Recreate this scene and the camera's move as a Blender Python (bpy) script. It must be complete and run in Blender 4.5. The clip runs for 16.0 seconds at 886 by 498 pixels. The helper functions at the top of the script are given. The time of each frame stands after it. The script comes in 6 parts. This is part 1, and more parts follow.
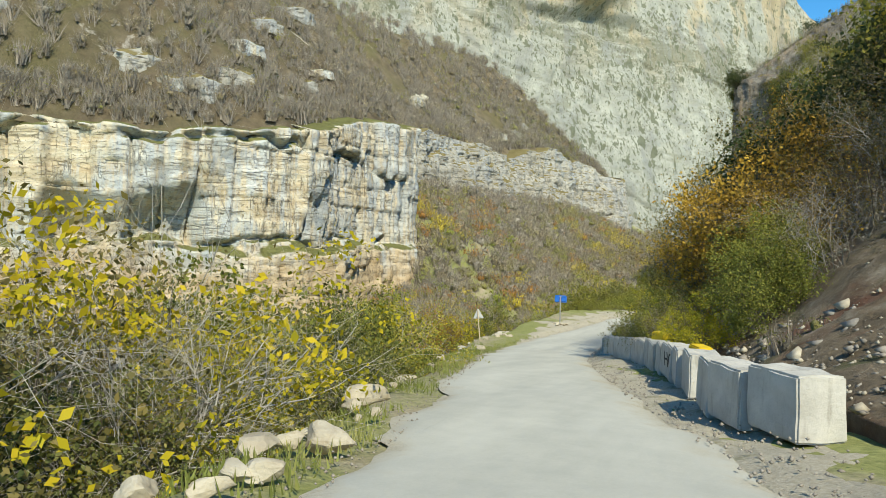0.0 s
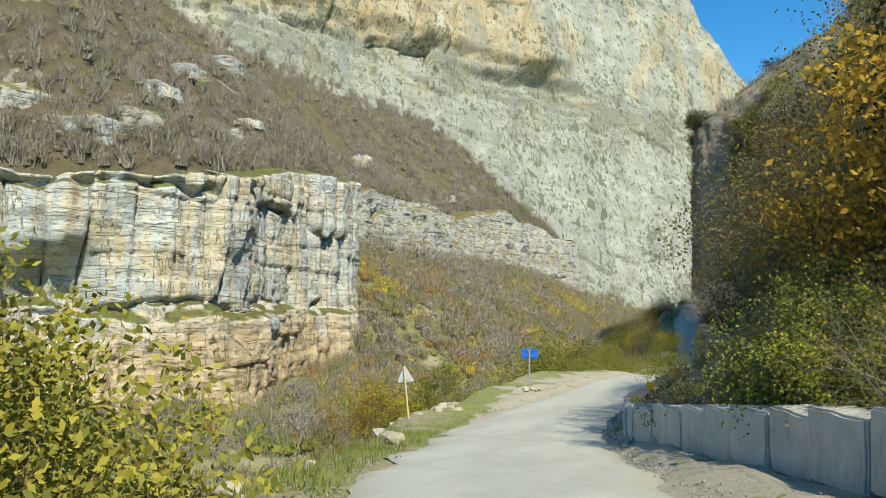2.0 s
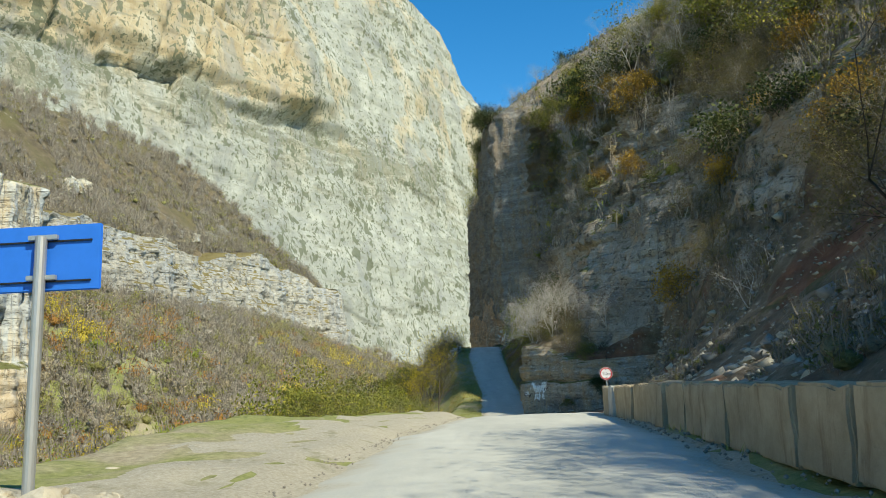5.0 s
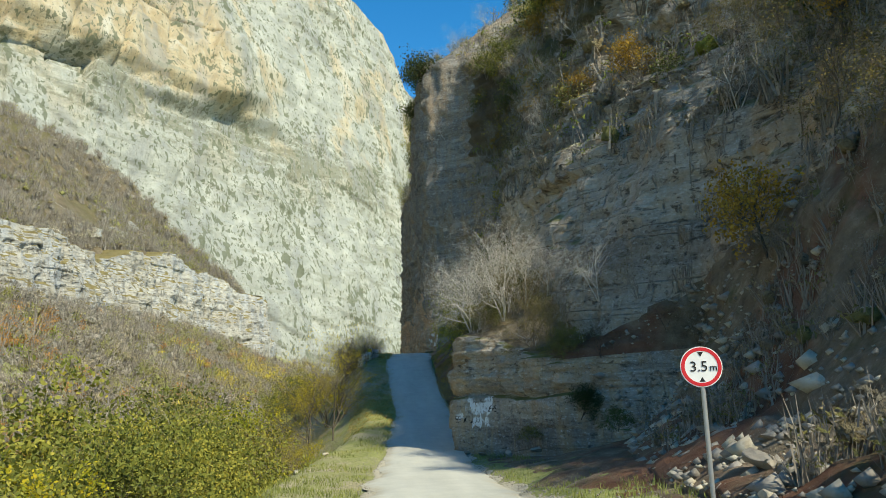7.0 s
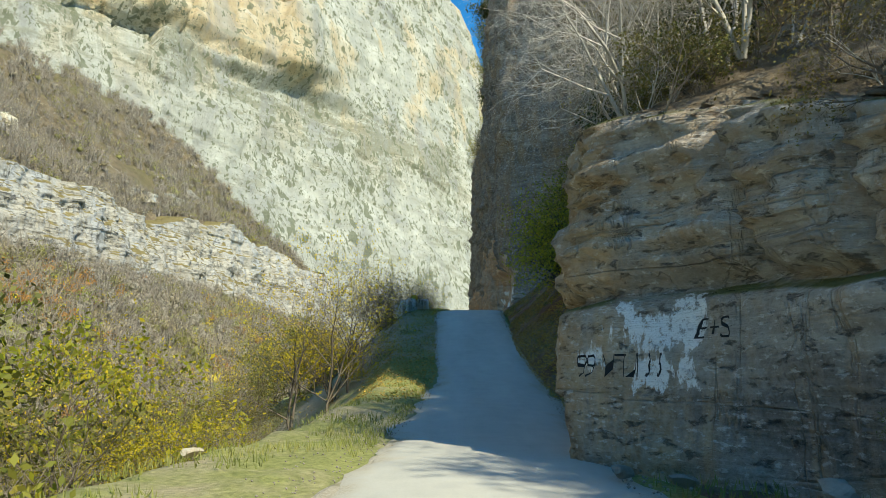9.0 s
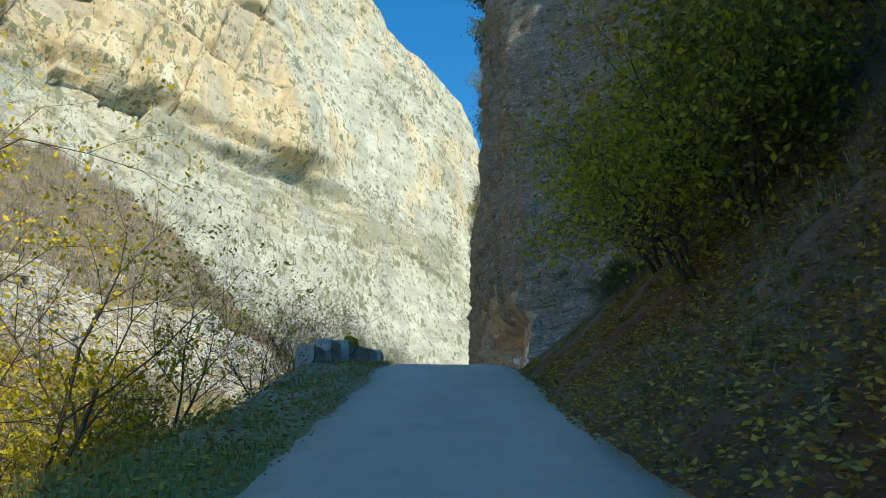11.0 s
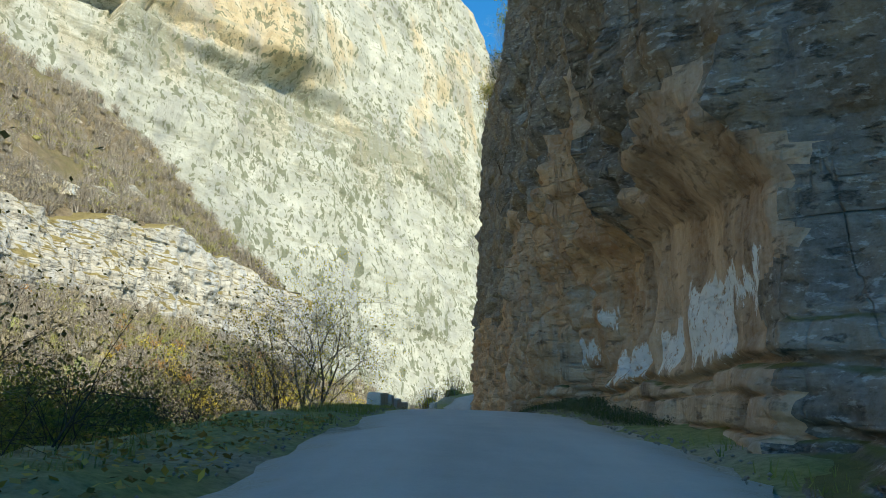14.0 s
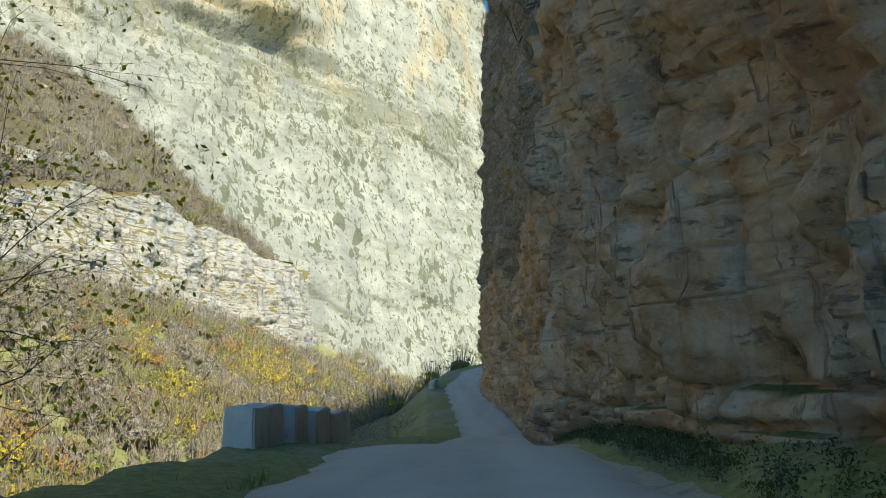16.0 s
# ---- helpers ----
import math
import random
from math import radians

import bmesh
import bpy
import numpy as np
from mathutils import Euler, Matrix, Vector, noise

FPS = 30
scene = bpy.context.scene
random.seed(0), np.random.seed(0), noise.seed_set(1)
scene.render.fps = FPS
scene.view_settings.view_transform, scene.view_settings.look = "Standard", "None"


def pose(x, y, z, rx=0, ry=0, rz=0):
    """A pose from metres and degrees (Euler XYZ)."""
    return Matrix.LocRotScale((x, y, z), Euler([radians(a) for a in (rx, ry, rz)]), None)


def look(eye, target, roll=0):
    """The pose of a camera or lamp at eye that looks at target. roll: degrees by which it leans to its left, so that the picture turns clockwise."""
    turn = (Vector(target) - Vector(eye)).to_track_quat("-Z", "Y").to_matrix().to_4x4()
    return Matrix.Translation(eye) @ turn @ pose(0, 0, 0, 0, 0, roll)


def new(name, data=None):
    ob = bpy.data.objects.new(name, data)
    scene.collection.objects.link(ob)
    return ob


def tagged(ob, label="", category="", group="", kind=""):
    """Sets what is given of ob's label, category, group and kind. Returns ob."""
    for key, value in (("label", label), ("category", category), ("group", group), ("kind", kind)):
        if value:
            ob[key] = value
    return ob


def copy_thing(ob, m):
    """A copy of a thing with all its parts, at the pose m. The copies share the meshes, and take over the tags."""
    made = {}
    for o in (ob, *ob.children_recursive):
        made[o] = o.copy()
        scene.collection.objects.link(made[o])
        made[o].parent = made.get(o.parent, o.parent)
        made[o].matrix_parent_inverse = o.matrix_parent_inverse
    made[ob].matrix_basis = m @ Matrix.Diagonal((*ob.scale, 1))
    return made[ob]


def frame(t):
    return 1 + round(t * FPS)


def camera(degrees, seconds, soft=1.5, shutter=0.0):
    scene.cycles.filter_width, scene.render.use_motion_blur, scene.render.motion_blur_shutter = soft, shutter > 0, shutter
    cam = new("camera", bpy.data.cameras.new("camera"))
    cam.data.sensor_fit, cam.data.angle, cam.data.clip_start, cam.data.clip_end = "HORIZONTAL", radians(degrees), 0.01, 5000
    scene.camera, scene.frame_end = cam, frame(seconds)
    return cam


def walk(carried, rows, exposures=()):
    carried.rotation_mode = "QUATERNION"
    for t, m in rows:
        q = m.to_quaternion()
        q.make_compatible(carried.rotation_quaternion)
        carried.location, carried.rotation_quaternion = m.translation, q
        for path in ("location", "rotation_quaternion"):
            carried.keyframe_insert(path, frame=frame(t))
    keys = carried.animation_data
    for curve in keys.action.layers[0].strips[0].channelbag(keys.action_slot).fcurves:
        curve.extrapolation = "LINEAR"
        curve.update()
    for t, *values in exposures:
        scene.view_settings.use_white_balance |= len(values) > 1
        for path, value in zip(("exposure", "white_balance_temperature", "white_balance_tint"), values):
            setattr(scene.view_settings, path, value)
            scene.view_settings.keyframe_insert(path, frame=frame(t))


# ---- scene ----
cam = camera(61.9, 16.0, soft=0.8)


def at_time(t, x, y, z, yaw, pitch, roll):
    a, b = radians(yaw), radians(pitch)
    way = Vector((-math.sin(a) * math.cos(b), math.cos(a) * math.cos(b), math.sin(b)))
    eye = Vector((x, y, z))
    return t, look(eye, eye + way, roll)


walk(cam, [at_time(*row) for row in (
    (0, -0.00, 0.00, 1.35, 21.42, -0.42, 1.33),
    (0.5, -1.14, 4.38, 0.70, 18.55, 0.19, 1.47),
    (1, -2.35, 9.00, 0.03, 17.94, 2.00, 1.54),
    (1.5, -3.80, 14.38, -0.56, 18.00, 4.06, 1.10),
    (2, -5.37, 19.66, -1.07, 17.69, 5.15, -0.11),
    (2.5, -6.96, 25.73, -1.61, 16.40, 5.04, -1.96),
    (3, -8.50, 32.10, -2.34, 14.08, 4.18, -3.12),
    (3.5, -9.76, 38.90, -3.16, 10.55, 3.94, -3.18),
    (4, -10.88, 46.39, -4.01, 6.29, 5.09, -2.43),
    (4.5, -11.46, 54.50, -4.49, 2.06, 7.34, -2.04),
    (5, -11.29, 62.33, -4.94, -0.68, 9.69, -2.25),
    (6.25, -9.30, 81.00, -5.00, -4.60, 11.30, -2.60),
    (7.5, -6.46, 98.80, -5.93, -5.31, 9.69, -1.41),
    (8, -5.72, 105.94, -6.44, -1.28, 8.34, 0.22),
    (8.5, -5.49, 113.61, -7.19, 1.57, 7.88, 0.97),
    (9, -5.52, 121.30, -7.53, 0.55, 10.31, 0.52),
    (10.25, -4.60, 139.60, -7.60, 0.40, 15.60, 0.60),
    (11.5, -3.65, 157.36, -5.64, 1.60, 20.21, 0.77),
    (12, -3.82, 164.71, -4.14, 2.43, 21.85, 0.59),
    (12.5, -3.96, 170.73, -2.70, 2.88, 21.31, 0.88),
    (13, -3.95, 176.20, -1.36, 2.65, 18.56, 1.64),
    (13.5, -3.76, 181.29, -0.43, 1.89, 14.87, 2.23),
    (14, -3.37, 186.41, 0.10, 1.31, 12.48, 1.98),
    (14.5, -3.01, 191.44, 0.68, 1.53, 12.02, 0.99),
    (15, -2.82, 196.84, 1.06, 2.09, 11.89, 0.33),
    (15.5, -2.76, 202.54, 1.30, 2.24, 10.99, -0.13),
    (16, -2.73, 208.37, 1.49, 1.67, 10.08, -0.18),
)], exposures=((0, 0.56, 7600, 3), (5.0, 0.62, 7600, 2), (9.0, 0.80, 7700, 2), (11.5, 0.86, 7750, 3), (12.5, 0.84, 7750, 3), (14.5, 0.94, 7850, 4), (16.0, 0.90, 7900, 4)))

# ---- sky and sun ----
SUN_AZ, SUN_EL = radians(141), radians(42)  # clockwise from +y, above the horizon
sun_way = Vector((math.sin(SUN_AZ) * math.cos(SUN_EL), math.cos(SUN_AZ) * math.cos(SUN_EL), math.sin(SUN_EL)))
world = bpy.data.worlds.new("world")
scene.world = world
world.use_nodes = True
wt = world.node_tree
sky = wt.nodes.new("ShaderNodeTexSky")
sky.sky_type, sky.sun_disc = "NISHITA", False
sky.sun_elevation, sky.sun_rotation = SUN_EL, SUN_AZ
sky.altitude, sky.air_density, sky.dust_density, sky.ozone_density = 1500, 1.0, 0.0, 2.5
deep = wt.nodes.new("ShaderNodeHueSaturation")
deep.inputs["Saturation"].default_value, deep.inputs["Hue"].default_value = 1.38, 0.5
wt.links.new(sky.outputs[0], deep.inputs["Color"])
wt.links.new(deep.outputs[0], wt.nodes["Background"].inputs[0])
wt.nodes["Background"].inputs[1].default_value = 0.16
sun = new("sun", bpy.data.lights.new("sun", "SUN"))
sun.data.energy, sun.data.angle, sun.data.color = 4.0, radians(0.55), (1.0, 0.965, 0.88)
sun.matrix_world = look(sun_way * 400, (0, 0, 0))

# ---- noise and mesh helpers ----
def hash3(i, j, k, seed):
    n = (i.astype(np.int64) * 374761393 + j.astype(np.int64) * 668265263 + k.astype(np.int64) * 2147483647 + seed * 974711) & 0x7FFFFFFF
    n = ((n ^ (n >> 13)) * 1274126177) & 0x7FFFFFFF
    n = ((n ^ (n >> 16)) * 668265263) & 0x7FFFFFFF
    return ((n ^ (n >> 15)) & 0xFFFF) / 32767.5 - 1.0


def vnoise(x, y, z, seed=0):
    """Smooth value noise in -1..1 on arrays."""
    x, y, z = np.broadcast_arrays(np.asarray(x, float), np.asarray(y, float), np.asarray(z, float))
    i, j, k = np.floor(x), np.floor(y), np.floor(z)
    u, v, w = x - i, y - j, z - k
    u, v, w = u * u * (3 - 2 * u), v * v * (3 - 2 * v), w * w * (3 - 2 * w)
    out = 0
    for a in (0, 1):
        for b in (0, 1):
            for c in (0, 1):
                out = out + hash3(i + a, j + b, k + c, seed) * (u if a else 1 - u) * (v if b else 1 - v) * (w if c else 1 - w)
    return out


def fbm(x, y, z, octaves=4, seed=0, gain=0.5):
    total, amp = 0, 1.0
    for o in range(octaves):
        total = total + amp * vnoise(x * 2**o, y * 2**o, z * 2**o, seed + o * 17)
        amp *= gain
    return total


def smooth_step(a, b, x):
    t = np.clip((x - a) / (b - a), 0, 1)
    return t * t * (3 - 2 * t)


def table(y, ys, vs):
    """A smooth curve through a short table."""
    ys, vs = np.asarray(ys, float), np.asarray(vs, float)
    m = np.gradient(vs, ys)
    y = np.clip(np.asarray(y, float), ys[0], ys[-1])
    i = np.clip(np.searchsorted(ys, y) - 1, 0, len(ys) - 2)
    h = ys[i + 1] - ys[i]
    t = (y - ys[i]) / h
    return ((2 * t**3 - 3 * t**2 + 1) * vs[i] + (t**3 - 2 * t**2 + t) * h * m[i]
            + (-2 * t**3 + 3 * t**2) * vs[i + 1] + (t**3 - t**2) * h * m[i + 1])


def mesh_from(name, verts, faces, material=None, smooth=False):
    me = bpy.data.meshes.new(name)
    me.from_pydata(verts if isinstance(verts, list) else verts.tolist(), [], faces if isinstance(faces, list) else faces.tolist())
    if material:
        me.materials.append(material)
    if smooth:
        me.polygons.foreach_set("use_smooth", [True] * len(me.polygons))
    me.update()
    return me


def quick_mesh(name, verts, faces, material, slots=None, smooth=False):
    """A mesh from arrays, all faces with the same number of corners."""
    me = bpy.data.meshes.new(name)
    nf, k = faces.shape
    me.vertices.add(len(verts))
    me.vertices.foreach_set("co", np.ascontiguousarray(verts, np.float32).ravel())
    me.loops.add(nf * k)
    me.loops.foreach_set("vertex_index", np.ascontiguousarray(faces, np.int32).ravel())
    me.polygons.add(nf)
    me.polygons.foreach_set("loop_start", np.arange(nf, dtype=np.int32) * k)
    for m in material if isinstance(material, (list, tuple)) else (material,):
        me.materials.append(m)
    if slots is not None:
        me.polygons.foreach_set("material_index", np.asarray(slots, np.int32))
    if smooth:
        me.polygons.foreach_set("use_smooth", np.ones(nf, bool))
    me.update(calc_edges=True)
    me.validate()
    return me


def blocks(u, v, su, sv, seed, joint=0.07):
    """Jointed rock: a step for each block and 1 along the joints between them."""
    w = 0.13 * fbm(u / su * 0.6, v / sv * 0.8, 0, 2, seed + 5)
    r = v / sv + w
    j = np.floor(r)
    c = u / su * (1.0 + 0.45 * hash3(j, j * 0, j * 0, seed)) + 7 * hash3(j, j * 0 + 1, j * 0, seed) + 0.5 * w
    i = np.floor(c)
    fr, fc = r - j, c - i
    edge = np.minimum(np.minimum(fr, 1 - fr), np.minimum(fc, 1 - fc))
    open_ = smooth_step(-0.35, 0.3, fbm(u / su * 0.45, v / sv * 0.45, 0, 2, seed + 9))
    return hash3(i, j, j * 0 + 2, seed), np.clip(1 - edge / joint, 0, 1) * open_


def grid_faces(nu, nv):
    i, j = np.meshgrid(np.arange(nu - 1), np.arange(nv - 1), indexing="ij")
    a = (i * nv + j).ravel()
    return np.stack([a, a + nv, a + nv + 1, a + 1], 1)


def sheet(name, x, y, z, material, flip=False, smooth=True):
    """A grid of points as one surface."""
    nu, nv = x.shape
    f = grid_faces(nu, nv)
    return new(name, quick_mesh(name, np.stack([x.ravel(), y.ravel(), z.ravel()], 1), f[:, ::-1] if flip else f, material, smooth=smooth))


def part(name, bm, material, parent, label=""):
    me = bpy.data.meshes.new(name)
    bm.to_mesh(me)
    bm.free()
    if material:
        me.materials.append(material)
    ob = new(name, me)
    ob.parent = parent
    if label:
        ob["label"] = label
    return ob


def root(name, m, label="", category="", group="", kind=""):
    ob = new(name)
    ob.empty_display_size = 0.2
    ob.matrix_basis = m
    return tagged(ob, label, category, group, kind)


# ---- materials ----
def material(name, rough=0.9):
    m = bpy.data.materials.new(name)
    m.use_nodes = True
    b = m.node_tree.nodes["Principled BSDF"]
    b.inputs["Roughness"].default_value = rough
    b.inputs["Specular IOR Level"].default_value = 0.25
    return m, m.node_tree, b


def node(nt, kind, **values):
    n = nt.nodes.new(kind)
    for key, v in values.items():
        n.inputs[key].default_value = v
    return n


def coords(nt, scale=(1, 1, 1), turn=(0, 0, 0), object_space=False):
    src = nt.nodes.new("ShaderNodeTexCoord").outputs["Object"] if object_space else nt.nodes.new("ShaderNodeNewGeometry").outputs["Position"]
    mp = nt.nodes.new("ShaderNodeMapping")
    mp.inputs["Scale"].default_value = scale
    mp.inputs["Rotation"].default_value = turn
    nt.links.new(src, mp.inputs["Vector"])
    return mp.outputs["Vector"]


def noise_tex(nt, vec, scale, detail=6.0, rough=0.6, distort=0.0):
    n = node(nt, "ShaderNodeTexNoise", Scale=scale, Detail=detail, Roughness=rough, Distortion=distort)
    nt.links.new(vec, n.inputs["Vector"])
    return n.outputs["Fac"]


def ramp(nt, fac, *stops):
    r = nt.nodes.new("ShaderNodeValToRGB")
    el = r.color_ramp.elements
    while len(el) < len(stops):
        el.new(0.5)
    for e, (p, c) in zip(el, stops):
        e.position, e.color = p, (*c, 1) if len(c) == 3 else c
    nt.links.new(fac, r.inputs["Fac"])
    return r.outputs["Color"]


def level(nt, fac, lo, hi, a=0.0, b=1.0):
    n = node(nt, "ShaderNodeMapRange")
    for key, v in zip(("From Min", "From Max", "To Min", "To Max"), (lo, hi, a, b)):
        n.inputs[key].default_value = v
    nt.links.new(fac, n.inputs["Value"])
    return n.outputs["Result"]


def mix(nt, fac, a, b, mode="MIX"):
    n = nt.nodes.new("ShaderNodeMix")
    n.data_type, n.blend_type = "RGBA", mode
    for key, v in (("Factor", fac), ("A", a), ("B", b)):
        s = n.inputs[0] if key == "Factor" else n.inputs[6] if key == "A" else n.inputs[7]
        if isinstance(v, (int, float)):
            s.default_value = v
        elif isinstance(v, tuple):
            s.default_value = (*v, 1)
        else:
            nt.links.new(v, s)
    return n.outputs[2]


def calc(nt, op, a, b=0.0):
    n = nt.nodes.new("ShaderNodeMath")
    n.operation = op
    for s, v in zip(n.inputs, (a, b)):
        if isinstance(v, (int, float)):
            s.default_value = v
        else:
            nt.links.new(v, s)
    return n.outputs[0]


def bump(nt, bsdf, height, strength=0.5, distance=0.05):
    n = node(nt, "ShaderNodeBump", Strength=strength, Distance=distance)
    nt.links.new(height, n.inputs["Height"])
    nt.links.new(n.outputs["Normal"], bsdf.inputs["Normal"])


def up_facing(nt):
    """1 on level ground, 0 on walls."""
    g = nt.nodes.new("ShaderNodeNewGeometry")
    s = nt.nodes.new("ShaderNodeSeparateXYZ")
    nt.links.new(g.outputs["Normal"], s.inputs[0])
    return s.outputs["Z"]


def rock_material(name, tones, stains, strata=1.0, grain=0.5, stain_at=0.55, bump_size=0.4, green=(0.10, 0.11, 0.04), green_at=0.75, low=None, paint=None, cracks=0.7, flakes=0.5, pits=0.7):
    """Layered rock: beds and thin laminae of three tones, streaks and blotches of a second pair, pale flakes, dark
    cracks, pits whose shade is put into the colour, grass on ledges.
    """
    m, nt, b = material(name, 0.92)
    flat = coords(nt, (0.10, 0.10, 1.0))
    streak = coords(nt, (1.0, 1.0, 0.12))
    chip = coords(nt, (0.45, 0.45, 1.0))
    here = coords(nt)
    beds = noise_tex(nt, flat, strata, 6, 0.65, 0.3)
    lam = noise_tex(nt, flat, strata * 4.5, 5, 0.7, 0.2)
    big = noise_tex(nt, here, 0.05 * grain, 5, 0.6, 0.6)
    run = noise_tex(nt, streak, 0.5 * grain, 6, 0.65, 0.2)
    mid = noise_tex(nt, here, 0.35 * grain, 8, 0.65, 0.3)
    fine = noise_tex(nt, here, 3.0 * grain, 8, 0.7)
    layer = calc(nt, "ADD", calc(nt, "MULTIPLY", beds, 0.6), calc(nt, "MULTIPLY", lam, 0.4))
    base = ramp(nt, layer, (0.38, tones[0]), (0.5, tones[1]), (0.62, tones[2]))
    alt = ramp(nt, mid, (0.38, stains[0]), (0.62, stains[1]))
    pick = calc(nt, "ADD", calc(nt, "MULTIPLY", big, 0.45), calc(nt, "MULTIPLY", run, 0.55))
    col = mix(nt, level(nt, pick, stain_at - 0.05, stain_at + 0.05), base, alt)
    if low:
        z = nt.nodes.new("ShaderNodeSeparateXYZ")
        nt.links.new(here, z.inputs[0])
        wob = calc(nt, "ADD", z.outputs["Z"], calc(nt, "MULTIPLY", calc(nt, "SUBTRACT", big, 0.5), low[4]))
        col = mix(nt, level(nt, wob, low[0], low[1]), mix(nt, level(nt, run, 0.35, 0.65), low[2], low[3]), col)
    col = mix(nt, level(nt, fine, 0.35, 0.7, 0.0, 0.5), col, mix(nt, 0.4, col, (0.85, 0.82, 0.76)))
    col = mix(nt, level(nt, noise_tex(nt, chip, 4.0 * grain, 4, 0.65), 0.57, 0.64, 0.0, flakes), col, mix(nt, 0.55, col, (0.72, 0.72, 0.68)))
    # near-black colour paints the shade inside pits that are only bumps
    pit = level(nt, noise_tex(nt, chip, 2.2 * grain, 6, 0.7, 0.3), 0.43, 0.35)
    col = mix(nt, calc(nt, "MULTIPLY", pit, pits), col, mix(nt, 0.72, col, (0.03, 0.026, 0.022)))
    # bedding cracks and upright joints: thin, broken lines
    lie = level(nt, calc(nt, "ABSOLUTE", calc(nt, "SUBTRACT", noise_tex(nt, coords(nt, (0.06, 0.06, 1.0)), 0.9 * strata + 0.35, 4, 0.5, 0.2), 0.5)), 0.016, 0.0)
    stand = level(nt, calc(nt, "ABSOLUTE", calc(nt, "SUBTRACT", noise_tex(nt, coords(nt, (1.0, 1.0, 0.10)), 0.30 * grain, 5, 0.55, 0.5), 0.5)), 0.014, 0.0)
    broken = calc(nt, "MULTIPLY", calc(nt, "MAXIMUM", lie, stand), level(nt, mid, 0.40, 0.56))
    col = mix(nt, calc(nt, "MULTIPLY", broken, cracks), col, mix(nt, 0.8, col, (0.03, 0.028, 0.025)))
    up = level(nt, calc(nt, "ADD", up_facing(nt), calc(nt, "MULTIPLY", calc(nt, "SUBTRACT", mid, 0.5), 0.6)), green_at - 0.12, green_at + 0.05)
    col = mix(nt, up, col, mix(nt, fine, green, (green[0] * 1.9, green[1] * 1.7, green[2] * 1.6)))
    for y0, y1, z0, z1 in paint or ():
        # worn whitewash: a ragged patch
        at = nt.nodes.new("ShaderNodeSeparateXYZ")
        nt.links.new(here, at.inputs[0])
        ragged = calc(nt, "MULTIPLY", calc(nt, "SUBTRACT", noise_tex(nt, coords(nt, (1.0, 1.0, 0.3)), 2.4, 7, 0.7), 0.5), 1.9)
        across = calc(nt, "SUBTRACT", (y1 - y0) / 2, calc(nt, "ABSOLUTE", calc(nt, "SUBTRACT", at.outputs["Y"], (y0 + y1) / 2)))
        along = calc(nt, "SUBTRACT", (z1 - z0) / 2, calc(nt, "ABSOLUTE", calc(nt, "SUBTRACT", at.outputs["Z"], (z0 + z1) / 2)))
        inside = level(nt, calc(nt, "ADD", calc(nt, "MINIMUM", across, along), ragged), 0.10, 0.18)
        worn = calc(nt, "MULTIPLY", inside, level(nt, fine, 0.36, 0.46))
        col = mix(nt, worn, col, mix(nt, fine, (0.74, 0.74, 0.71), (0.86, 0.86, 0.83)))
    nt.links.new(col, b.inputs["Base Color"])
    h = calc(nt, "ADD", calc(nt, "MULTIPLY", layer, 1.2), calc(nt, "SUBTRACT", calc(nt, "ADD", mid, calc(nt, "MULTIPLY", fine, 0.4)), calc(nt, "ADD", calc(nt, "MULTIPLY", broken, 1.2 * cracks), calc(nt, "MULTIPLY", pit, 0.5 * pits))))
    bump(nt, b, h, 0.9, bump_size)
    return m


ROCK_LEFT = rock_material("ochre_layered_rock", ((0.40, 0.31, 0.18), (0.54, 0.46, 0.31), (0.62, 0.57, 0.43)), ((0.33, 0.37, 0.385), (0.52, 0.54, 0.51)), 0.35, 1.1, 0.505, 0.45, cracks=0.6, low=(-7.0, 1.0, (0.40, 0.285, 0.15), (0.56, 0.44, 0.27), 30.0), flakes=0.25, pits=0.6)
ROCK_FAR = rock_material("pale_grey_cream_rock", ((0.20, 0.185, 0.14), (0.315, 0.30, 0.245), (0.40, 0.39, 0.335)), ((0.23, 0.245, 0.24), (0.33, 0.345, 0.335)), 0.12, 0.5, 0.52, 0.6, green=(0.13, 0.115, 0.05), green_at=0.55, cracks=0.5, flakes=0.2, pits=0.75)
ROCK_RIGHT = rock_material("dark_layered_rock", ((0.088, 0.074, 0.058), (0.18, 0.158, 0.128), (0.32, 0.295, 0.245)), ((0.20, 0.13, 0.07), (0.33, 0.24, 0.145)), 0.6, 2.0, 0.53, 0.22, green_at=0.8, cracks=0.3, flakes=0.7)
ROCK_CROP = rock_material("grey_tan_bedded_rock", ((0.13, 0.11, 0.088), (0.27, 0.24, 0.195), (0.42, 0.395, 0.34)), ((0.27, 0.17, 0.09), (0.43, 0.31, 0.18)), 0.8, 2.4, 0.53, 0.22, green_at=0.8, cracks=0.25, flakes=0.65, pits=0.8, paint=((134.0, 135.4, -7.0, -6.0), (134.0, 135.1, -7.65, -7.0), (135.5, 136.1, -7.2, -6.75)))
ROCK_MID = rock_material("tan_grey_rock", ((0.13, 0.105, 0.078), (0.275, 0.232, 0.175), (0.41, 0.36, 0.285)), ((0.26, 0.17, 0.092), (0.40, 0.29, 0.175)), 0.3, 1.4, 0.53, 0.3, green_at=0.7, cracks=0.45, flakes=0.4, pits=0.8)
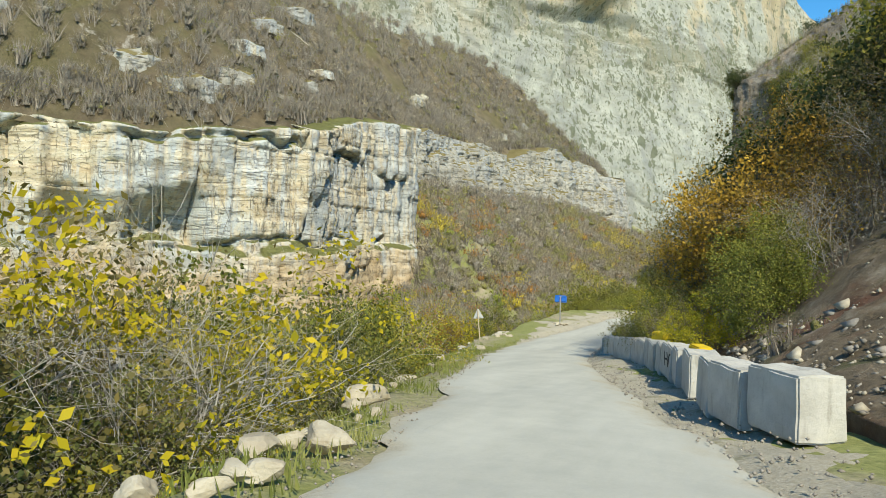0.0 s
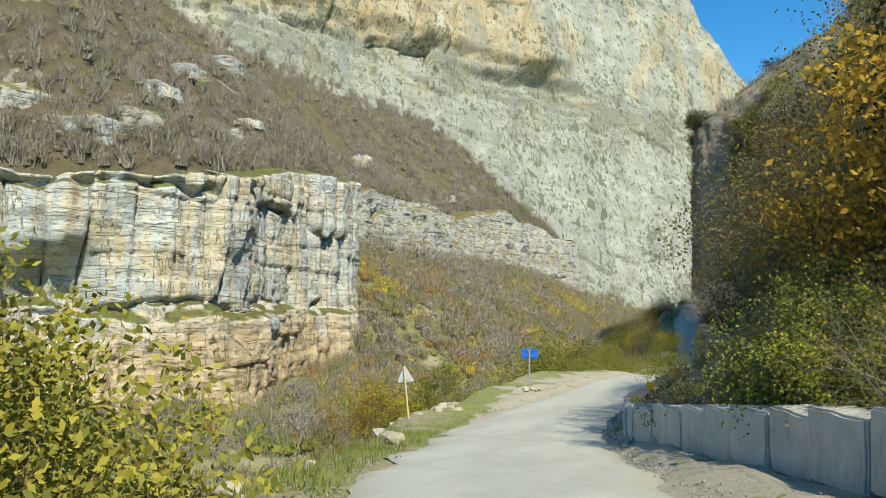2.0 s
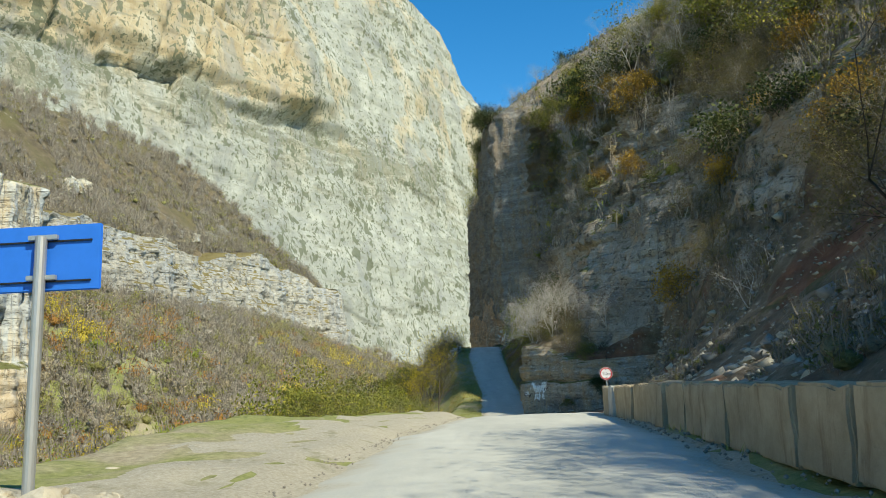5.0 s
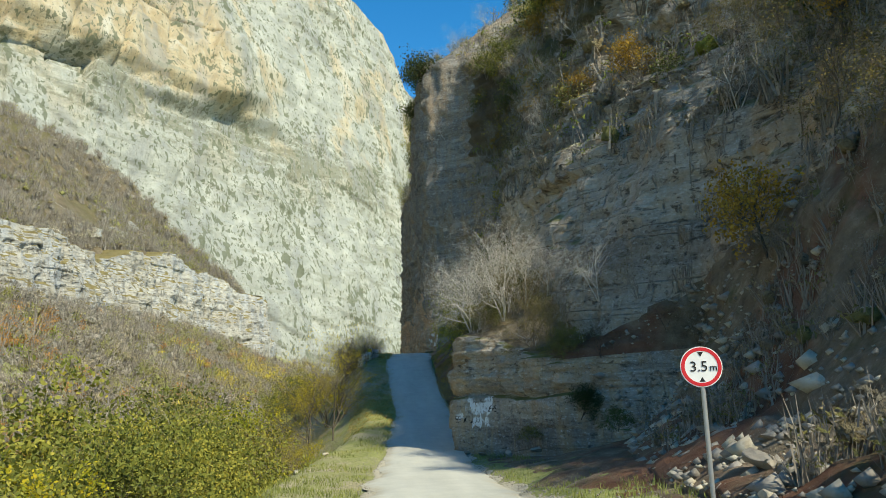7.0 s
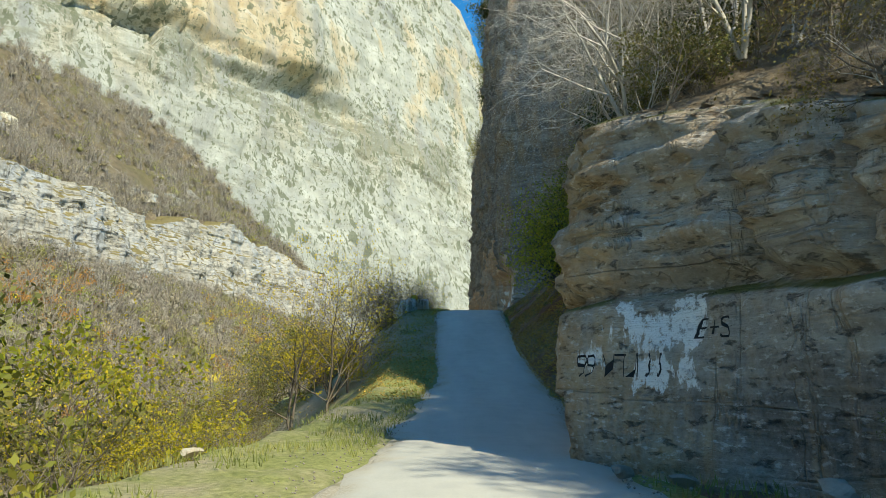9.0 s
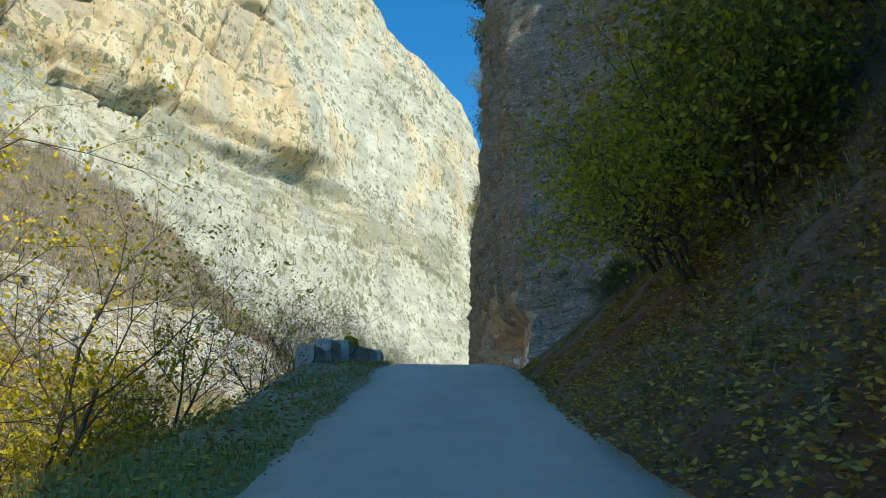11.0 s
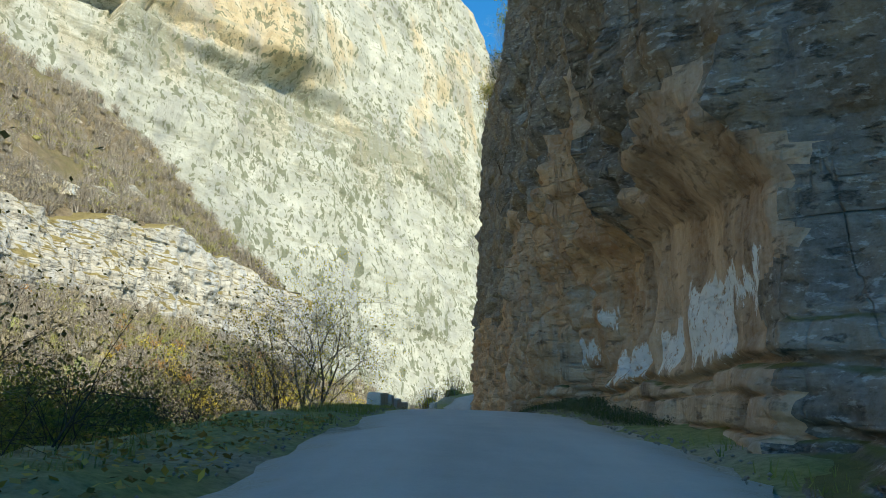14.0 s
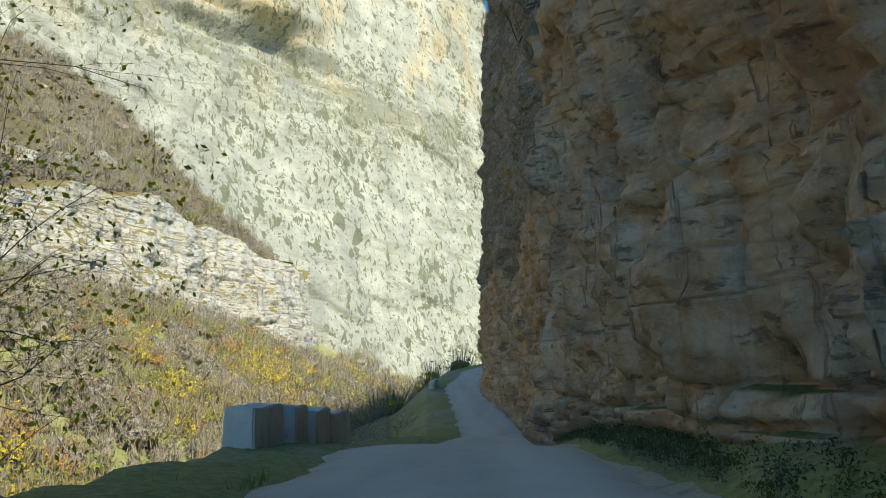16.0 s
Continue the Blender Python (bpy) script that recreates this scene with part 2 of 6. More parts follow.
# orange-brown rock; paler low colours below the overhang stand in for bounced light
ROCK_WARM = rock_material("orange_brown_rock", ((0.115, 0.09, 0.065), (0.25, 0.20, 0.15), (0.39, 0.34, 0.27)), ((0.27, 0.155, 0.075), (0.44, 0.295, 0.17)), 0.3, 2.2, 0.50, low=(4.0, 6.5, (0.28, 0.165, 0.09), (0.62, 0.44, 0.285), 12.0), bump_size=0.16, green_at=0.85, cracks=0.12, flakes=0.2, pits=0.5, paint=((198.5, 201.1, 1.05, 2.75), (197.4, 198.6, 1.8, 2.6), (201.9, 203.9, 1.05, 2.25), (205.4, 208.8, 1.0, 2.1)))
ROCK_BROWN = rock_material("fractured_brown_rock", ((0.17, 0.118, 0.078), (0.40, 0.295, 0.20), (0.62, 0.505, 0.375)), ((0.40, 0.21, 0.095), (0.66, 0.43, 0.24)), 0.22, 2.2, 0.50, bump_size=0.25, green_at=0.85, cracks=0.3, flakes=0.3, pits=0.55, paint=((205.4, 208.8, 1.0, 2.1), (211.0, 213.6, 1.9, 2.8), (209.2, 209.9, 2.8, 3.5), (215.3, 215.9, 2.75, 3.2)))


def grey_wall_material():
    """Pale limestone: slanting beds with scrub on the ledges, ochre cliffs high up, a grassy ledge below them."""
    m, nt, b = material("grey_limestone", 0.92)
    here = coords(nt)
    slant = coords(nt, (0.25, 0.25, 1.0), (0.0, radians(-32), 0.0))
    steep = coords(nt, (1.0, 1.0, 0.28), (0.0, radians(14), 0.0))
    xyz = nt.nodes.new("ShaderNodeSeparateXYZ")
    nt.links.new(here, xyz.inputs[0])
    X, Z = xyz.outputs["X"], xyz.outputs["Z"]
    big = noise_tex(nt, here, 0.014, 6, 0.6, 0.8)
    mid = noise_tex(nt, here, 0.07, 8, 0.68, 0.4)
    fine = noise_tex(nt, here, 0.5, 8, 0.72)
    beds = noise_tex(nt, slant, 0.09, 8, 0.7, 0.5)
    runs = noise_tex(nt, steep, 0.09, 8, 0.7, 0.3)
    grey = ramp(nt, mid, (0.3, (0.23, 0.24, 0.215)), (0.52, (0.325, 0.335, 0.29)), (0.7, (0.41, 0.415, 0.36)))
    ochre = ramp(nt, runs, (0.34, (0.30, 0.235, 0.14)), (0.52, (0.41, 0.34, 0.22)), (0.7, (0.44, 0.40, 0.30)))
    # lower edge of the ochre cliffs, and their right edge
    wob = calc(nt, "MULTIPLY", calc(nt, "SUBTRACT", big, 0.5), 60.0)
    above = level(nt, calc(nt, "ADD", Z, wob), 184, 192)
    left = level(nt, calc(nt, "ADD", calc(nt, "ADD", X, calc(nt, "MULTIPLY", calc(nt, "SUBTRACT", Z, 190.0), 0.42)), calc(nt, "MULTIPLY", wob, 0.6)), -78, -92)
    patch = level(nt, noise_tex(nt, steep, 0.035, 5, 0.6, 0.5), 0.51, 0.59, 0.0, 0.8)
    where = calc(nt, "MAXIMUM", calc(nt, "MULTIPLY", above, left), calc(nt, "MULTIPLY", patch, level(nt, Z, 120, 190)))
    col = mix(nt, where, grey, ochre)
    # scrub and grass along the slanting ledges
    band = calc(nt, "SUBTRACT", calc(nt, "ADD", Z, calc(nt, "MULTIPLY", calc(nt, "ADD", X, 120.0), 0.10)), 168.0)
    near = level(nt, calc(nt, "ABSOLUTE", calc(nt, "ADD", band, calc(nt, "MULTIPLY", wob, 0.25))), 34, 6, 0.0, 0.085)
    tufts = calc(nt, "ADD", calc(nt, "ADD", calc(nt, "MULTIPLY", beds, 0.5), calc(nt, "MULTIPLY", fine, 0.5)), near)
    high = level(nt, Z, 170, 215, 0.0, -0.05)
    tufts = level(nt, calc(nt, "ADD", tufts, high), 0.53, 0.60, 0.0, 0.7)
    col = mix(nt, tufts, col, mix(nt, fine, (0.10, 0.105, 0.07), (0.20, 0.195, 0.13)))
    # soft grey and rusty water marks down the face
    wash = noise_tex(nt, coords(nt, (1.0, 1.0, 0.2), (0.0, radians(-8), 0.0)), 0.045, 5, 0.6, 0.5)
    col = mix(nt, level(nt, wash, 0.47, 0.38, 0.0, 0.55), col, (0.21, 0.22, 0.215))
    col = mix(nt, level(nt, wash, 0.56, 0.66, 0.0, 0.5), col, (0.46, 0.465, 0.41))
    crack = level(nt, calc(nt, "ABSOLUTE", calc(nt, "SUBTRACT", runs, 0.5)), 0.012, 0.0, 0.0, 0.55)
    col = mix(nt, calc(nt, "MULTIPLY", crack, level(nt, mid, 0.45, 0.55)), col, (0.12, 0.12, 0.10))
    # single bushes; the same dark dots paint the shade of hollows
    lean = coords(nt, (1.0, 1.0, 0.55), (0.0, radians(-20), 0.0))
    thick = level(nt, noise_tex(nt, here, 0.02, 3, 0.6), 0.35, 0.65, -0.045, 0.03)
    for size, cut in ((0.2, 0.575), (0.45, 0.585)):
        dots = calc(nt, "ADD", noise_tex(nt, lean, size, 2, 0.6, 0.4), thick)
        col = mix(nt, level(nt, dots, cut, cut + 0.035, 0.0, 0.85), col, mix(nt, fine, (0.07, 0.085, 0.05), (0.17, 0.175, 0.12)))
    ledges = noise_tex(nt, coords(nt, (0.16, 0.16, 1.0), (0.0, radians(-30), 0.0)), 0.16, 6, 0.65, 0.5)
    col = mix(nt, level(nt, ledges, 0.57, 0.64, 0.0, 0.6), col, mix(nt, fine, (0.13, 0.14, 0.09), (0.30, 0.30, 0.24)))
    nt.links.new(col, b.inputs["Base Color"])
    h = calc(nt, "ADD", calc(nt, "ADD", beds, runs), calc(nt, "ADD", mid, calc(nt, "MULTIPLY", fine, 0.5)))
    bump(nt, b, h, 0.9, 1.5)
    return m


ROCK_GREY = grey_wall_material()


def ground_material():
    m, nt, b = material("dry_grass_and_dirt", 0.95)
    w = coords(nt)
    big, mid, fine = noise_tex(nt, w, 0.06, 5), noise_tex(nt, w, 0.5, 7), noise_tex(nt, w, 6.0, 8, 0.7)
    soil = ramp(nt, fine, (0.3, (0.21, 0.175, 0.115)), (0.7, (0.45, 0.40, 0.28)))
    grass = ramp(nt, fine, (0.3, (0.13, 0.155, 0.045)), (0.7, (0.33, 0.335, 0.13)))
    col = mix(nt, level(nt, calc(nt, "ADD", big, calc(nt, "MULTIPLY", mid, 0.6)), 0.62, 0.80), soil, grass)
    nt.links.new(col, b.inputs["Base Color"])
    bump(nt, b, calc(nt, "ADD", fine, calc(nt, "MULTIPLY", mid, 2.0)), 0.7, 0.08)
    return m


def road_material():
    m, nt, b = material("dusty_worn_asphalt", 0.9)
    w = coords(nt)
    big, mid, fine = noise_tex(nt, coords(nt, (1.0, 0.12, 1.0)), 0.7, 5), noise_tex(nt, w, 1.2, 8, 0.65), noise_tex(nt, w, 22.0, 8, 0.75)
    col = ramp(nt, calc(nt, "ADD", calc(nt, "MULTIPLY", big, 0.6), calc(nt, "MULTIPLY", mid, 0.4)), (0.36, (0.41, 0.415, 0.37)), (0.64, (0.54, 0.54, 0.475)))
    col = mix(nt, level(nt, fine, 0.3, 0.75, 0.0, 0.5), col, mix(nt, 0.4, col, (0.16, 0.16, 0.15)))
    side = nt.nodes.new("ShaderNodeAttribute")
    side.attribute_name = "edge"
    creep = calc(nt, "ADD", side.outputs["Fac"], calc(nt, "MULTIPLY", calc(nt, "SUBTRACT", mid, 0.5), 0.9))
    dust = ramp(nt, fine, (0.3, (0.30, 0.275, 0.21)), (0.55, (0.43, 0.40, 0.32)), (0.75, (0.54, 0.51, 0.43)))
    col = mix(nt, level(nt, creep, 0.78, 1.0), col, dust)
    wheel = level(nt, calc(nt, "ABSOLUTE", calc(nt, "SUBTRACT", side.outputs["Fac"], 0.42)), 0.22, 0.05, 0.0, 0.28)
    col = mix(nt, calc(nt, "MULTIPLY", wheel, level(nt, big, 0.35, 0.65)), col, (0.56, 0.56, 0.50))
    nt.links.new(col, b.inputs["Base Color"])
    bump(nt, b, fine, 0.5, 0.02)
    return m


def scree_material():
    m, nt, b = material("brown_scree_and_soil", 0.95)
    w = coords(nt)
    big, mid, fine = noise_tex(nt, w, 0.12, 6, 0.6, 0.5), noise_tex(nt, w, 0.9, 8, 0.7), noise_tex(nt, w, 7.0, 8, 0.75)
    soil = ramp(nt, mid, (0.32, (0.10, 0.078, 0.05)), (0.55, (0.22, 0.175, 0.12)), (0.72, (0.36, 0.31, 0.235)))
    red = ramp(nt, mid, (0.32, (0.13, 0.06, 0.035)), (0.7, (0.24, 0.13, 0.085)))
    col = mix(nt, level(nt, big, 0.50, 0.60), soil, red)
    col = mix(nt, level(nt, fine, 0.6, 0.72), col, (0.38, 0.35, 0.30))
    col = mix(nt, level(nt, noise_tex(nt, w, 0.3, 6, 0.7), 0.56, 0.66, 0, 0.7), col, (0.07, 0.085, 0.03))
    nt.links.new(col, b.inputs["Base Color"])
    bump(nt, b, calc(nt, "ADD", fine, calc(nt, "MULTIPLY", mid, 2.0)), 0.9, 0.12)
    return m


def gravel_material():
    m, nt, b = material("pale_gravel", 0.95)
    w = coords(nt)
    mid, fine = noise_tex(nt, w, 1.5, 7, 0.65), noise_tex(nt, w, 16.0, 8, 0.75)
    col = ramp(nt, fine, (0.3, (0.31, 0.28, 0.21)), (0.55, (0.44, 0.405, 0.32)), (0.75, (0.56, 0.525, 0.44)))
    col = mix(nt, level(nt, mid, 0.56, 0.66, 0, 0.55), col, (0.19, 0.19, 0.09))
    nt.links.new(col, b.inputs["Base Color"])
    bump(nt, b, fine, 0.9, 0.05)
    return m


GRAVEL = gravel_material()
GROUND, ROAD, SCREE = ground_material(), road_material(), scree_material()

def scrubland_material():
    m, nt, b = material("dry_brown_scrubland", 0.95)
    w = coords(nt)
    big, mid, fine = noise_tex(nt, w, 0.03, 6, 0.6, 0.5), noise_tex(nt, w, 0.22, 8, 0.7), noise_tex(nt, w, 2.0, 8, 0.75)
    earth = ramp(nt, mid, (0.32, (0.085, 0.068, 0.045)), (0.55, (0.17, 0.135, 0.085)), (0.72, (0.27, 0.22, 0.145)))
    olive = ramp(nt, fine, (0.3, (0.085, 0.08, 0.04)), (0.7, (0.19, 0.165, 0.08)))
    col = mix(nt, level(nt, big, 0.45, 0.6), earth, olive)
    col = mix(nt, level(nt, noise_tex(nt, w, 0.09, 7, 0.7, 0.6), 0.61, 0.66), col, mix(nt, fine, (0.30, 0.27, 0.22), (0.50, 0.46, 0.38)))
    nt.links.new(col, b.inputs["Base Color"])
    bump(nt, b, calc(nt, "ADD", fine, calc(nt, "MULTIPLY", mid, 2.0)), 1.0, 0.6)
    return m


SCRUBLAND = scrubland_material()


# ---- the lie of the land ----
ROAD_Y = (-90, -40, 0, 9, 19.7, 32, 46.4, 54.5, 62.3, 81, 92, 98.8, 106, 113.6, 121.3, 131, 141, 149, 157.4, 164.7, 170.7, 176.2, 181.3, 186.4, 191.4, 197, 202.5, 208.4, 217, 226, 240, 262, 285, 305, 330, 350, 420)
ROAD_X = (34, 14.5, 0, -2.35, -5.4, -8.5, -10.9, -11.45, -11.3, -9.3, -7.6, -6.46, -5.7, -5.5, -5.5, -5.1, -4.5, -4.0, -3.65, -3.8, -3.95, -3.95, -3.76, -3.4, -3.0, -2.8, -2.75, -2.73, -2.7, -2.8, -2.0, -0.6, -1.6, -3.0, -0.5, 5, 40)
ROAD_Z = (9, 4.6, 0, -1.32, -2.42, -3.69, -5.36, -5.84, -6.29, -6.35, -6.6, -7.28, -7.8, -8.54, -8.88, -9.15, -8.85, -8.1, -6.99, -5.49, -4.05, -2.71, -1.78, -1.25, -0.67, -0.29, -0.05, 0.14, 0.2, 0.0, -1.2, -2.4, -1.0, 0.6, 3.0, 4.8, 7)


def road_x(y):
    return np.interp(y, ROAD_Y, ROAD_X)


def road_z(y):
    return np.interp(y, ROAD_Y, ROAD_Z)


def half_width(y):
    return np.interp(y, (-50, 40, 70, 95, 115, 150, 200, 230, 400), (2.7, 2.7, 2.8, 2.6, 2.15, 2.15, 2.4, 2.3, 2.0))


def edge_left(y):
    return np.interp(y, (-50, 8, 22, 34, 46, 60, 95, 115, 150, 200, 230, 400), (1.7, 1.7, 1.6, 1.9, 2.6, 2.8, 2.6, 2.3, 2.15, 2.4, 2.3, 2.0))


def verge_left(y):
    return np.interp(y, (-50, 8, 22, 34, 43, 50, 62, 70, 81, 92, 105, 121, 135, 150, 180, 200, 225, 300, 400), (3.1, 3.1, 3.0, 3.5, 4.4, 5.9, 6.5, 7.6, 8.3, 7.2, 5.6, 6.2, 6.2, 4.6, 5.2, 4.6, 5.0, 5.0, 5.0))


# Cross-sections of the slopes and cliffs along the inner side of the road: y, then seven points (x, z) from foot to crest.
SECTIONS = (
    (-60, (24, 7), (29, 9), (36, 12), (46, 17), (60, 23), (85, 32), (130, 45)),
    (0, (5.5, 0.1), (9, 1.8), (14, 4.5), (22, 10), (32, 17), (45, 25), (85, 42)),
    (30, (-1.6, -3.1), (1.5, -0.8), (6, 3.6), (13, 11), (21, 19), (32, 28), (70, 48)),
    (55, (-6.8, -5.6), (-3.4, -2.9), (1.8, 2), (7.2, 9), (13.5, 17), (24, 28), (60, 52)),
    (62, (-6.7, -5.9), (-4.2, -3.5), (1.0, 1.4), (6.5, 8), (13, 15.5), (24, 27), (60, 50)),
    (80, (-5.0, -6.2), (-1.5, -4.4), (4, -1.0), (10.5, 4.2), (17.5, 11.5), (30, 24), (60, 46)),
    (95, (-3.0, -6.9), (0.5, -5.4), (5.8, -1.6), (11.5, 4.4), (16.5, 12), (28, 24), (55, 46)),
    (109, (-1.0, -7.7), (2.2, -6.3), (5.5, -2.6), (8.6, 3.8), (11.4, 11), (23, 24), (51, 48)),
    (122.5, (2.6, -8.0), (4.4, -6.6), (6.5, -3.9), (8.4, 0.4), (10.5, 7.5), (24, 23), (48, 48)),
    (126, (5.2, -8.0), (6.4, -6.6), (7.4, -4.2), (8.3, -0.8), (9.4, 7.5), (22, 24), (46, 50)),
    (128.4, (1.9, -8.5), (1.5, -6.3), (1.6, -4.3), (4.0, -3.0), (8.0, 8), (22, 25), (44, 51)),
    (131, (0.4, -8.9), (0.0, -6.2), (0.1, -3.7), (2.8, -2.7), (7.6, 9), (20, 25), (42, 52)),
    (133, (-0.5, -9.0), (-0.45, -6.0), (-0.9, -3.0), (2.2, -1.6), (7.2, 9), (19, 25.5), (41, 53)),
    (134.4, (-1.5, -9.0), (-1.1, -6.0), (-1.9, -2.7), (1.7, -1.0), (6.9, 9), (18.5, 26), (40, 54)),
    (135.5, (-2.5, -9.0), (-2.4, -6.0), (-2.6, -2.5), (1.2, -0.6), (6.6, 9), (17, 26), (40, 54)),
    (136.4, (-3.2, -9.0), (-3.2, -6.2), (-2.6, -2.4), (1.0, -0.5), (6.4, 9), (16, 26), (40, 54)),
    (138, (-2.9, -9.0), (-2.8, -5.8), (-2.2, -2.2), (1.2, -0.2), (6, 9.3), (15, 26), (39, 55)),
    (141, (-1.4, -8.8), (-1.6, -5.0), (-0.6, -1.6), (2.5, 1), (4.8, 10), (11, 27), (36, 56)),
    (152, (-1.3, -7.8), (0.8, -6), (3.2, -2.6), (4, 3), (3.6, 11), (8.5, 28), (34, 58)),
    (170, (-1.5, -4.4), (1, -2.3), (4, 0.8), (7, 5), (8, 15), (13, 34), (36, 64)),
    (188, (-0.7, -1.2), (1.4, 0.3), (4.4, 2.7), (7.4, 6.3), (8, 15), (10, 38), (32, 60)),
    (194, (-0.2, -0.5), (1.4, 0.7), (3.6, 2.4), (5.0, 5.6), (5.4, 13), (5, 42), (30, 62)),
    (196.8, (0.7, -0.3), (1.1, 1.5), (1.25, 3.6), (0.25, 4.7), (-0.1, 9), (0.3, 43), (28, 62)),
    (204, (1.0, 0.0), (1.4, 1.5), (1.45, 4.5), (0.25, 5.4), (-0.2, 9), (-0.1, 43), (28, 62)),
    (212, (1.3, 0.7), (1.0, 2), (1.0, 4.9), (0.3, 5.9), (-0.2, 12), (-0.1, 43), (28, 62)),
    (220, (1.1, 0.65), (0.75, 2.2), (0.6, 5.2), (0.2, 7), (-0.2, 12), (0, 43), (27, 62)),
    (228, (0.9, 0.4), (0.4, 2.5), (0.1, 5.5), (-0.2, 9), (-0.5, 15), (-0.1, 43), (26, 62)),
    (240, (0.4, -1.2), (0.8, 2), (1.0, 5), (1.0, 9), (0.8, 16), (1, 43), (26, 60)),
    (262, (1.9, -2.4), (1.7, 1), (1.5, 5), (1.3, 11), (1.2, 18), (2, 43), (24, 60)),
    (298, (-0.9, 0.2), (-0.7, 3), (-0.7, 8), (-0.5, 14), (-0.3, 22), (0, 45), (22, 60)),
    (312, (2.5, 1.5), (2.6, 4), (2.8, 9), (3, 15), (3.2, 23), (4, 45), (26, 60)),
    (350, (14, 5), (15, 9), (17, 14), (20, 22), (24, 32), (30, 50), (50, 60)),
    (430, (50, 8), (54, 12), (60, 20), (68, 30), (78, 44), (95, 65), (130, 95)),
)
SEC_Y = [s[0] for s in SECTIONS]


def section(y):
    """Seven (x, z) points of the inner slope at y (an array): shape (n, 7, 2)."""
    pts = np.array([s[1:] for s in SECTIONS], float)
    return np.stack([np.stack([np.interp(y, SEC_Y, pts[:, k, c]) for c in (0, 1)], -1) for k in range(7)], 1)


def left_land(x, y):
    """The far side of the valley, from the river bed up to the foot of the cliffs."""
    river = np.interp(y, (-100, 150, 300, 480, 700), (-50, -46, -40, -30, -20))
    bed = np.interp(y, (-100, 150, 300, 480, 700), (-27, -26, -20, -8, 10))
    slope = np.interp(y, (-100, 195, 235, 420, 520), (0.20, 0.20, 0.56, 0.60, 0.5))
    return bed + slope * np.maximum(river - x, 0)


def land(x, y):
    """Height of the ground."""
    d = x - road_x(y)
    z0, hw, vl = road_z(y), half_width(y), verge_left(y)
    k = np.maximum(-d - vl, 0)
    drop = z0 - 0.85 * np.minimum(k, 9) - 0.38 * np.maximum(k - 9, 0)
    bed = np.interp(y, (-100, 150, 300, 480, 700), (-27, -26, -20, -8, 10))
    left = np.where(drop > bed, drop, bed)
    left = np.where(k > 12, np.maximum(left, left_land(x, y)), left)
    foot = section(np.atleast_1d(y).ravel())[:, 0, :].reshape(*np.shape(np.atleast_1d(y)), 2)
    fx, fz = foot[..., 0], foot[..., 1]
    t = np.clip((d - hw) / np.maximum(fx + 0.6 - road_x(y) - hw, 0.3), 0, 1)
    right = z0 + (fz - z0) * t - 1.5 * np.maximum(x - fx - 0.9, 0)
    right = np.maximum(right, -40)
    return np.where(d < 0, left, right)


def ground_z(x, y):
    """Height of the ground with its unevenness."""
    d = x - road_x(y)
    hw = np.where(d < 0, edge_left(y), half_width(y))
    off = smooth_step(hw - 0.1, hw + 1.2, np.abs(d))
    return land(x, y) + off * (0.10 * fbm(x * 0.9, y * 0.9, 0, 4, 3) + np.clip(np.abs(d) / 30, 0, 1) * 1.6 * fbm(x * 0.06, y * 0.06, 0, 4, 9)) - 0.12 * (1 - off)


def build_ground():
    ys = np.concatenate([np.arange(-140, -20, 5), np.arange(-20, 240, 0.6), np.arange(240, 340, 2), np.arange(340, 1300, 12)])
    ds = np.concatenate([np.arange(-700, -120, 20), np.arange(-120, -30, 3), np.arange(-30, -8, 0.8), np.arange(-8, 10.01, 0.35), np.arange(10.5, 30, 4), np.arange(40, 700, 60)])
    yy, dd = np.meshgrid(ys, ds, indexing="ij")
    xx = road_x(yy) + dd
    zz = ground_z(xx, yy)
    return tagged(sheet("ground", xx, yy, zz, GROUND, flip=False), "dry autumn grass and pale dirt on a mountainside", "ground", kind="structure")


def build_road():
    ys = np.arange(-90, 420, 0.5)
    vs = np.linspace(-1, 1, 25)
    yy, vv = np.meshgrid(ys, vs, indexing="ij")
    edge = 0.3 * fbm(np.sign(vv) * 31 + 0 * yy, yy * 0.45, 0, 4, 5) * np.abs(vv)
    dx, dy = np.gradient(road_x(yy[:, 0]), ys), 1
    n = np.sqrt(dx**2 + 1)
    off = vv * (np.where(vv < 0, edge_left(yy), half_width(yy)) + 0.25) + edge
    xx = road_x(yy) + off / n[:, None]
    yy2 = yy - off * (dx / n)[:, None]
    zz = road_z(yy2) + 0.03 - 0.10 * np.abs(vv) ** 6 + 0.015 * fbm(xx * 0.8, yy * 0.5, 0, 3, 2)
    ob = sheet("road", xx, yy2, zz, ROAD)
    ob.data.attributes.new("edge", "FLOAT", "POINT").data.foreach_set("value", np.abs(vv).astype(np.float32).ravel())
    return tagged(ob, "pale dusty worn asphalt of a narrow mountain road", "road", kind="structure")


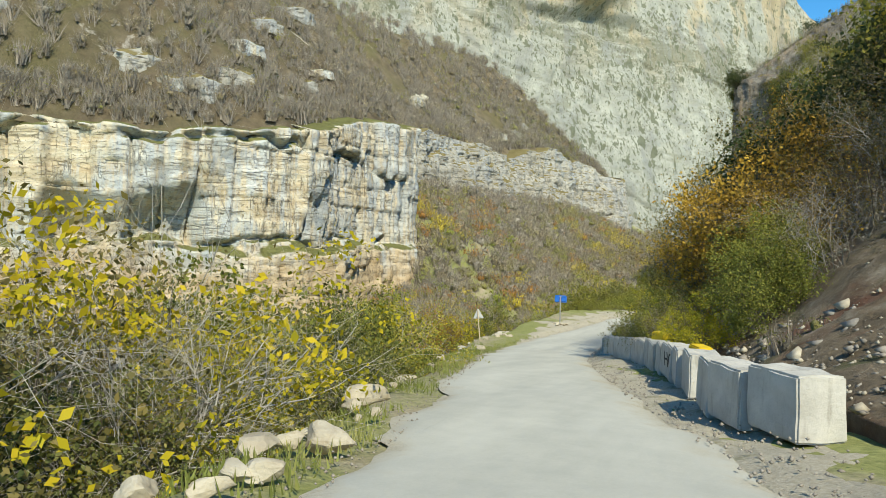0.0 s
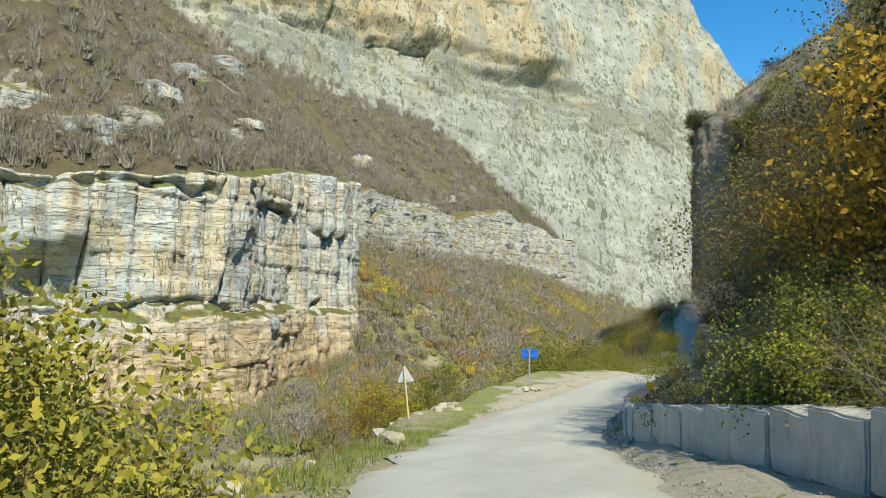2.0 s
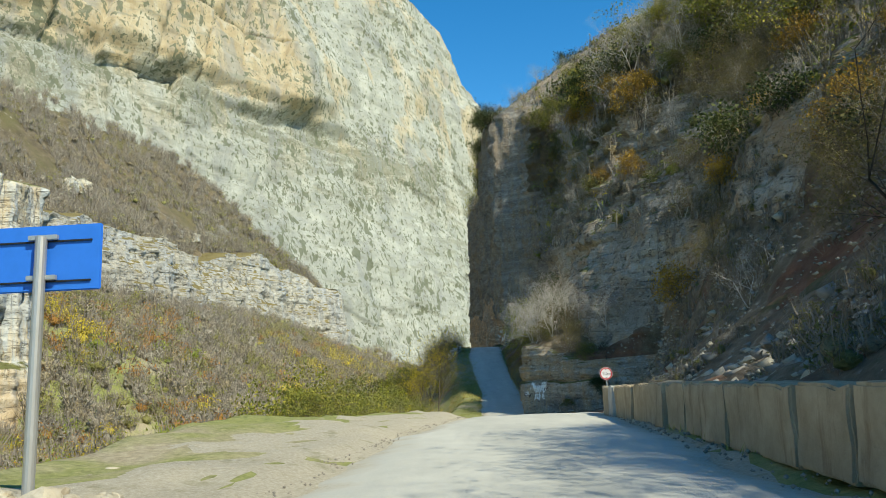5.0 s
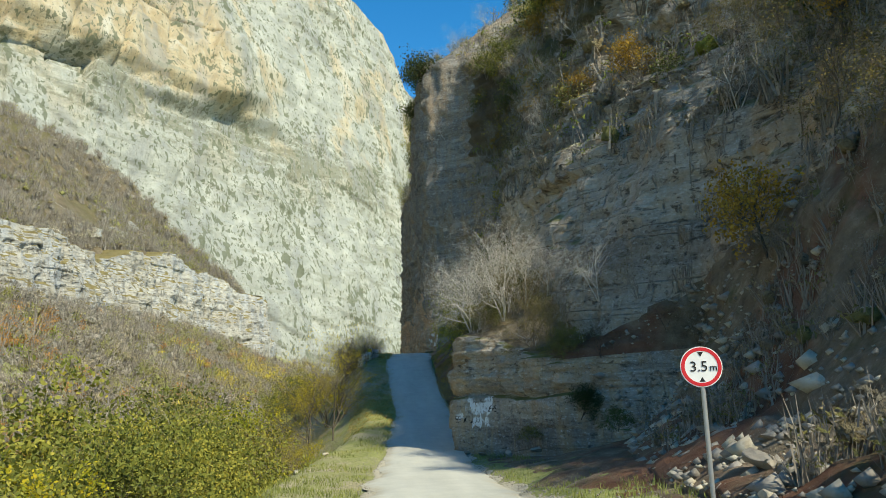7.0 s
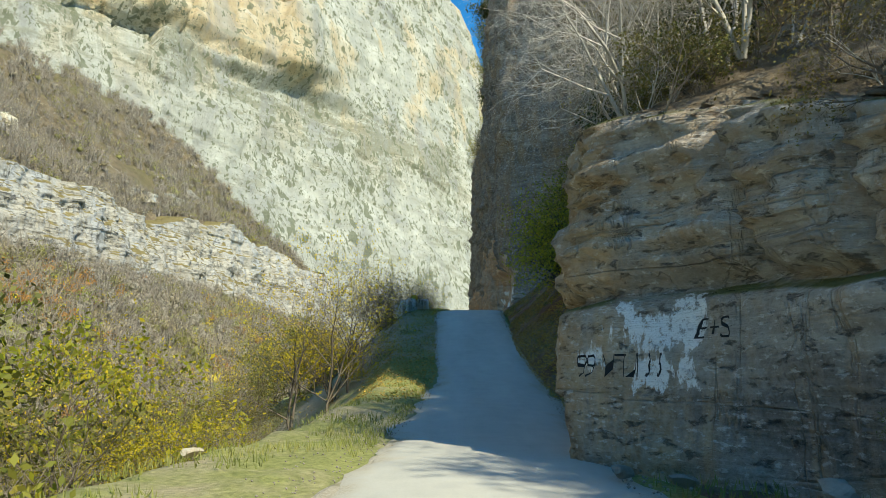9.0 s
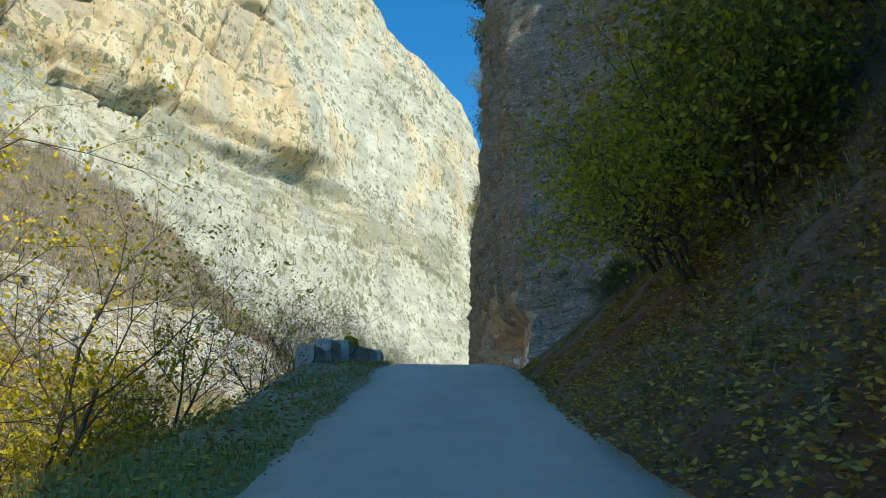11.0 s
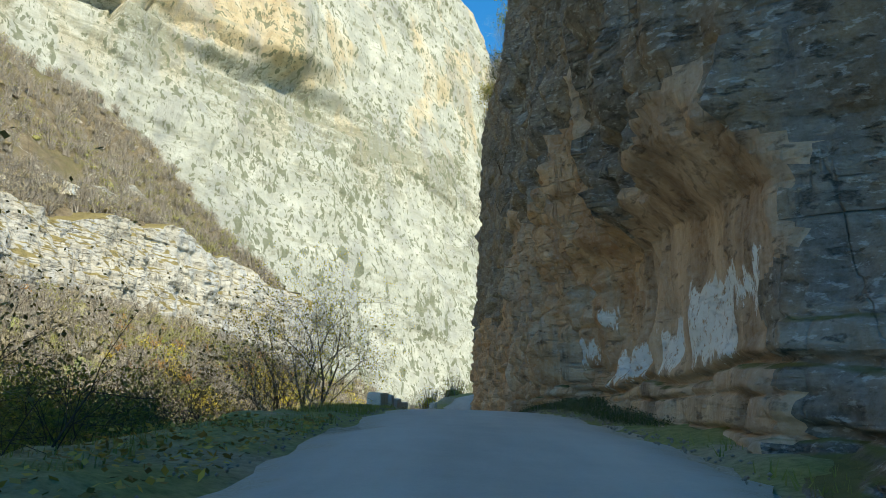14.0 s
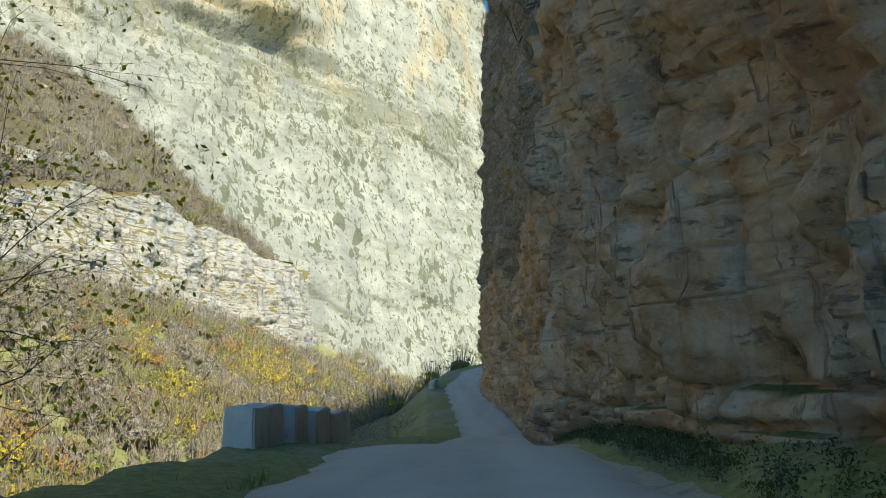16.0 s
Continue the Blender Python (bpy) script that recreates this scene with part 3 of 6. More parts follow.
def build_shoulder(side):
    """Pale gravel between the asphalt and the grass."""
    ys = np.arange(-90, 330, 0.4)
    vs = np.linspace(0, 1, 15)
    yy, vv = np.meshgrid(ys, vs, indexing="ij")
    wide = np.interp(ys, (-90, 50, 60, 70, 88, 98, 120, 330), (0.25, 0.3, 2.0, 4.6, 4.2, 1.2, 0.4, 0.3) if side < 0 else (3.2, 2.6, 1.2, 0.9, 1.2, 1.0, 0.6, 0.4))
    wide = wide * (1 + 0.35 * fbm(ys * 0.4, side * 3.0, 0, 3, 15))
    off = side * ((edge_left(yy) if side < 0 else half_width(yy)) - 0.25 + (wide[:, None] + 0.25) * vv)
    xx = road_x(yy) + off
    zz = np.where(vv < 0.05, road_z(yy) - 0.08, ground_z(xx, yy) + 0.03 + 0.03 * fbm(xx * 1.5, yy * 1.5, 0, 4, 19)) - 0.09 * smooth_step(0.6, 1.0, vv)
    ob = sheet("shoulder_left" if side < 0 else "shoulder_right", xx, yy, zz, GRAVEL, flip=side < 0)
    return tagged(ob, "pale gravel and dust along the road edge", "road shoulder", kind="structure")


def build_soil():
    """Dark soil and fallen leaves between the road and the foot of the inner slope."""
    ys = np.arange(97, 136, 0.3)
    vs = np.linspace(0, 1, 16)
    yy, vv = np.meshgrid(ys, vs, indexing="ij")
    foot = section(ys)[:, 0, 0]
    start = half_width(ys) + 1.0 + 0.5 * fbm(ys * 0.5, 0 * ys, 0, 3, 25)
    end = np.maximum(foot + 0.7 - road_x(ys), start + 0.2)
    xx = road_x(yy) + start[:, None] + (end - start)[:, None] * vv
    zz = ground_z(xx, yy) + 0.05 + 0.05 * fbm(xx * 1.2, yy * 1.2, 0, 4, 27) - 0.12 * (1 - smooth_step(0, 0.15, vv)) - 0.3 * (1 - smooth_step(97, 99, yy)) - 0.3 * smooth_step(134, 136, yy)
    return tagged(sheet("soil", xx, yy, zz, SCREE), "dark soil and small stones below the rock", "soil", kind="structure")


build_ground()
build_soil()
build_road()
build_shoulder(-1)
build_shoulder(1)


CLIFF_POINTS = []


def build_right_cliff():
    ys = np.concatenate([np.arange(-60, 100, 0.8), np.arange(100, 122, 0.35), np.arange(122, 146, 0.16), np.arange(146, 192, 0.35), np.arange(192, 236, 0.17), np.arange(236, 320, 0.8), np.arange(320, 430, 3)])
    sec = section(ys)
    v = np.concatenate([[-0.6, -0.2], np.linspace(0, 4, 120), np.linspace(4.03, 5, 70), np.linspace(5.05, 6, 24)])
    nv = len(v)
    k = np.clip(np.floor(v).astype(int), 0, 5)
    t = np.maximum(v - k, 0)
    xx = sec[:, k, 0] * (1 - t) + sec[:, k + 1, 0] * t
    zz = sec[:, k, 1] * (1 - t) + sec[:, k + 1, 1] * t + np.minimum(v, 0)[None, :] * 3
    xx = xx + np.minimum(v, 0)[None, :] * -0.3
    yy = np.repeat(ys[:, None], nv, 1)
    vv = np.repeat(v[None, :], len(ys), 0)
    bank = smooth_step(140, 149, yy) * (1 - smooth_step(190, 195, yy)) * (1 - smooth_step(3.0, 3.4, vv))
    scree = (1 - smooth_step(124.5, 127, yy)) * (1 - smooth_step(2.9, 3.3, vv))
    rock = smooth_step(96, 118, yy) * (1 - np.maximum(bank, scree))
    foot = smooth_step(-0.1, 0.12, v)[None, :]
    big, bj = blocks(yy, zz, 5.5, 2.6, 201, 0.05)
    med, mj = blocks(yy + 0.3 * xx, zz, 2.0, 0.75, 211, 0.08)
    thin, tj = blocks(yy, zz, 5.0, 0.28, 221, 0.2)
    crag = -2.4 * np.abs(fbm(xx * 0.1, yy * 0.15, zz * 0.13, 5, 41)) + 0.6
    amp = 0.55 + 0.6 * smooth_step(4, 14, zz)
    hard = amp * (0.55 * big - 0.7 * bj + 0.30 * med - 0.38 * mj + 0.16 * thin - 0.12 * tj) + crag * (0.45 + 0.55 * smooth_step(5, 16, zz)) + 0.14 * fbm(xx * 1.2, yy * 1.2, zz * 1.2, 4, 55)
    # the painted outcrop: a smooth foot, a deep bedding gap, thin beds above it
    crop = smooth_step(126, 128, yy) * (1 - smooth_step(139, 143, yy)) * (1 - smooth_step(-2.6, -1.6, zz))
    gap = -5.72 + 0.16 * fbm(yy * 0.35, 0 * yy, 0, 2, 71)
    over = smooth_step(gap - 0.05, gap + 0.05, zz)
    sheets, shj = blocks(yy, zz, 3.2, 0.36, 281, 0.14)
    leaves_, lj = blocks(yy, zz, 2.2, 0.12, 291, 0.2)
    face = over * (0.22 + 0.17 * sheets - 0.22 * shj + 0.07 * leaves_ - 0.06 * lj) + (1 - over) * (0.10 * big - 0.12 * bj) - 0.55 * np.exp(-(((zz - gap + 0.1) / 0.16) ** 2))
    face = face + 0.16 * fbm(yy * 0.7, zz * 0.7, 0, 4, 73) - 0.9 * sum(np.exp(-(((yy - at - 0.15 * (zz + 5)) / 0.2) ** 2)) for at in (129.2, 131.2, 133.1)) * over
    hard = hard * (1 - crop) + face * crop
    # the hollow under the overhang: smooth near the road, fluted further on, a broken ledge at its foot
    niche = smooth_step(195.8, 197, yy) * (1 - smooth_step(207, 212, yy)) * (1 - smooth_step(2.6, 3.1, vv))
    wallside = smooth_step(192, 198, yy) * (1 - crop)
    slab, slj = blocks(yy + 0.25 * zz, zz, 2.6, 4.2, 311, 0.05)
    chunk, chj = blocks(yy - 0.2 * zz, zz, 1.1, 1.5, 321, 0.07)
    rugged = 0.28 * slab - 0.3 * slj + 0.24 * chunk - 0.26 * chj - 1.1 * np.abs(fbm(yy * 0.3, zz * 0.13, 0, 5, 65)) + 0.4 + 0.3 * fbm(xx, yy * 0.9, zz * 0.7, 5, 66) - 0.3 * np.abs(fbm(yy * 1.4 + 0.4 * zz, zz * 0.8, 0, 3, 68)) + 0.1
    hard = hard * (1 - wallside) + rugged * wallside
    hard = hard * (1 - 0.92 * niche) + niche * 0.16 * fbm(yy * 0.7, zz * 0.5, 0, 4, 72)
    tall = smooth_step(201, 204, yy) * (1 - smooth_step(226, 232, yy)) * smooth_step(1.0, 1.6, zz) * (1 - smooth_step(8, 11, zz))
    hard = hard + tall * (0.22 - 0.75 * np.abs(fbm(yy * 0.55, zz * 0.13, 0, 3, 61)) - 0.25 * np.abs(fbm(yy * 1.7, zz * 0.4, 0, 3, 62)))
    step, stj = blocks(yy, zz, 1.3, 0.55, 301, 0.1)
    sill = smooth_step(194, 196, yy) * (1 - smooth_step(234, 238, yy))
    edge = 0.95 + 0.14 * fbm(yy * 0.4, 0 * yy, 0, 3, 63)
    hard = hard + sill * ((1 - smooth_step(edge - 0.1, edge, zz)) * (0.16 * step - 0.22 * stj + 0.05) - 0.3 * np.exp(-(((zz - edge) / 0.09) ** 2)))
    soft = 0.55 * fbm(xx * 0.25, yy * 0.25, zz * 0.25, 5, 51)
    xx = xx - (rock * hard + (1 - rock) * (soft * np.clip(vv / 3, 0.1, 1.4) + 0.10 * fbm(xx * 1.6, yy * 1.6, zz * 1.6, 4, 53))) * foot
    zz = zz + (1 - rock) * 0.25 * fbm(xx * 0.6, yy * 0.6, 0, 3, 57) * foot
    warm = (yy[:-1, :-1] > 190 + 2 * fbm(zz[:-1, :-1] * 0.4, yy[:-1, :-1] * 0.2, 0, 3, 60)) & (zz[:-1, :-1] < np.where(yy[:-1, :-1] > 206, 11, 6.6) + 2 * fbm(yy[:-1, :-1] * 0.1, zz[:-1, :-1] * 0.1, 0, 3, 58))
    upper = (vv[:-1, :-1] + 0.35 * fbm(yy[:-1, :-1] * 0.12, zz[:-1, :-1] * 0.2, 0, 3, 59) > 4.35) & (yy[:-1, :-1] < 192)
    upper = upper | ((vv[:-1, :-1] > 3.3) & (yy[:-1, :-1] < 124))
    ledge = ((vv[:-1, :-1] > 2.1) & (vv[:-1, :-1] < 3.25) & (yy[:-1, :-1] > 124) & (yy[:-1, :-1] < 143))
    high = (vv[:-1, :-1] > 3.0 + 0.06 * fbm(yy[:-1, :-1] * 0.4, zz[:-1, :-1] * 0.4, 0, 3, 76)) & (yy[:-1, :-1] > 104) & (yy[:-1, :-1] < 156 + 4 * fbm(zz[:-1, :-1] * 0.2, yy[:-1, :-1] * 0.1, 0, 3, 67)) & (vv[:-1, :-1] + 0.3 * fbm(yy[:-1, :-1] * 0.15, zz[:-1, :-1] * 0.2, 0, 3, 69) < 4.75)
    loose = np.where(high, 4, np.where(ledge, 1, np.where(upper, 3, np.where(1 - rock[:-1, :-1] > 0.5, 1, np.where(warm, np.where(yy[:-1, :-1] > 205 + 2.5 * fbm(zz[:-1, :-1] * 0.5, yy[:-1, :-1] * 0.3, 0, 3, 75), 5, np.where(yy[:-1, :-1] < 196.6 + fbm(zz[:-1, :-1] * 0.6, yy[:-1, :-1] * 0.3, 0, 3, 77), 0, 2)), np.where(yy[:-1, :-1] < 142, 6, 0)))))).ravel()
    f = grid_faces(*xx.shape)[:, ::-1]
    CLIFF_POINTS.append(np.stack([xx.ravel(), yy.ravel(), zz.ravel()], 1)[((yy > 128) & (yy < 138) & (zz < -4)).ravel()])
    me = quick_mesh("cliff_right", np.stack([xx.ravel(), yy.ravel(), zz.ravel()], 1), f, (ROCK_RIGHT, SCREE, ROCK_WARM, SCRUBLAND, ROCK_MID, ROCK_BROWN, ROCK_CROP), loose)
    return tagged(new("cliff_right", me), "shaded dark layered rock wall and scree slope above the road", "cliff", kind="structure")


build_right_cliff()

# Foot of the cliff band across the valley: x, y, foot z, crest z.
BAND = ((-230, -40, -22, 10), (-190, 20, -20, 18), (-130, 80, -22, 24), (-100, 112, -20, 26), (-84, 138, -18, 28), (-92, 165, -18, 32), (-95, 193, -17, 36), (-92, 208, -16, 38),
        (-106, 238, 2, 42), (-122, 278, 24, 48), (-121, 300, 27, 51), (-108, 345, 30, 52), (-104, 375, 28, 52), (-96, 420, 26, 56), (-84, 462, 20, 58), (-62, 482, 8, 50), (-70, 540, 10, 50))


def band_path(n):
    """Points along the band, evenly spaced: x, y, foot, crest and the way out of the face."""
    b = np.array(BAND, float)
    s = np.concatenate([[0], np.cumsum(np.hypot(np.diff(b[:, 0]), np.diff(b[:, 1])))])
    u = np.linspace(0, s[-1], n)
    x, y, lo, hi = (np.interp(u, s, b[:, c]) for c in range(4))
    hi = hi + (2.2 + 2.6 * smooth_step(215, 250, y)) * fbm(u * 0.03, 0 * u, 0, 4, 64)
    ker = np.ones(5) / 5
    xs, ys = (np.convolve(np.pad(a, 2, "edge"), ker, "valid") for a in (x, y))
    tx, ty = np.gradient(xs), np.gradient(ys)
    ln = np.hypot(tx, ty)
    return xs, ys, lo, hi, ty / ln, -tx / ln


def build_left_cliff():
    n, nv = 1250, 130
    x, y, lo, hi, nx, ny = band_path(n)
    s = np.concatenate([[0], np.cumsum(np.hypot(np.diff(x), np.diff(y)))])
    v = np.linspace(0, 1, nv)
    zz = lo[:, None] - 5 + (hi - lo + 5)[:, None] * v
    X, Y, S = (np.repeat(a[:, None], nv, 1) for a in (x, y, s))
    # lower tier stands forward, with a ledge on top
    tier = 1 - smooth_step(-1.5, 1.0, zz + 1.5 * fbm(S * 0.06, 0 * S, 0, 2, 63))
    near = smooth_step(70, 110, Y) * (1 - smooth_step(225, 245, Y))
    tall, tj = blocks(S, zz, 4.4, 21, 231, 0.055)
    beds, bj = blocks(S, zz, 17, 5.2, 241, 0.045)
    small, sj = blocks(S, zz, 4.2, 2.0, 251, 0.07)
    plates, pj = blocks(S, zz, 8, 1.05, 261, 0.14)
    fins = -np.abs(fbm(S * 0.11, zz * 0.012, 0, 3, 77))
    upper = 1 - tier
    out = upper * (1.7 * tall - 2.8 * tj + 0.55 * beds - 0.8 * bj + 0.14 * small - 0.16 * sj + 2.4 * fins + 0.6)
    out = out + tier * (3.6 * near + 0.55 * beds - 0.5 * bj + 0.3 * small - 0.3 * sj + 2.0 * fins)
    far = smooth_step(212, 245, Y)
    wild = 4.5 * fbm(S * 0.05, zz * 0.035, 0, 5, 331) + 1.4 * fbm(S * 0.25, zz * 0.25, 0, 4, 333) - 2.2 * np.abs(fbm(S * 0.12, zz * 0.05, 0, 4, 335)) + 0.5 * beds
    out = out * (1 - far) + (0.6 * wild + 0.3 * out - 7.0 * v[None, :] + 2.5) * far
    out = out - 9.0 * smooth_step(0.25, 0.8, fbm(S * 0.055, zz * 0.03, 0, 2, 83)) * (1 - smooth_step(130, 150, Y)) * (1 - smooth_step(20, 26, zz))
    out = out + 0.10 * plates - 0.22 * pj + 0.28 * fbm(S * 0.4, zz * 0.4, 0, 4, 81) - (9.0 + 9.0 * far) * smooth_step(0.955, 1.0, v)[None, :]
    ob = sheet("cliff_left", X + nx[:, None] * out, Y + ny[:, None] * out, zz, ROCK_LEFT, flip=True, smooth=False)
    ob.data.materials.append(ROCK_FAR)
    ob.data.polygons.foreach_set("material_index", (Y[:-1, :-1] > 226 + 9 * fbm(S * 0.1, zz * 0.1, 0, 3, 337)[:-1, :-1]).astype(np.int32).ravel())
    return tagged(ob, "sunlit cream and blue-grey jointed cliff band", "cliff", kind="structure")


def build_left_hill():
    n, nv = 420, 110
    x, y, lo, hi, nx, ny = band_path(n)
    k = np.linspace(0.0, 260, nv)
    X = (x - 3.5 - 11.0 * smooth_step(212, 245, y))[:, None] - k[None, :] * 0.96
    Y = np.repeat(y[:, None], nv, 1) + 0.0 * k
    Z = hi[:, None] + k * 0.98 - 3.2
    cap = 124 + 6 * fbm(X * 0.02, Y * 0.02, 0, 3, 91)
    over = np.maximum(Z - cap, 0)
    Z = np.minimum(Z, cap) - 0.12 * over + np.clip(k / 8, 0, 1) * (3.0 * fbm(X * 0.04, Y * 0.04, 0, 5, 95))
    return tagged(sheet("hillside_left", X, Y, Z, SCRUBLAND, flip=True), "steep brown hillside of dry scrub above the cliff band", "hillside", kind="structure")


build_left_cliff()
build_left_hill()


def build_grey_wall():
    nu, nv = 450, 350
    xs = np.linspace(-420, 150, nu)
    crest = np.interp(xs, (-420, -160, -118, -67, -20, 5, 22, 40, 60, 90, 150), (500, 445, 424, 398, 366, 338, 298, 254, 228, 200, 170))
    v = np.linspace(0, 1, nv)
    X = np.repeat(xs[:, None], nv, 1)
    Z = -20 + (crest + 20)[:, None] * v
    Y = 616 + 1.195 * X + 0.4715 * Z
    ln = math.sqrt(1 + 1.195**2 + 0.4715**2)
    sl = Z + 0.55 * X
    high = smooth_step(-6, 6, Z - 186 - 14 * fbm(X * 0.012, 0 * X, 0, 2, 103)) * (1 - smooth_step(-95, -70, X + 0.42 * (Z - 190)))
    ledge, lj = blocks(X * 1.4, sl, 45, 16, 121, 0.08)
    pil, pj = blocks(X * 1.4, Z, 22, 60, 131, 0.06)
    rel = 6 * fbm(X * 0.02, Y * 0.02, Z * 0.012, 3, 101) + 1.3 * fbm(X * 0.08, sl * 0.08, 0, 5, 111) + 1.4 * ledge - 1.6 * lj
    rel = rel + high * (9 + 6.0 * pil - 6.0 * pj) - 9 * smooth_step(14, 4, np.abs(Z - 178 + 0.1 * (X + 120))) * (1 - smooth_step(-80, -60, X))
    rel = rel + 0.45 * fbm(X * 0.30, Y * 0.12, Z * 0.22, 3, 115)
    X2, Y2, Z2 = X + 1.195 * rel / ln, Y - rel / ln, Z + 0.4715 * rel / ln
    return tagged(sheet("mountain_wall", X2, Y2, Z2, ROCK_GREY, flip=False, smooth=False), "huge pale grey limestone wall with ochre upper cliffs", "mountain", kind="structure")


build_grey_wall()

# ---- plants ----
def leaf_material(name, stops, glow=0.35, patch=0.0):
    """Thin leaves: a colour for each leaf, some light shining through."""
    m, nt, b = material(name, 0.7)
    g = nt.nodes.new("ShaderNodeNewGeometry")
    if patch:
        fac = calc(nt, "ADD", calc(nt, "MULTIPLY", g.outputs["Random Per Island"], 0.3), calc(nt, "MULTIPLY", level(nt, noise_tex(nt, coords(nt), patch, 3, 0.6), 0.3, 0.7), 0.7))
    else:
        o = nt.nodes.new("ShaderNodeObjectInfo")
        fac = calc(nt, "ADD", calc(nt, "MULTIPLY", g.outputs["Random Per Island"], 0.6), calc(nt, "MULTIPLY", o.outputs["Random"], 0.4))
    col = ramp(nt, fac, *stops)
    nt.links.new(col, b.inputs["Base Color"])
    t = nt.nodes.new("ShaderNodeBsdfTranslucent")
    nt.links.new(col, t.inputs["Color"])
    s = nt.nodes.new("ShaderNodeMixShader")
    s.inputs[0].default_value = glow
    nt.links.new(b.outputs[0], s.inputs[1])
    nt.links.new(t.outputs[0], s.inputs[2])
    nt.links.new(s.outputs[0], nt.nodes["Material Output"].inputs["Surface"])
    return m


LEAF_YELLOW = leaf_material("yellow_leaves", ((0.0, (0.16, 0.17, 0.02)), (0.45, (0.42, 0.36, 0.02)), (1.0, (0.62, 0.46, 0.03))))
LEAF_GREEN = leaf_material("yellowish_green_leaves", ((0.0, (0.065, 0.085, 0.018)), (0.5, (0.19, 0.205, 0.04)), (1.0, (0.44, 0.37, 0.06))), 0.25)
LEAF_LIME = leaf_material("green_and_yellow_leaves", ((0.0, (0.13, 0.17, 0.02)), (0.5, (0.34, 0.34, 0.03)), (1.0, (0.62, 0.46, 0.03))), 0.45)
LEAF_ORANGE = leaf_material("orange_leaves", ((0.0, (0.15, 0.10, 0.025)), (0.5, (0.38, 0.23, 0.035)), (1.0, (0.60, 0.40, 0.06))))
LEAF_OLIVE = leaf_material("dull_olive_leaves", ((0.0, (0.060, 0.075, 0.021)), (0.6, (0.150, 0.158, 0.045)), (1.0, (0.300, 0.240, 0.075))), 0.2)
LEAF_DARK = leaf_material("dark_green_leaves", ((0.0, (0.023, 0.039, 0.013)), (0.6, (0.058, 0.078, 0.021)), (1.0, (0.130, 0.130, 0.039))), 0.2)
LEAF_FEW = leaf_material("withered_brown_leaves", ((0.0, (0.08, 0.07, 0.025)), (0.6, (0.17, 0.15, 0.05)), (1.0, (0.30, 0.22, 0.06))), 0.3)


def scrub_leaf(name, colour):
    """Far foliage: one tone for each shrub, mottled by its leaves; shade in the gaps is put into the colour."""
    m, nt, b = material(name, 0.85)
    w = coords(nt)
    fine, mid = noise_tex(nt, w, 2.6, 6, 0.75), noise_tex(nt, w, 0.8, 4, 0.6)
    g = nt.nodes.new("ShaderNodeNewGeometry")
    fac = calc(nt, "ADD", calc(nt, "MULTIPLY", g.outputs["Random Per Island"], 0.3), calc(nt, "MULTIPLY", level(nt, fine, 0.32, 0.68), 0.7))
    # dark end of the ramp paints the shade between leaves
    col = ramp(nt, fac, (0.0, tuple(0.42 * v for v in colour)), (0.5, colour), (1.0, tuple(min(0.8, 1.45 * v) for v in colour)))
    nt.links.new(col, b.inputs["Base Color"])
    bump(nt, b, calc(nt, "ADD", fine, mid), 1.0, 0.5)
    return m


GREY_TWIGS, TAN_SCRUB, OLIVE_SCRUB, GREEN_SCRUB, GOLD_SCRUB = (scrub_leaf(n, v) for n, v in (
    ("grey_brown_scrub", (0.25, 0.22, 0.16)), ("tan_scrub", (0.29, 0.24, 0.135)), ("olive_scrub", (0.22, 0.21, 0.075)), ("green_scrub", (0.22, 0.25, 0.05)), ("golden_scrub", (0.42, 0.34, 0.055))))
PALE_TWIGS, PALE_TAN, BRIGHT_OLIVE, BRIGHT_GREEN, BRIGHT_GOLD, BRIGHT_RUST = (scrub_leaf(n, v) for n, v in (
    ("pale_grey_bare_wood", (0.34, 0.31, 0.25)), ("pale_tan_wood", (0.36, 0.31, 0.20)), ("bright_olive_wood", (0.27, 0.26, 0.09)), ("bright_green_wood", (0.25, 0.29, 0.05)), ("bright_golden_wood", (0.52, 0.42, 0.06)), ("bright_rust_wood", (0.40, 0.21, 0.06))))
WOODS = (PALE_TWIGS, PALE_TAN, PALE_TWIGS, PALE_TWIGS, BRIGHT_OLIVE, PALE_TAN, PALE_TWIGS, BRIGHT_OLIVE, BRIGHT_RUST, BRIGHT_OLIVE, BRIGHT_GREEN, BRIGHT_GOLD)
SCRUB_DRY = (TAN_SCRUB, TAN_SCRUB, GREY_TWIGS, TAN_SCRUB, GREY_TWIGS, OLIVE_SCRUB, GREY_TWIGS, OLIVE_SCRUB)
SCRUB_HILL = (PALE_TAN, GREY_TWIGS, TAN_SCRUB, PALE_TWIGS, GREY_TWIGS, TAN_SCRUB, PALE_TWIGS, OLIVE_SCRUB, BRIGHT_OLIVE)
SCRUB_FAR = (BRIGHT_GOLD, PALE_TAN, BRIGHT_GOLD, BRIGHT_OLIVE, PALE_TWIGS)
GRASS_LEAF = leaf_material("short_verge_grass", ((0.0, (0.11, 0.14, 0.03)), (0.5, (0.23, 0.26, 0.07)), (1.0, (0.42, 0.38, 0.16))), 0.3, 0.35)
LITTER = leaf_material("fallen_leaves", ((0.0, (0.14, 0.08, 0.03)), (0.45, (0.36, 0.24, 0.06)), (1.0, (0.66, 0.48, 0.07))), 0.1)


def bark_material(name, a, c):
    m, nt, b = material(name, 0.9)
    v = coords(nt, (1, 1, 0.25), object_space=True)
    n = noise_tex(nt, v, 9, 6, 0.7)
    nt.links.new(ramp(nt, n, (0.3, a), (0.7, c)), b.inputs["Base Color"])
    bump(nt, b, n, 0.6, 0.02)
    return m


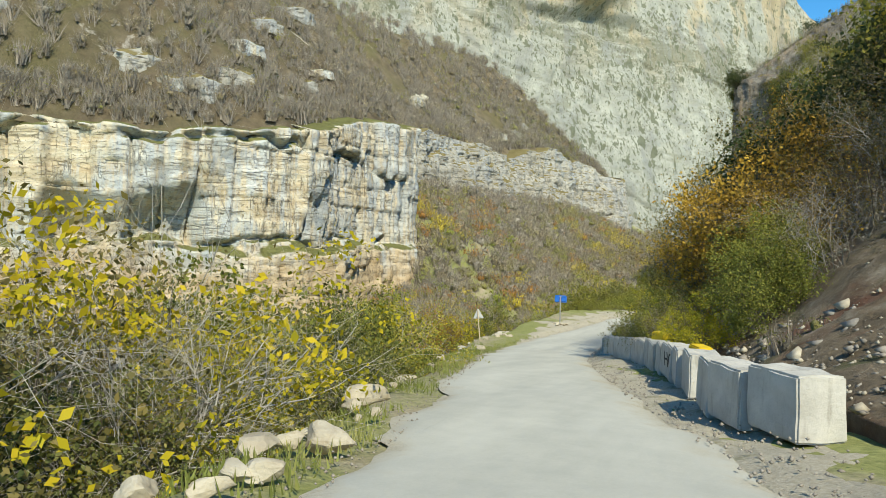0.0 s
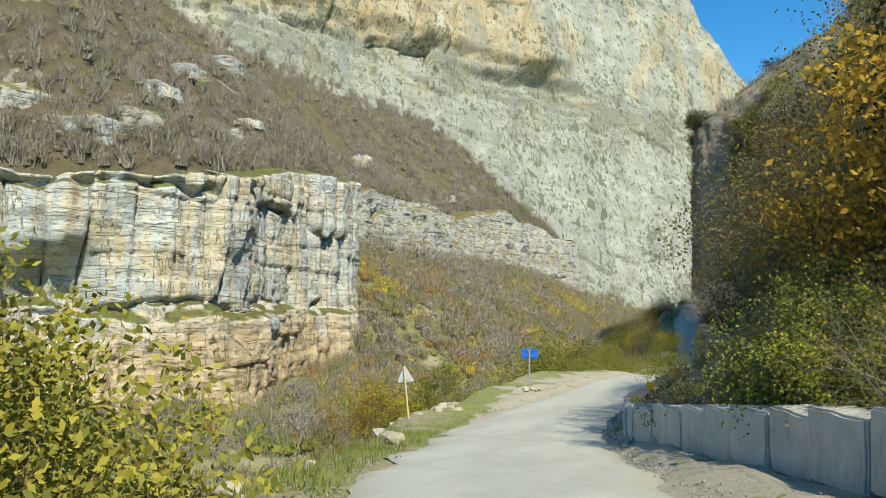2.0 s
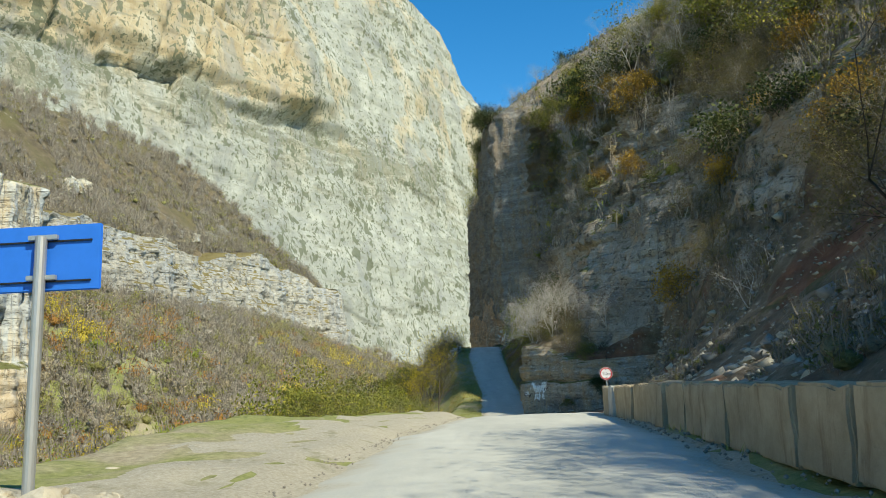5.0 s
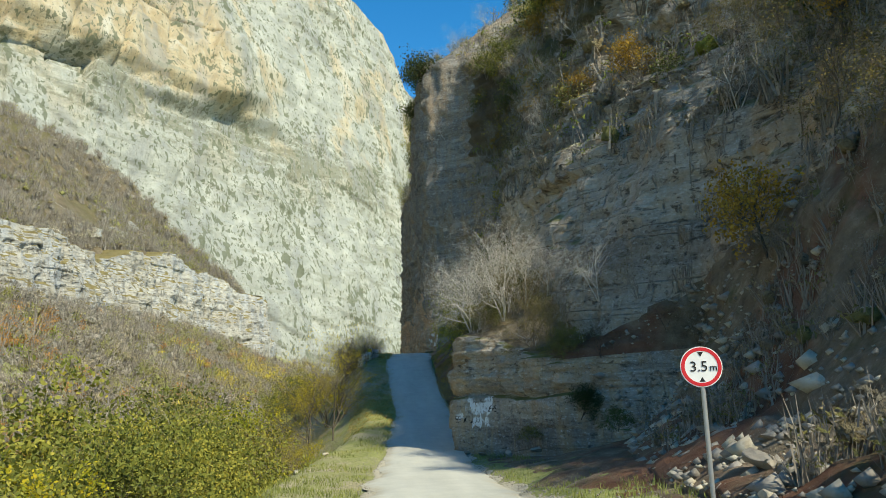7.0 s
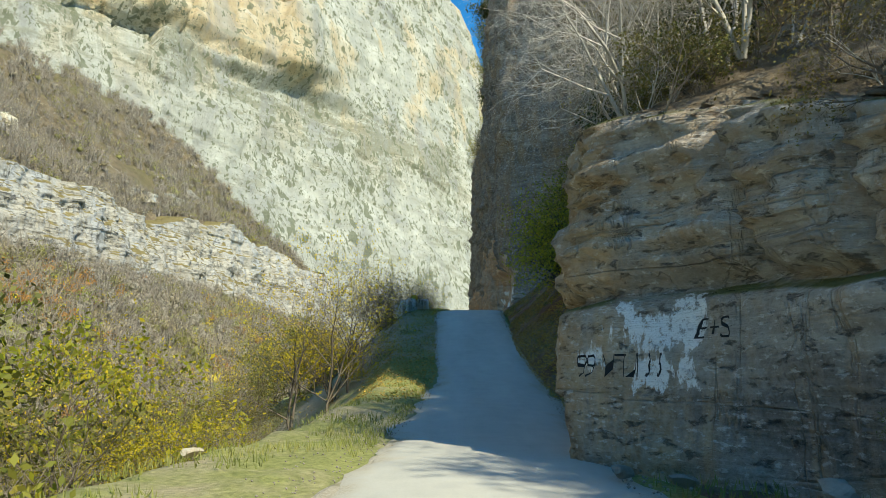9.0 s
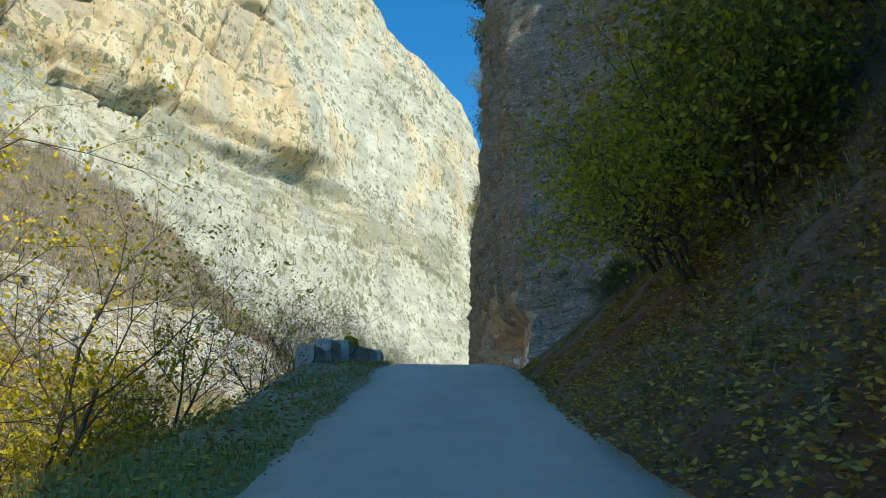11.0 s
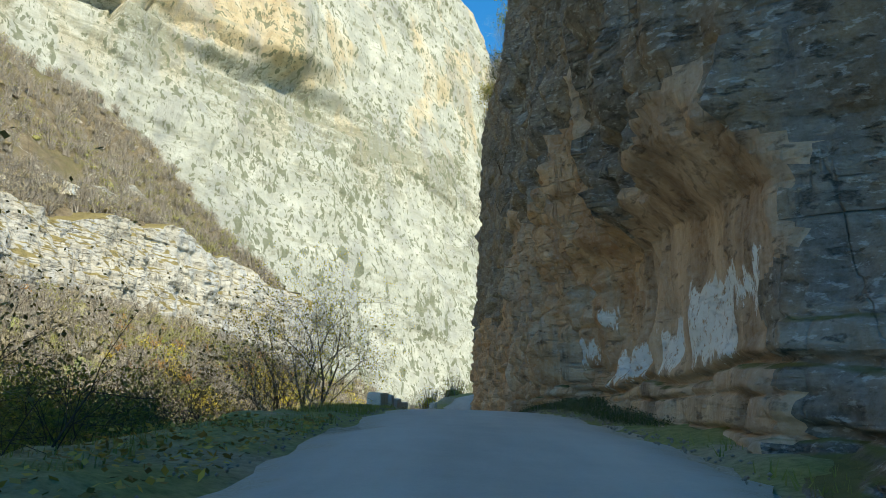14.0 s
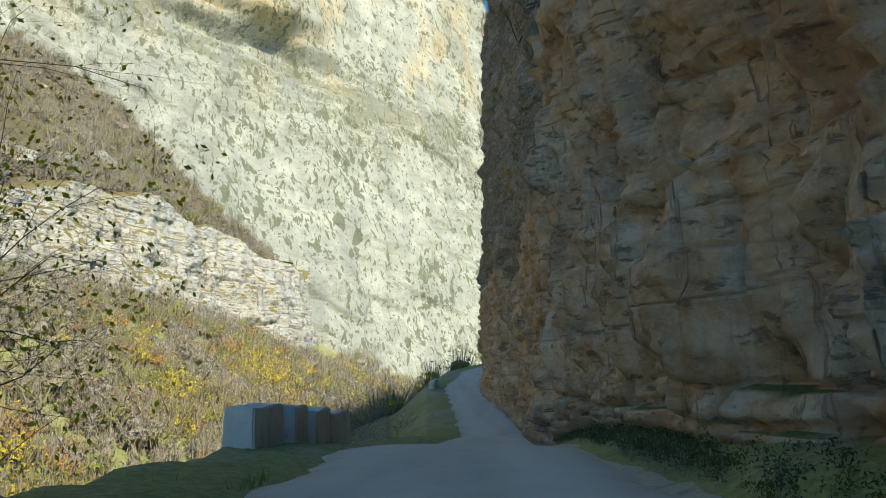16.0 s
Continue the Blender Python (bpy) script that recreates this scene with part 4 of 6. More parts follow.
BARK = bark_material("brown_grey_bark", (0.07, 0.055, 0.04), (0.20, 0.17, 0.13))
TWIG = bark_material("grey_brown_twigs", (0.16, 0.14, 0.11), (0.34, 0.30, 0.25))
BARK_PALE = bark_material("pale_grey_bark", (0.30, 0.28, 0.245), (0.58, 0.55, 0.49))
BARK_DARK = bark_material("dark_bark", (0.03, 0.024, 0.018), (0.10, 0.08, 0.06))


def tubes(segs, sides=3):
    """Tapered limbs from rows of (p0, p1, r0, r1)."""
    p0, p1 = np.array([s[0] for s in segs]), np.array([s[1] for s in segs])
    r0, r1 = np.array([s[2] for s in segs]), np.array([s[3] for s in segs])
    d = p1 - p0
    d /= np.linalg.norm(d, axis=1, keepdims=True) + 1e-9
    ref = np.where(np.abs(d[:, 2:]) > 0.9, [[1.0, 0, 0]], [[0, 0, 1.0]])
    a = np.cross(d, ref)
    a /= np.linalg.norm(a, axis=1, keepdims=True) + 1e-9
    c = np.cross(d, a)
    ang = np.arange(sides) / sides * 2 * np.pi
    ring = a[:, None] * np.cos(ang)[None, :, None] + c[:, None] * np.sin(ang)[None, :, None]
    v = np.stack([p0[:, None] + ring * r0[:, None, None], p1[:, None] + ring * r1[:, None, None]], 1)
    n = len(segs)
    base = (np.arange(n) * 2 * sides)[:, None]
    i, j = np.arange(sides), (np.arange(sides) + 1) % sides
    f = np.stack([base + i, base + j, base + sides + j, base + sides + i], -1)
    return v.reshape(-1, 3), f.reshape(-1, 4)


def grow(rng, p, d, length, r, depth, segs, tips, droop, twist):
    """One limb with its side limbs."""
    steps = 3 if depth else 1
    for k in range(steps):
        d = d + rng.normal(0, twist, 3) + np.array([0, 0, -droop if depth < 2 else 0.06])
        d = d / np.linalg.norm(d)
        q = p + d * length / steps
        r2 = r * (0.80 if depth else 0.6)
        segs.append((p, q, r, r2))
        if depth:
            for _ in range(2 if k else 1):
                side = rng.normal(0, 1, 3)
                side -= side @ d * d
                side /= np.linalg.norm(side) + 1e-9
                e = d * rng.uniform(0.45, 0.9) + side * rng.uniform(0.5, 1.0)
                grow(rng, q, e / np.linalg.norm(e), length * rng.uniform(0.5, 0.74), r2 * 0.62, depth - 1, segs, tips, droop, twist)
        p, r = q, r2
    tips.append(p)


def leaf_quads(rng, centres, size, flat=0.0):
    n = len(centres)
    a = rng.normal(0, 1, (n, 3))
    a[:, 2] *= 1 - flat
    a /= np.linalg.norm(a, axis=1, keepdims=True)
    c = np.cross(a, rng.normal(0, 1, (n, 3)))
    c[:, 2] *= 1 - flat
    c /= np.linalg.norm(c, axis=1, keepdims=True) + 1e-9
    s = size * rng.uniform(0.6, 1.25, (n, 1)) if np.isscalar(size) else size[:, None] * rng.uniform(0.6, 1.25, (n, 1))
    v = np.stack([centres - a * s, centres - c * s * 0.55, centres + a * s, centres + c * s * 0.55], 1).reshape(-1, 3)
    return v, np.arange(4 * n).reshape(n, 4)


def plant(name, seed, height, stems, depth, leaves, size, leaf, bark, label, category, thick=0.018, tufts=1.0, lean=(0, 0), open_=0.55, droop=0.02, cloud=0.10):
    """A shrub or tree at the origin: trunk with limbs, and a crown of single leaves."""
    rng = np.random.default_rng(seed)
    segs, tips = [], []
    for k in range(stems):
        a = rng.uniform(0, 2 * np.pi)
        o = open_ if stems > 1 else 0.06
        d = np.array([math.cos(a) * o + lean[0], math.sin(a) * o + lean[1], 1.0])
        grow(rng, np.array([math.cos(a), math.sin(a), 0]) * 0.05 * stems ** 0.5 - [0, 0, 0.3], d / np.linalg.norm(d), height * rng.uniform(0.42, 0.55), height * thick, depth, segs, tips, droop, 0.16)
    top = max(t[2] for t in tips)
    ob = root(name, Matrix.Identity(4), label, category)
    v, f = tubes(segs)
    trunk = new("trunk", quick_mesh("trunk", v * (height / top), f, bark, smooth=True))
    trunk.parent = ob
    if leaves:
        t = np.array(tips) * (height / top)
        t = t[rng.random(len(t)) < tufts] if tufts < 1 else t
        pick = t[rng.integers(0, len(t), leaves)]
        c = pick + rng.normal(0, cloud * height, (leaves, 3)) * [1, 1, 0.8]
        v, f = leaf_quads(rng, c, size)
        crown = new("crown", quick_mesh("crown", v, f, leaf))
        crown.parent = ob
    return ob


placed = {}


def put(kind, x, y, z, scale=1.0, turn=None, group="", label=""):
    """Places the first plant of a kind, then copies of it."""
    m = pose(x, y, z, 0, 0, random.uniform(0, 360) if turn is None else turn) @ Matrix.Diagonal((scale, scale, scale * random.uniform(0.9, 1.1), 1))
    if kind not in placed:
        placed[kind] = KINDS[kind]()
        placed[kind].matrix_basis = m
        ob = placed[kind]
    else:
        ob = copy_thing(placed[kind], m)
        ob.matrix_basis = m
    return tagged(ob, label, group=group)


KINDS = {
    "green_bush": lambda: plant("bush", 11, 4.2, 7, 3, 6500, 0.070, LEAF_GREEN, BARK, "dense leafy bush turning from green to yellow", "bush", thick=0.010, tufts=0.16, cloud=0.045),
    "tall_bush": lambda: plant("bush", 51, 6.5, 8, 3, 19000, 0.082, LEAF_GREEN, BARK, "tall leafy bush turning from green to yellow", "bush", thick=0.008, tufts=0.3, cloud=0.045),
    "tall_yellow": lambda: plant("bush", 53, 6.5, 8, 3, 8500, 0.080, LEAF_LIME, BARK, "tall yellow-green autumn bush beside the road", "bush", thick=0.008, tufts=0.14, cloud=0.040),
    "tall_olive": lambda: plant("bush", 52, 6.5, 8, 3, 13000, 0.074, LEAF_OLIVE, BARK_PALE, "tall dull olive bush with bare branches beside the road", "bush", thick=0.008, tufts=0.2, cloud=0.04),
    "olive_bush": lambda: plant("bush", 12, 3.6, 7, 3, 5000, 0.062, LEAF_OLIVE, BARK, "dull olive leafy bush on the valley slope", "bush", thick=0.010, tufts=0.18, cloud=0.045),
    "yellow_bush": lambda: plant("bush", 13, 3.2, 7, 3, 4200, 0.052, LEAF_YELLOW, BARK, "bright yellow autumn bush with bare lower branches", "bush", thick=0.010, tufts=0.2, cloud=0.05),
    "yellow_tree": lambda: plant("tree", 14, 7.5, 3, 4, 5200, 0.075, LEAF_YELLOW, BARK_PALE, "thin tree with bright yellow autumn leaves", "tree", thick=0.013, open_=0.4, tufts=0.045, cloud=0.034),
    "green_tree": lambda: plant("tree", 15, 7.0, 2, 4, 6500, 0.11, LEAF_GREEN, BARK, "leafy tree turning from green to yellow", "tree", open_=0.25, cloud=0.07),
    "orange_tree": lambda: plant("tree", 16, 5.5, 4, 4, 6000, 0.075, LEAF_ORANGE, BARK, "rounded tree with orange autumn leaves", "tree", thick=0.011, open_=0.5, tufts=0.22, cloud=0.04),
    "dark_tree": lambda: plant("tree", 17, 6.0, 2, 4, 6000, 0.12, LEAF_DARK, BARK_DARK, "dark leafy tree on the shaded slope", "tree", open_=0.3, cloud=0.07),
    "bare_tree": lambda: plant("bare_tree", 18, 6.0, 3, 4, 0, 0.1, LEAF_FEW, BARK_PALE, "leafless pale grey tree on the rocky slope", "tree", thick=0.012, open_=0.6),
    "bare_shrub": lambda: plant("bare_shrub", 19, 3.0, 6, 3, 700, 0.035, LEAF_FEW, TWIG, "nearly leafless brown shrub", "shrub", thick=0.007, open_=0.5, cloud=0.02),
    "withered_tree": lambda: plant("tree", 20, 5.0, 3, 4, 750, 0.042, LEAF_FEW, BARK_DARK, "thin dark tree with a few withered leaves", "tree", thick=0.009, open_=0.45, cloud=0.022),
    "slim_tree": lambda: plant("tree", 21, 8.0, 2, 4, 1800, 0.045, LEAF_YELLOW, BARK, "slim tree with sparse yellow leaves", "tree", thick=0.010, open_=0.2, tufts=0.3, cloud=0.014),
    "brown_tree": lambda: plant("tree", 61, 7.5, 2, 4, 3800, 0.06, LEAF_FEW, BARK, "tree with thin brown and olive autumn leaves", "tree", thick=0.012, open_=0.3, tufts=0.5, cloud=0.035),
    "far_bare_tree": lambda: plant("bare_tree", 28, 6.0, 2, 4, 0, 0.1, LEAF_FEW, BARK_PALE, "leafless pale grey tree on the rocky slope", "tree", thick=0.013, open_=0.5),
    "far_dark_tree": lambda: plant("tree", 27, 6.0, 2, 3, 1500, 0.22, LEAF_DARK, BARK_DARK, "dark leafy tree on the shaded slope", "tree", open_=0.3, cloud=0.09),
    "far_green_tree": lambda: plant("tree", 25, 6.5, 3, 3, 2600, 0.13, LEAF_GREEN, BARK, "leafy tree turning from green to yellow", "tree", open_=0.35, tufts=0.5, cloud=0.06),
    "far_orange_tree": lambda: plant("tree", 26, 5.5, 3, 3, 2200, 0.13, LEAF_ORANGE, BARK, "rounded tree with orange autumn leaves", "tree", open_=0.4, tufts=0.5, cloud=0.06),
    "far_olive_bush": lambda: plant("bush", 29, 3.4, 6, 2, 1200, 0.16, LEAF_OLIVE, BARK, "dull olive bush on the rocky slope", "bush", cloud=0.12),
    "leaning_tree": lambda: plant("tree", 31, 5.5, 2, 4, 2600, 0.085, LEAF_LIME, BARK_DARK, "leaning tree with green and yellow leaves over the road", "tree", thick=0.016, lean=(-1.0, -0.15), open_=0.25, droop=0.05, cloud=0.05),
    "lone_tree": lambda: plant("tree", 22, 3.2, 2, 3, 5200, 0.05, LEAF_LIME, BARK_PALE, "small tree with yellow-green leaves and pale stem", "tree", thick=0.014, lean=(-0.2, -0.1), open_=0.14, cloud=0.05),
}


def slope_z(x, y):
    """Height of the inner slope at x, y."""
    s = section(np.array([float(y)]))[0]
    return float(np.interp(x, s[:, 0], s[:, 1]))


def land_z(x, y):
    return float(land(np.array([float(x)]), np.array([float(y)]))[0])


def plant_left(kind, d, y, scale=1.0, sink=0.0, group="", turn=None):
    x = float(road_x(y)) + d
    put(kind, x, y, land_z(x, y) - sink, scale, turn, group)


rnd = random.Random(7)
# bushes that crowd the outer edge of the road
for x, y, top in ((-10.4, 10.2, 2.4), (-9.2, 7.6, 0.9), (-9.8, 8.6, 1.4)):
    put("yellow_tree", x, y, land_z(x, y) - 0.2, (top + 0.3 - land_z(x, y)) / 7.5, group="bushes along the road edge")
for y, d, kind, sc in ((6, -8.2, "olive_bush", 1.0), (10, -7.2, "bare_shrub", 1.0), (12.5, -11.5, "olive_bush", 1.2), (14, -8.0, "bare_shrub", 1.1), (15.5, -10, "green_bush", 0.9), (17, -7.6, "olive_bush", 0.75), (18.5, -12.5, "green_bush", 1.15),
                       (20.5, -9.2, "green_bush", 0.95), (22, -7.4, "bare_shrub", 0.8), (23.5, -11.5, "green_bush", 1.2), (25.5, -8.8, "green_bush", 0.95), (27, -13, "green_bush", 1.1), (28.5, -9.4, "green_bush", 0.9), (30, -11.5, "olive_bush", 1.0),
                       (32, -8.2, "bare_shrub", 0.7), (34, -13, "green_bush", 0.8), (36, -10, "olive_bush", 0.7), (38.5, -13, "olive_bush", 0.8), (41, -9.5, "bare_shrub", 0.7), (44, -12, "olive_bush", 0.7), (47, -10, "bare_shrub", 0.6),
                       (3, -11, "olive_bush", 1.2), (0, -9, "bare_shrub", 1.2), (8, -13, "green_bush", 1.1), (-4, -8, "olive_bush", 1.0), (2, -7.2, "bare_shrub", 0.9)):
    if y < 33 and kind != "bare_shrub":
        # crowns reach about to the road's level
        d = d + (1.7 if y > 26 else 2.5 if y > 13 else 0.9)
        sc = (0.95 - 0.05 * y - (1.4 if y > 26 else 0.0) + rnd.uniform(-0.5, 0.4) - land_z(float(road_x(y)) + d, y)) / 6.4
        kind = "tall_bush" if kind == "green_bush" else "tall_olive"
    plant_left(kind, d, y, sc * 1.3 if kind == "bare_shrub" else max(sc, 0.55), 0.2, "bushes along the road edge")
for k in range(46):
    y = rnd.uniform(48, 104)
    plant_left(rnd.choice(("olive_bush", "bare_shrub", "bare_shrub", "yellow_bush")), -float(verge_left(y)) - rnd.uniform(4.5, 20), y, rnd.uniform(0.6, 1.1), 0.3, "bushes on the valley slope")
put("orange_tree", -30.5, 79.0, -13.2, 1.25)
put("brown_tree", -33.5, 78.0, -13.6, 0.8)
put("yellow_bush", -27.0, 78.5, -12.3, 2.0)
put("green_bush", -25.0, 79.5, -11.8, 1.5)
# bushes past the turnout, down to the rise
for y, d, kind, sc in ((92, -7.8, "green_bush", 0.62), (93.5, -8.8, "green_bush", 0.6), (90, -8.6, "yellow_bush", 0.45), (97, -7.4, "bare_shrub", 0.7), (101, -8.2, "green_bush", 0.7), (104, -9.5, "green_bush", 0.9), (107, -8.2, "yellow_bush", 0.8), (109, -10.5, "green_bush", 1.0), (112, -9.0, "green_bush", 0.9), (115, -11.5, "green_bush", 1.1),
                       (118, -9.4, "olive_bush", 0.9), (121, -11, "yellow_bush", 1.0), (124, -9.5, "bare_shrub", 0.9), (127, -11.5, "yellow_bush", 0.9), (129, -9.8, "bare_shrub", 1.0), (132, -9.0, "slim_tree", 0.55), (134.5, -8.0, "bare_shrub", 0.8), (137, -9.0, "slim_tree", 0.6),
                       (139, -7.4, "yellow_bush", 0.55), (141.5, -7.0, "bare_shrub", 0.7), (143, -9, "slim_tree", 0.6), (146, -7.4, "bare_shrub", 0.7)):
    if 99 < y < 128 and kind != "bare_shrub":
        sc = (float(road_z(y)) + 2.4 * sc - land_z(float(road_x(y)) + d, y)) / 6.4
        kind = "tall_yellow" if y in (107, 127) else "tall_bush"
    plant_left(kind, d, y, sc * (1.3 if y > 128 or kind == "bare_shrub" else 1.0), 0.2, "bushes along the road edge")
for y, d, kind, top in ((125.5, -9.2, "tall_bush", -5.6), (129.5, -9.6, "tall_bush", -5.4), (131, -12.5, "tall_bush", -4.6), (134.5, -14, "tall_bush", -4.4), (136.5, -11.6, "tall_bush", -4.6), (140, -10.5, "tall_yellow", -5.0), (142, -13.5, "tall_bush", -4.4), (145, -16, "tall_yellow", -4.2), (133, -17, "tall_yellow", -4.4), (148, -12, "tall_yellow", -4.6)):
    kind = "tall_bush" if y in (127.5, 138.5, 133) else "tall_olive" if y in (131, 142, 136.5) else kind
    d, top = d - 1.6, top - 0.7
    plant_left(kind, d, y, max(0.5, (top - land_z(float(road_x(y)) + d, y)) / 6.4), 0.2, "bushes along the road edge")
# thicket on the drop at the start: leafless branches, dark leaves below them
for y, d, kind, top in ((4.5, -7.4, "brown_tree", 2.2), (7.0, -8.8, "brown_tree", 3.2), (9.5, -10.5, "brown_tree", 3.6), (12.0, -9.0, "withered_tree", 2.6), (6.0, -10.8, "far_bare_tree", 3.4), (8.6, -7.6, "far_bare_tree", 1.6), (11.0, -12.5, "far_bare_tree", 4.0), (14.5, -11.0, "brown_tree", 1.8), (16.5, -13.5, "brown_tree", 2.4), (3.2, -8.6, "dark_tree", 0.0), (5.4, -9.4, "dark_tree", 0.2), (7.6, -10.2, "dark_tree", 0.2), (9.8, -8.8, "dark_tree", -0.6), (12.2, -10.6, "dark_tree", -0.6), (14.6, -9.4, "dark_tree", -1.2), (17.2, -10.4, "dark_tree", -1.4), (20.0, -10.8, "dark_tree", -1.8), (23.0, -10.6, "dark_tree", -2.2), (1.5, -7.8, "far_bare_tree", 1.8), (13.0, -7.4, "tall_olive", -0.6), (10.4, -7.0, "tall_olive", -0.2), (7.8, -6.6, "tall_olive", 0.0)):
    high = {"brown_tree": 7.5, "withered_tree": 5.0, "far_bare_tree": 6.0, "dark_tree": 6.0, "tall_olive": 6.5}[kind]
    d = d + 1.2
    plant_left(kind, d, y, (top - land_z(float(road_x(y)) + d, y)) / high, 0.2, "bushes along the road edge")
# yellow and green trees down the slope beside the dip
for k in range(60):
    y = rnd.uniform(118, 178)
    d = -rnd.uniform(11.5, 34)
    kind = rnd.choice(("tall_bush", "tall_bush", "tall_yellow", "far_green_tree", "slim_tree", "brown_tree", "far_bare_tree", "brown_tree"))
    plant_left(kind, d, y, rnd.uniform(0.65, 1.15), 0.3, "trees on the slope below the dip")
# thin trees on the drop beside the rise and the crest
for y, d, kind, sc in ((158, -9.0, "slim_tree", 0.8), (161, -11.5, "slim_tree", 0.9), (164, -8.6, "slim_tree", 0.75), (167, -10, "yellow_bush", 1.0), (170, -8.5, "slim_tree", 0.6), (176, -7.6, "withered_tree", 0.75), (179, -8.8, "withered_tree", 0.85), (182, -7.0, "withered_tree", 0.75),
                       (184.5, -8.5, "slim_tree", 0.6), (183, -8.6, "withered_tree", 0.85), (185.5, -7.6, "withered_tree", 0.7), (191.5, -5.4, "bare_shrub", 0.75), (194, -5.6, "withered_tree", 0.38), (195.5, -6.2, "withered_tree", 0.34), (200.5, -6.8, "withered_tree", 0.42), (203.5, -6.6, "withered_tree", 0.5), (206.5, -6.2, "bare_shrub", 0.9),
                       (211, -7.6, "slim_tree", 0.5), (214, -6.6, "slim_tree", 0.55), (216.5, -7.6, "slim_tree", 0.62), (235, -6, "bare_shrub", 0.7), (240, -7, "bare_shrub", 0.8), (246, -6.5, "bare_shrub", 0.8)):
    plant_left(kind, d * 0.86, y, sc * 1.55, 0.3, "thin trees beside the crest")
for y, d, kind, top in ((197.2, -6.6, "tall_bush", 0.7), (199.4, -7.6, "tall_bush", 1.1), (202.0, -8.4, "tall_olive", 1.0), (204.5, -9.2, "tall_bush", 0.8), (200.6, -6.4, "tall_olive", 0.3), (203.2, -7.0, "withered_tree", 2.6), (206.0, -8.0, "withered_tree", 2.8), (198.6, -8.8, "withered_tree", 3.0)):
    plant_left(kind, d, y, (top - land_z(float(road_x(y)) + d, y)) / (6.5 if kind != "withered_tree" else 5.0), 0.2, "bushes beside the crest")
# inner side: bushes behind the blocks, trees up the slope
for x, y, kind, sc in ((-0.7, 27.8, "tall_yellow", 0.42), (1.0, 28.2, "tall_bush", 0.5), (-2.2, 33.4, "tall_yellow", 0.46), (-2.9, 36.2, "tall_bush", 0.42), (1.8, 30.6, "tall_bush", 0.6), (-1.4, 31.2, "bare_shrub", 1.1), (-2.4, 35.2, "tall_bush", 0.55), (-3.6, 38.5, "bare_shrub", 1.0), (-0.6, 33.5, "brown_tree", 0.55), (3.4, 28.8, "bare_shrub", 1.3), (-4.8, 40.5, "olive_bush", 0.6)):
    put(kind, x, y, slope_z(x, y) - 0.2, sc, group="bushes behind the blocks")
for x, y, kind, sc in ((0.4, 36.0, "orange_tree", 1.35), (2.2, 33.4, "orange_tree", 1.15), (3.6, 35.5, "orange_tree", 1.2), (-1.2, 38.0, "orange_tree", 1.0), (4.2, 32.0, "brown_tree", 0.9), (2.9, 31.6, "bare_tree", 0.9), (5.6, 33.2, "bare_tree", 1.1), (4.9, 30.4, "withered_tree", 1.1), (6.6, 31.4, "brown_tree", 1.0), (7.6, 33.6, "green_tree", 1.1), (9.4, 31.8, "green_tree", 1.2), (8.6, 36.4, "far_green_tree", 1.2),
                       (6.2, 38.0, "dark_tree", 1.1), (3.6, 39.4, "dark_tree", 1.1), (1.6, 40.2, "dark_tree", 0.9), (10.6, 35.0, "brown_tree", 1.1), (11.6, 31.6, "far_orange_tree", 1.1), (5.4, 27.4, "withered_tree", 0.9), (8.2, 28.2, "brown_tree", 0.9), (2.0, 37.4, "brown_tree", 1.0), (0.2, 41.0, "bare_tree", 0.9), (4.4, 43.0, "bare_tree", 1.0), (7.0, 45.0, "bare_tree", 1.0), (2.8, 46.0, "bare_tree", 0.8)):
    put(kind, x, y, slope_z(x, y) - 0.3, sc, group="trees on the inner slope")
put("lone_tree", -5.5, 60.0, slope_z(-5.5, 60.0) - 0.05, 0.98, 20)
for x, y, kind, sc in ((3.5, 56, "orange_tree", 1.1), (6, 58, "orange_tree", 1.2), (5, 52, "orange_tree", 0.9), (8, 55, "yellow_tree", 0.8), (9, 62, "dark_tree", 1.0), (7, 50, "green_tree", 0.8)):
    put(kind, x, y, slope_z(x, y) - 0.3, sc, group="trees on the inner slope")
for k in range(230):
    y = rnd.uniform(18, 128)
    s = section(np.array([y]))[0]
    x = rnd.uniform(s[2, 0] + 0.5, s[5, 0] + 6)
    kind = rnd.choice(("far_bare_tree", "brown_tree", "far_bare_tree", "far_dark_tree", "far_orange_tree", "far_bare_tree", "bare_shrub", "brown_tree", "far_bare_tree"))
    put(kind, x, y, slope_z(x, y) - 0.3, rnd.uniform(0.55, 1.0) * (0.45 if 99 < y < 123 and x > 14 else 1.0), group="trees on the inner slope")
for k in range(150):
    y = rnd.uniform(110, 300)
    s = section(np.array([y]))[0]
    t = rnd.uniform(-0.03, 0.75) if k % 3 else rnd.uniform(-0.06, 0.06)
    x, z = (s[5, c] + (s[6, c] - s[5, c]) * t for c in (0, 1))
    if t < 0:
        x = s[5, 0] + (s[4, 0] - s[5, 0]) * -t
        z = s[5, 1] + (s[4, 1] - s[5, 1]) * -t
    put(rnd.choice(("far_bare_tree", "far_bare_tree", "far_dark_tree", "far_green_tree", "far_olive_bush")), x + 0.4, y, z - 0.4, rnd.uniform(0.6, 1.0), group="trees on the cliff top")
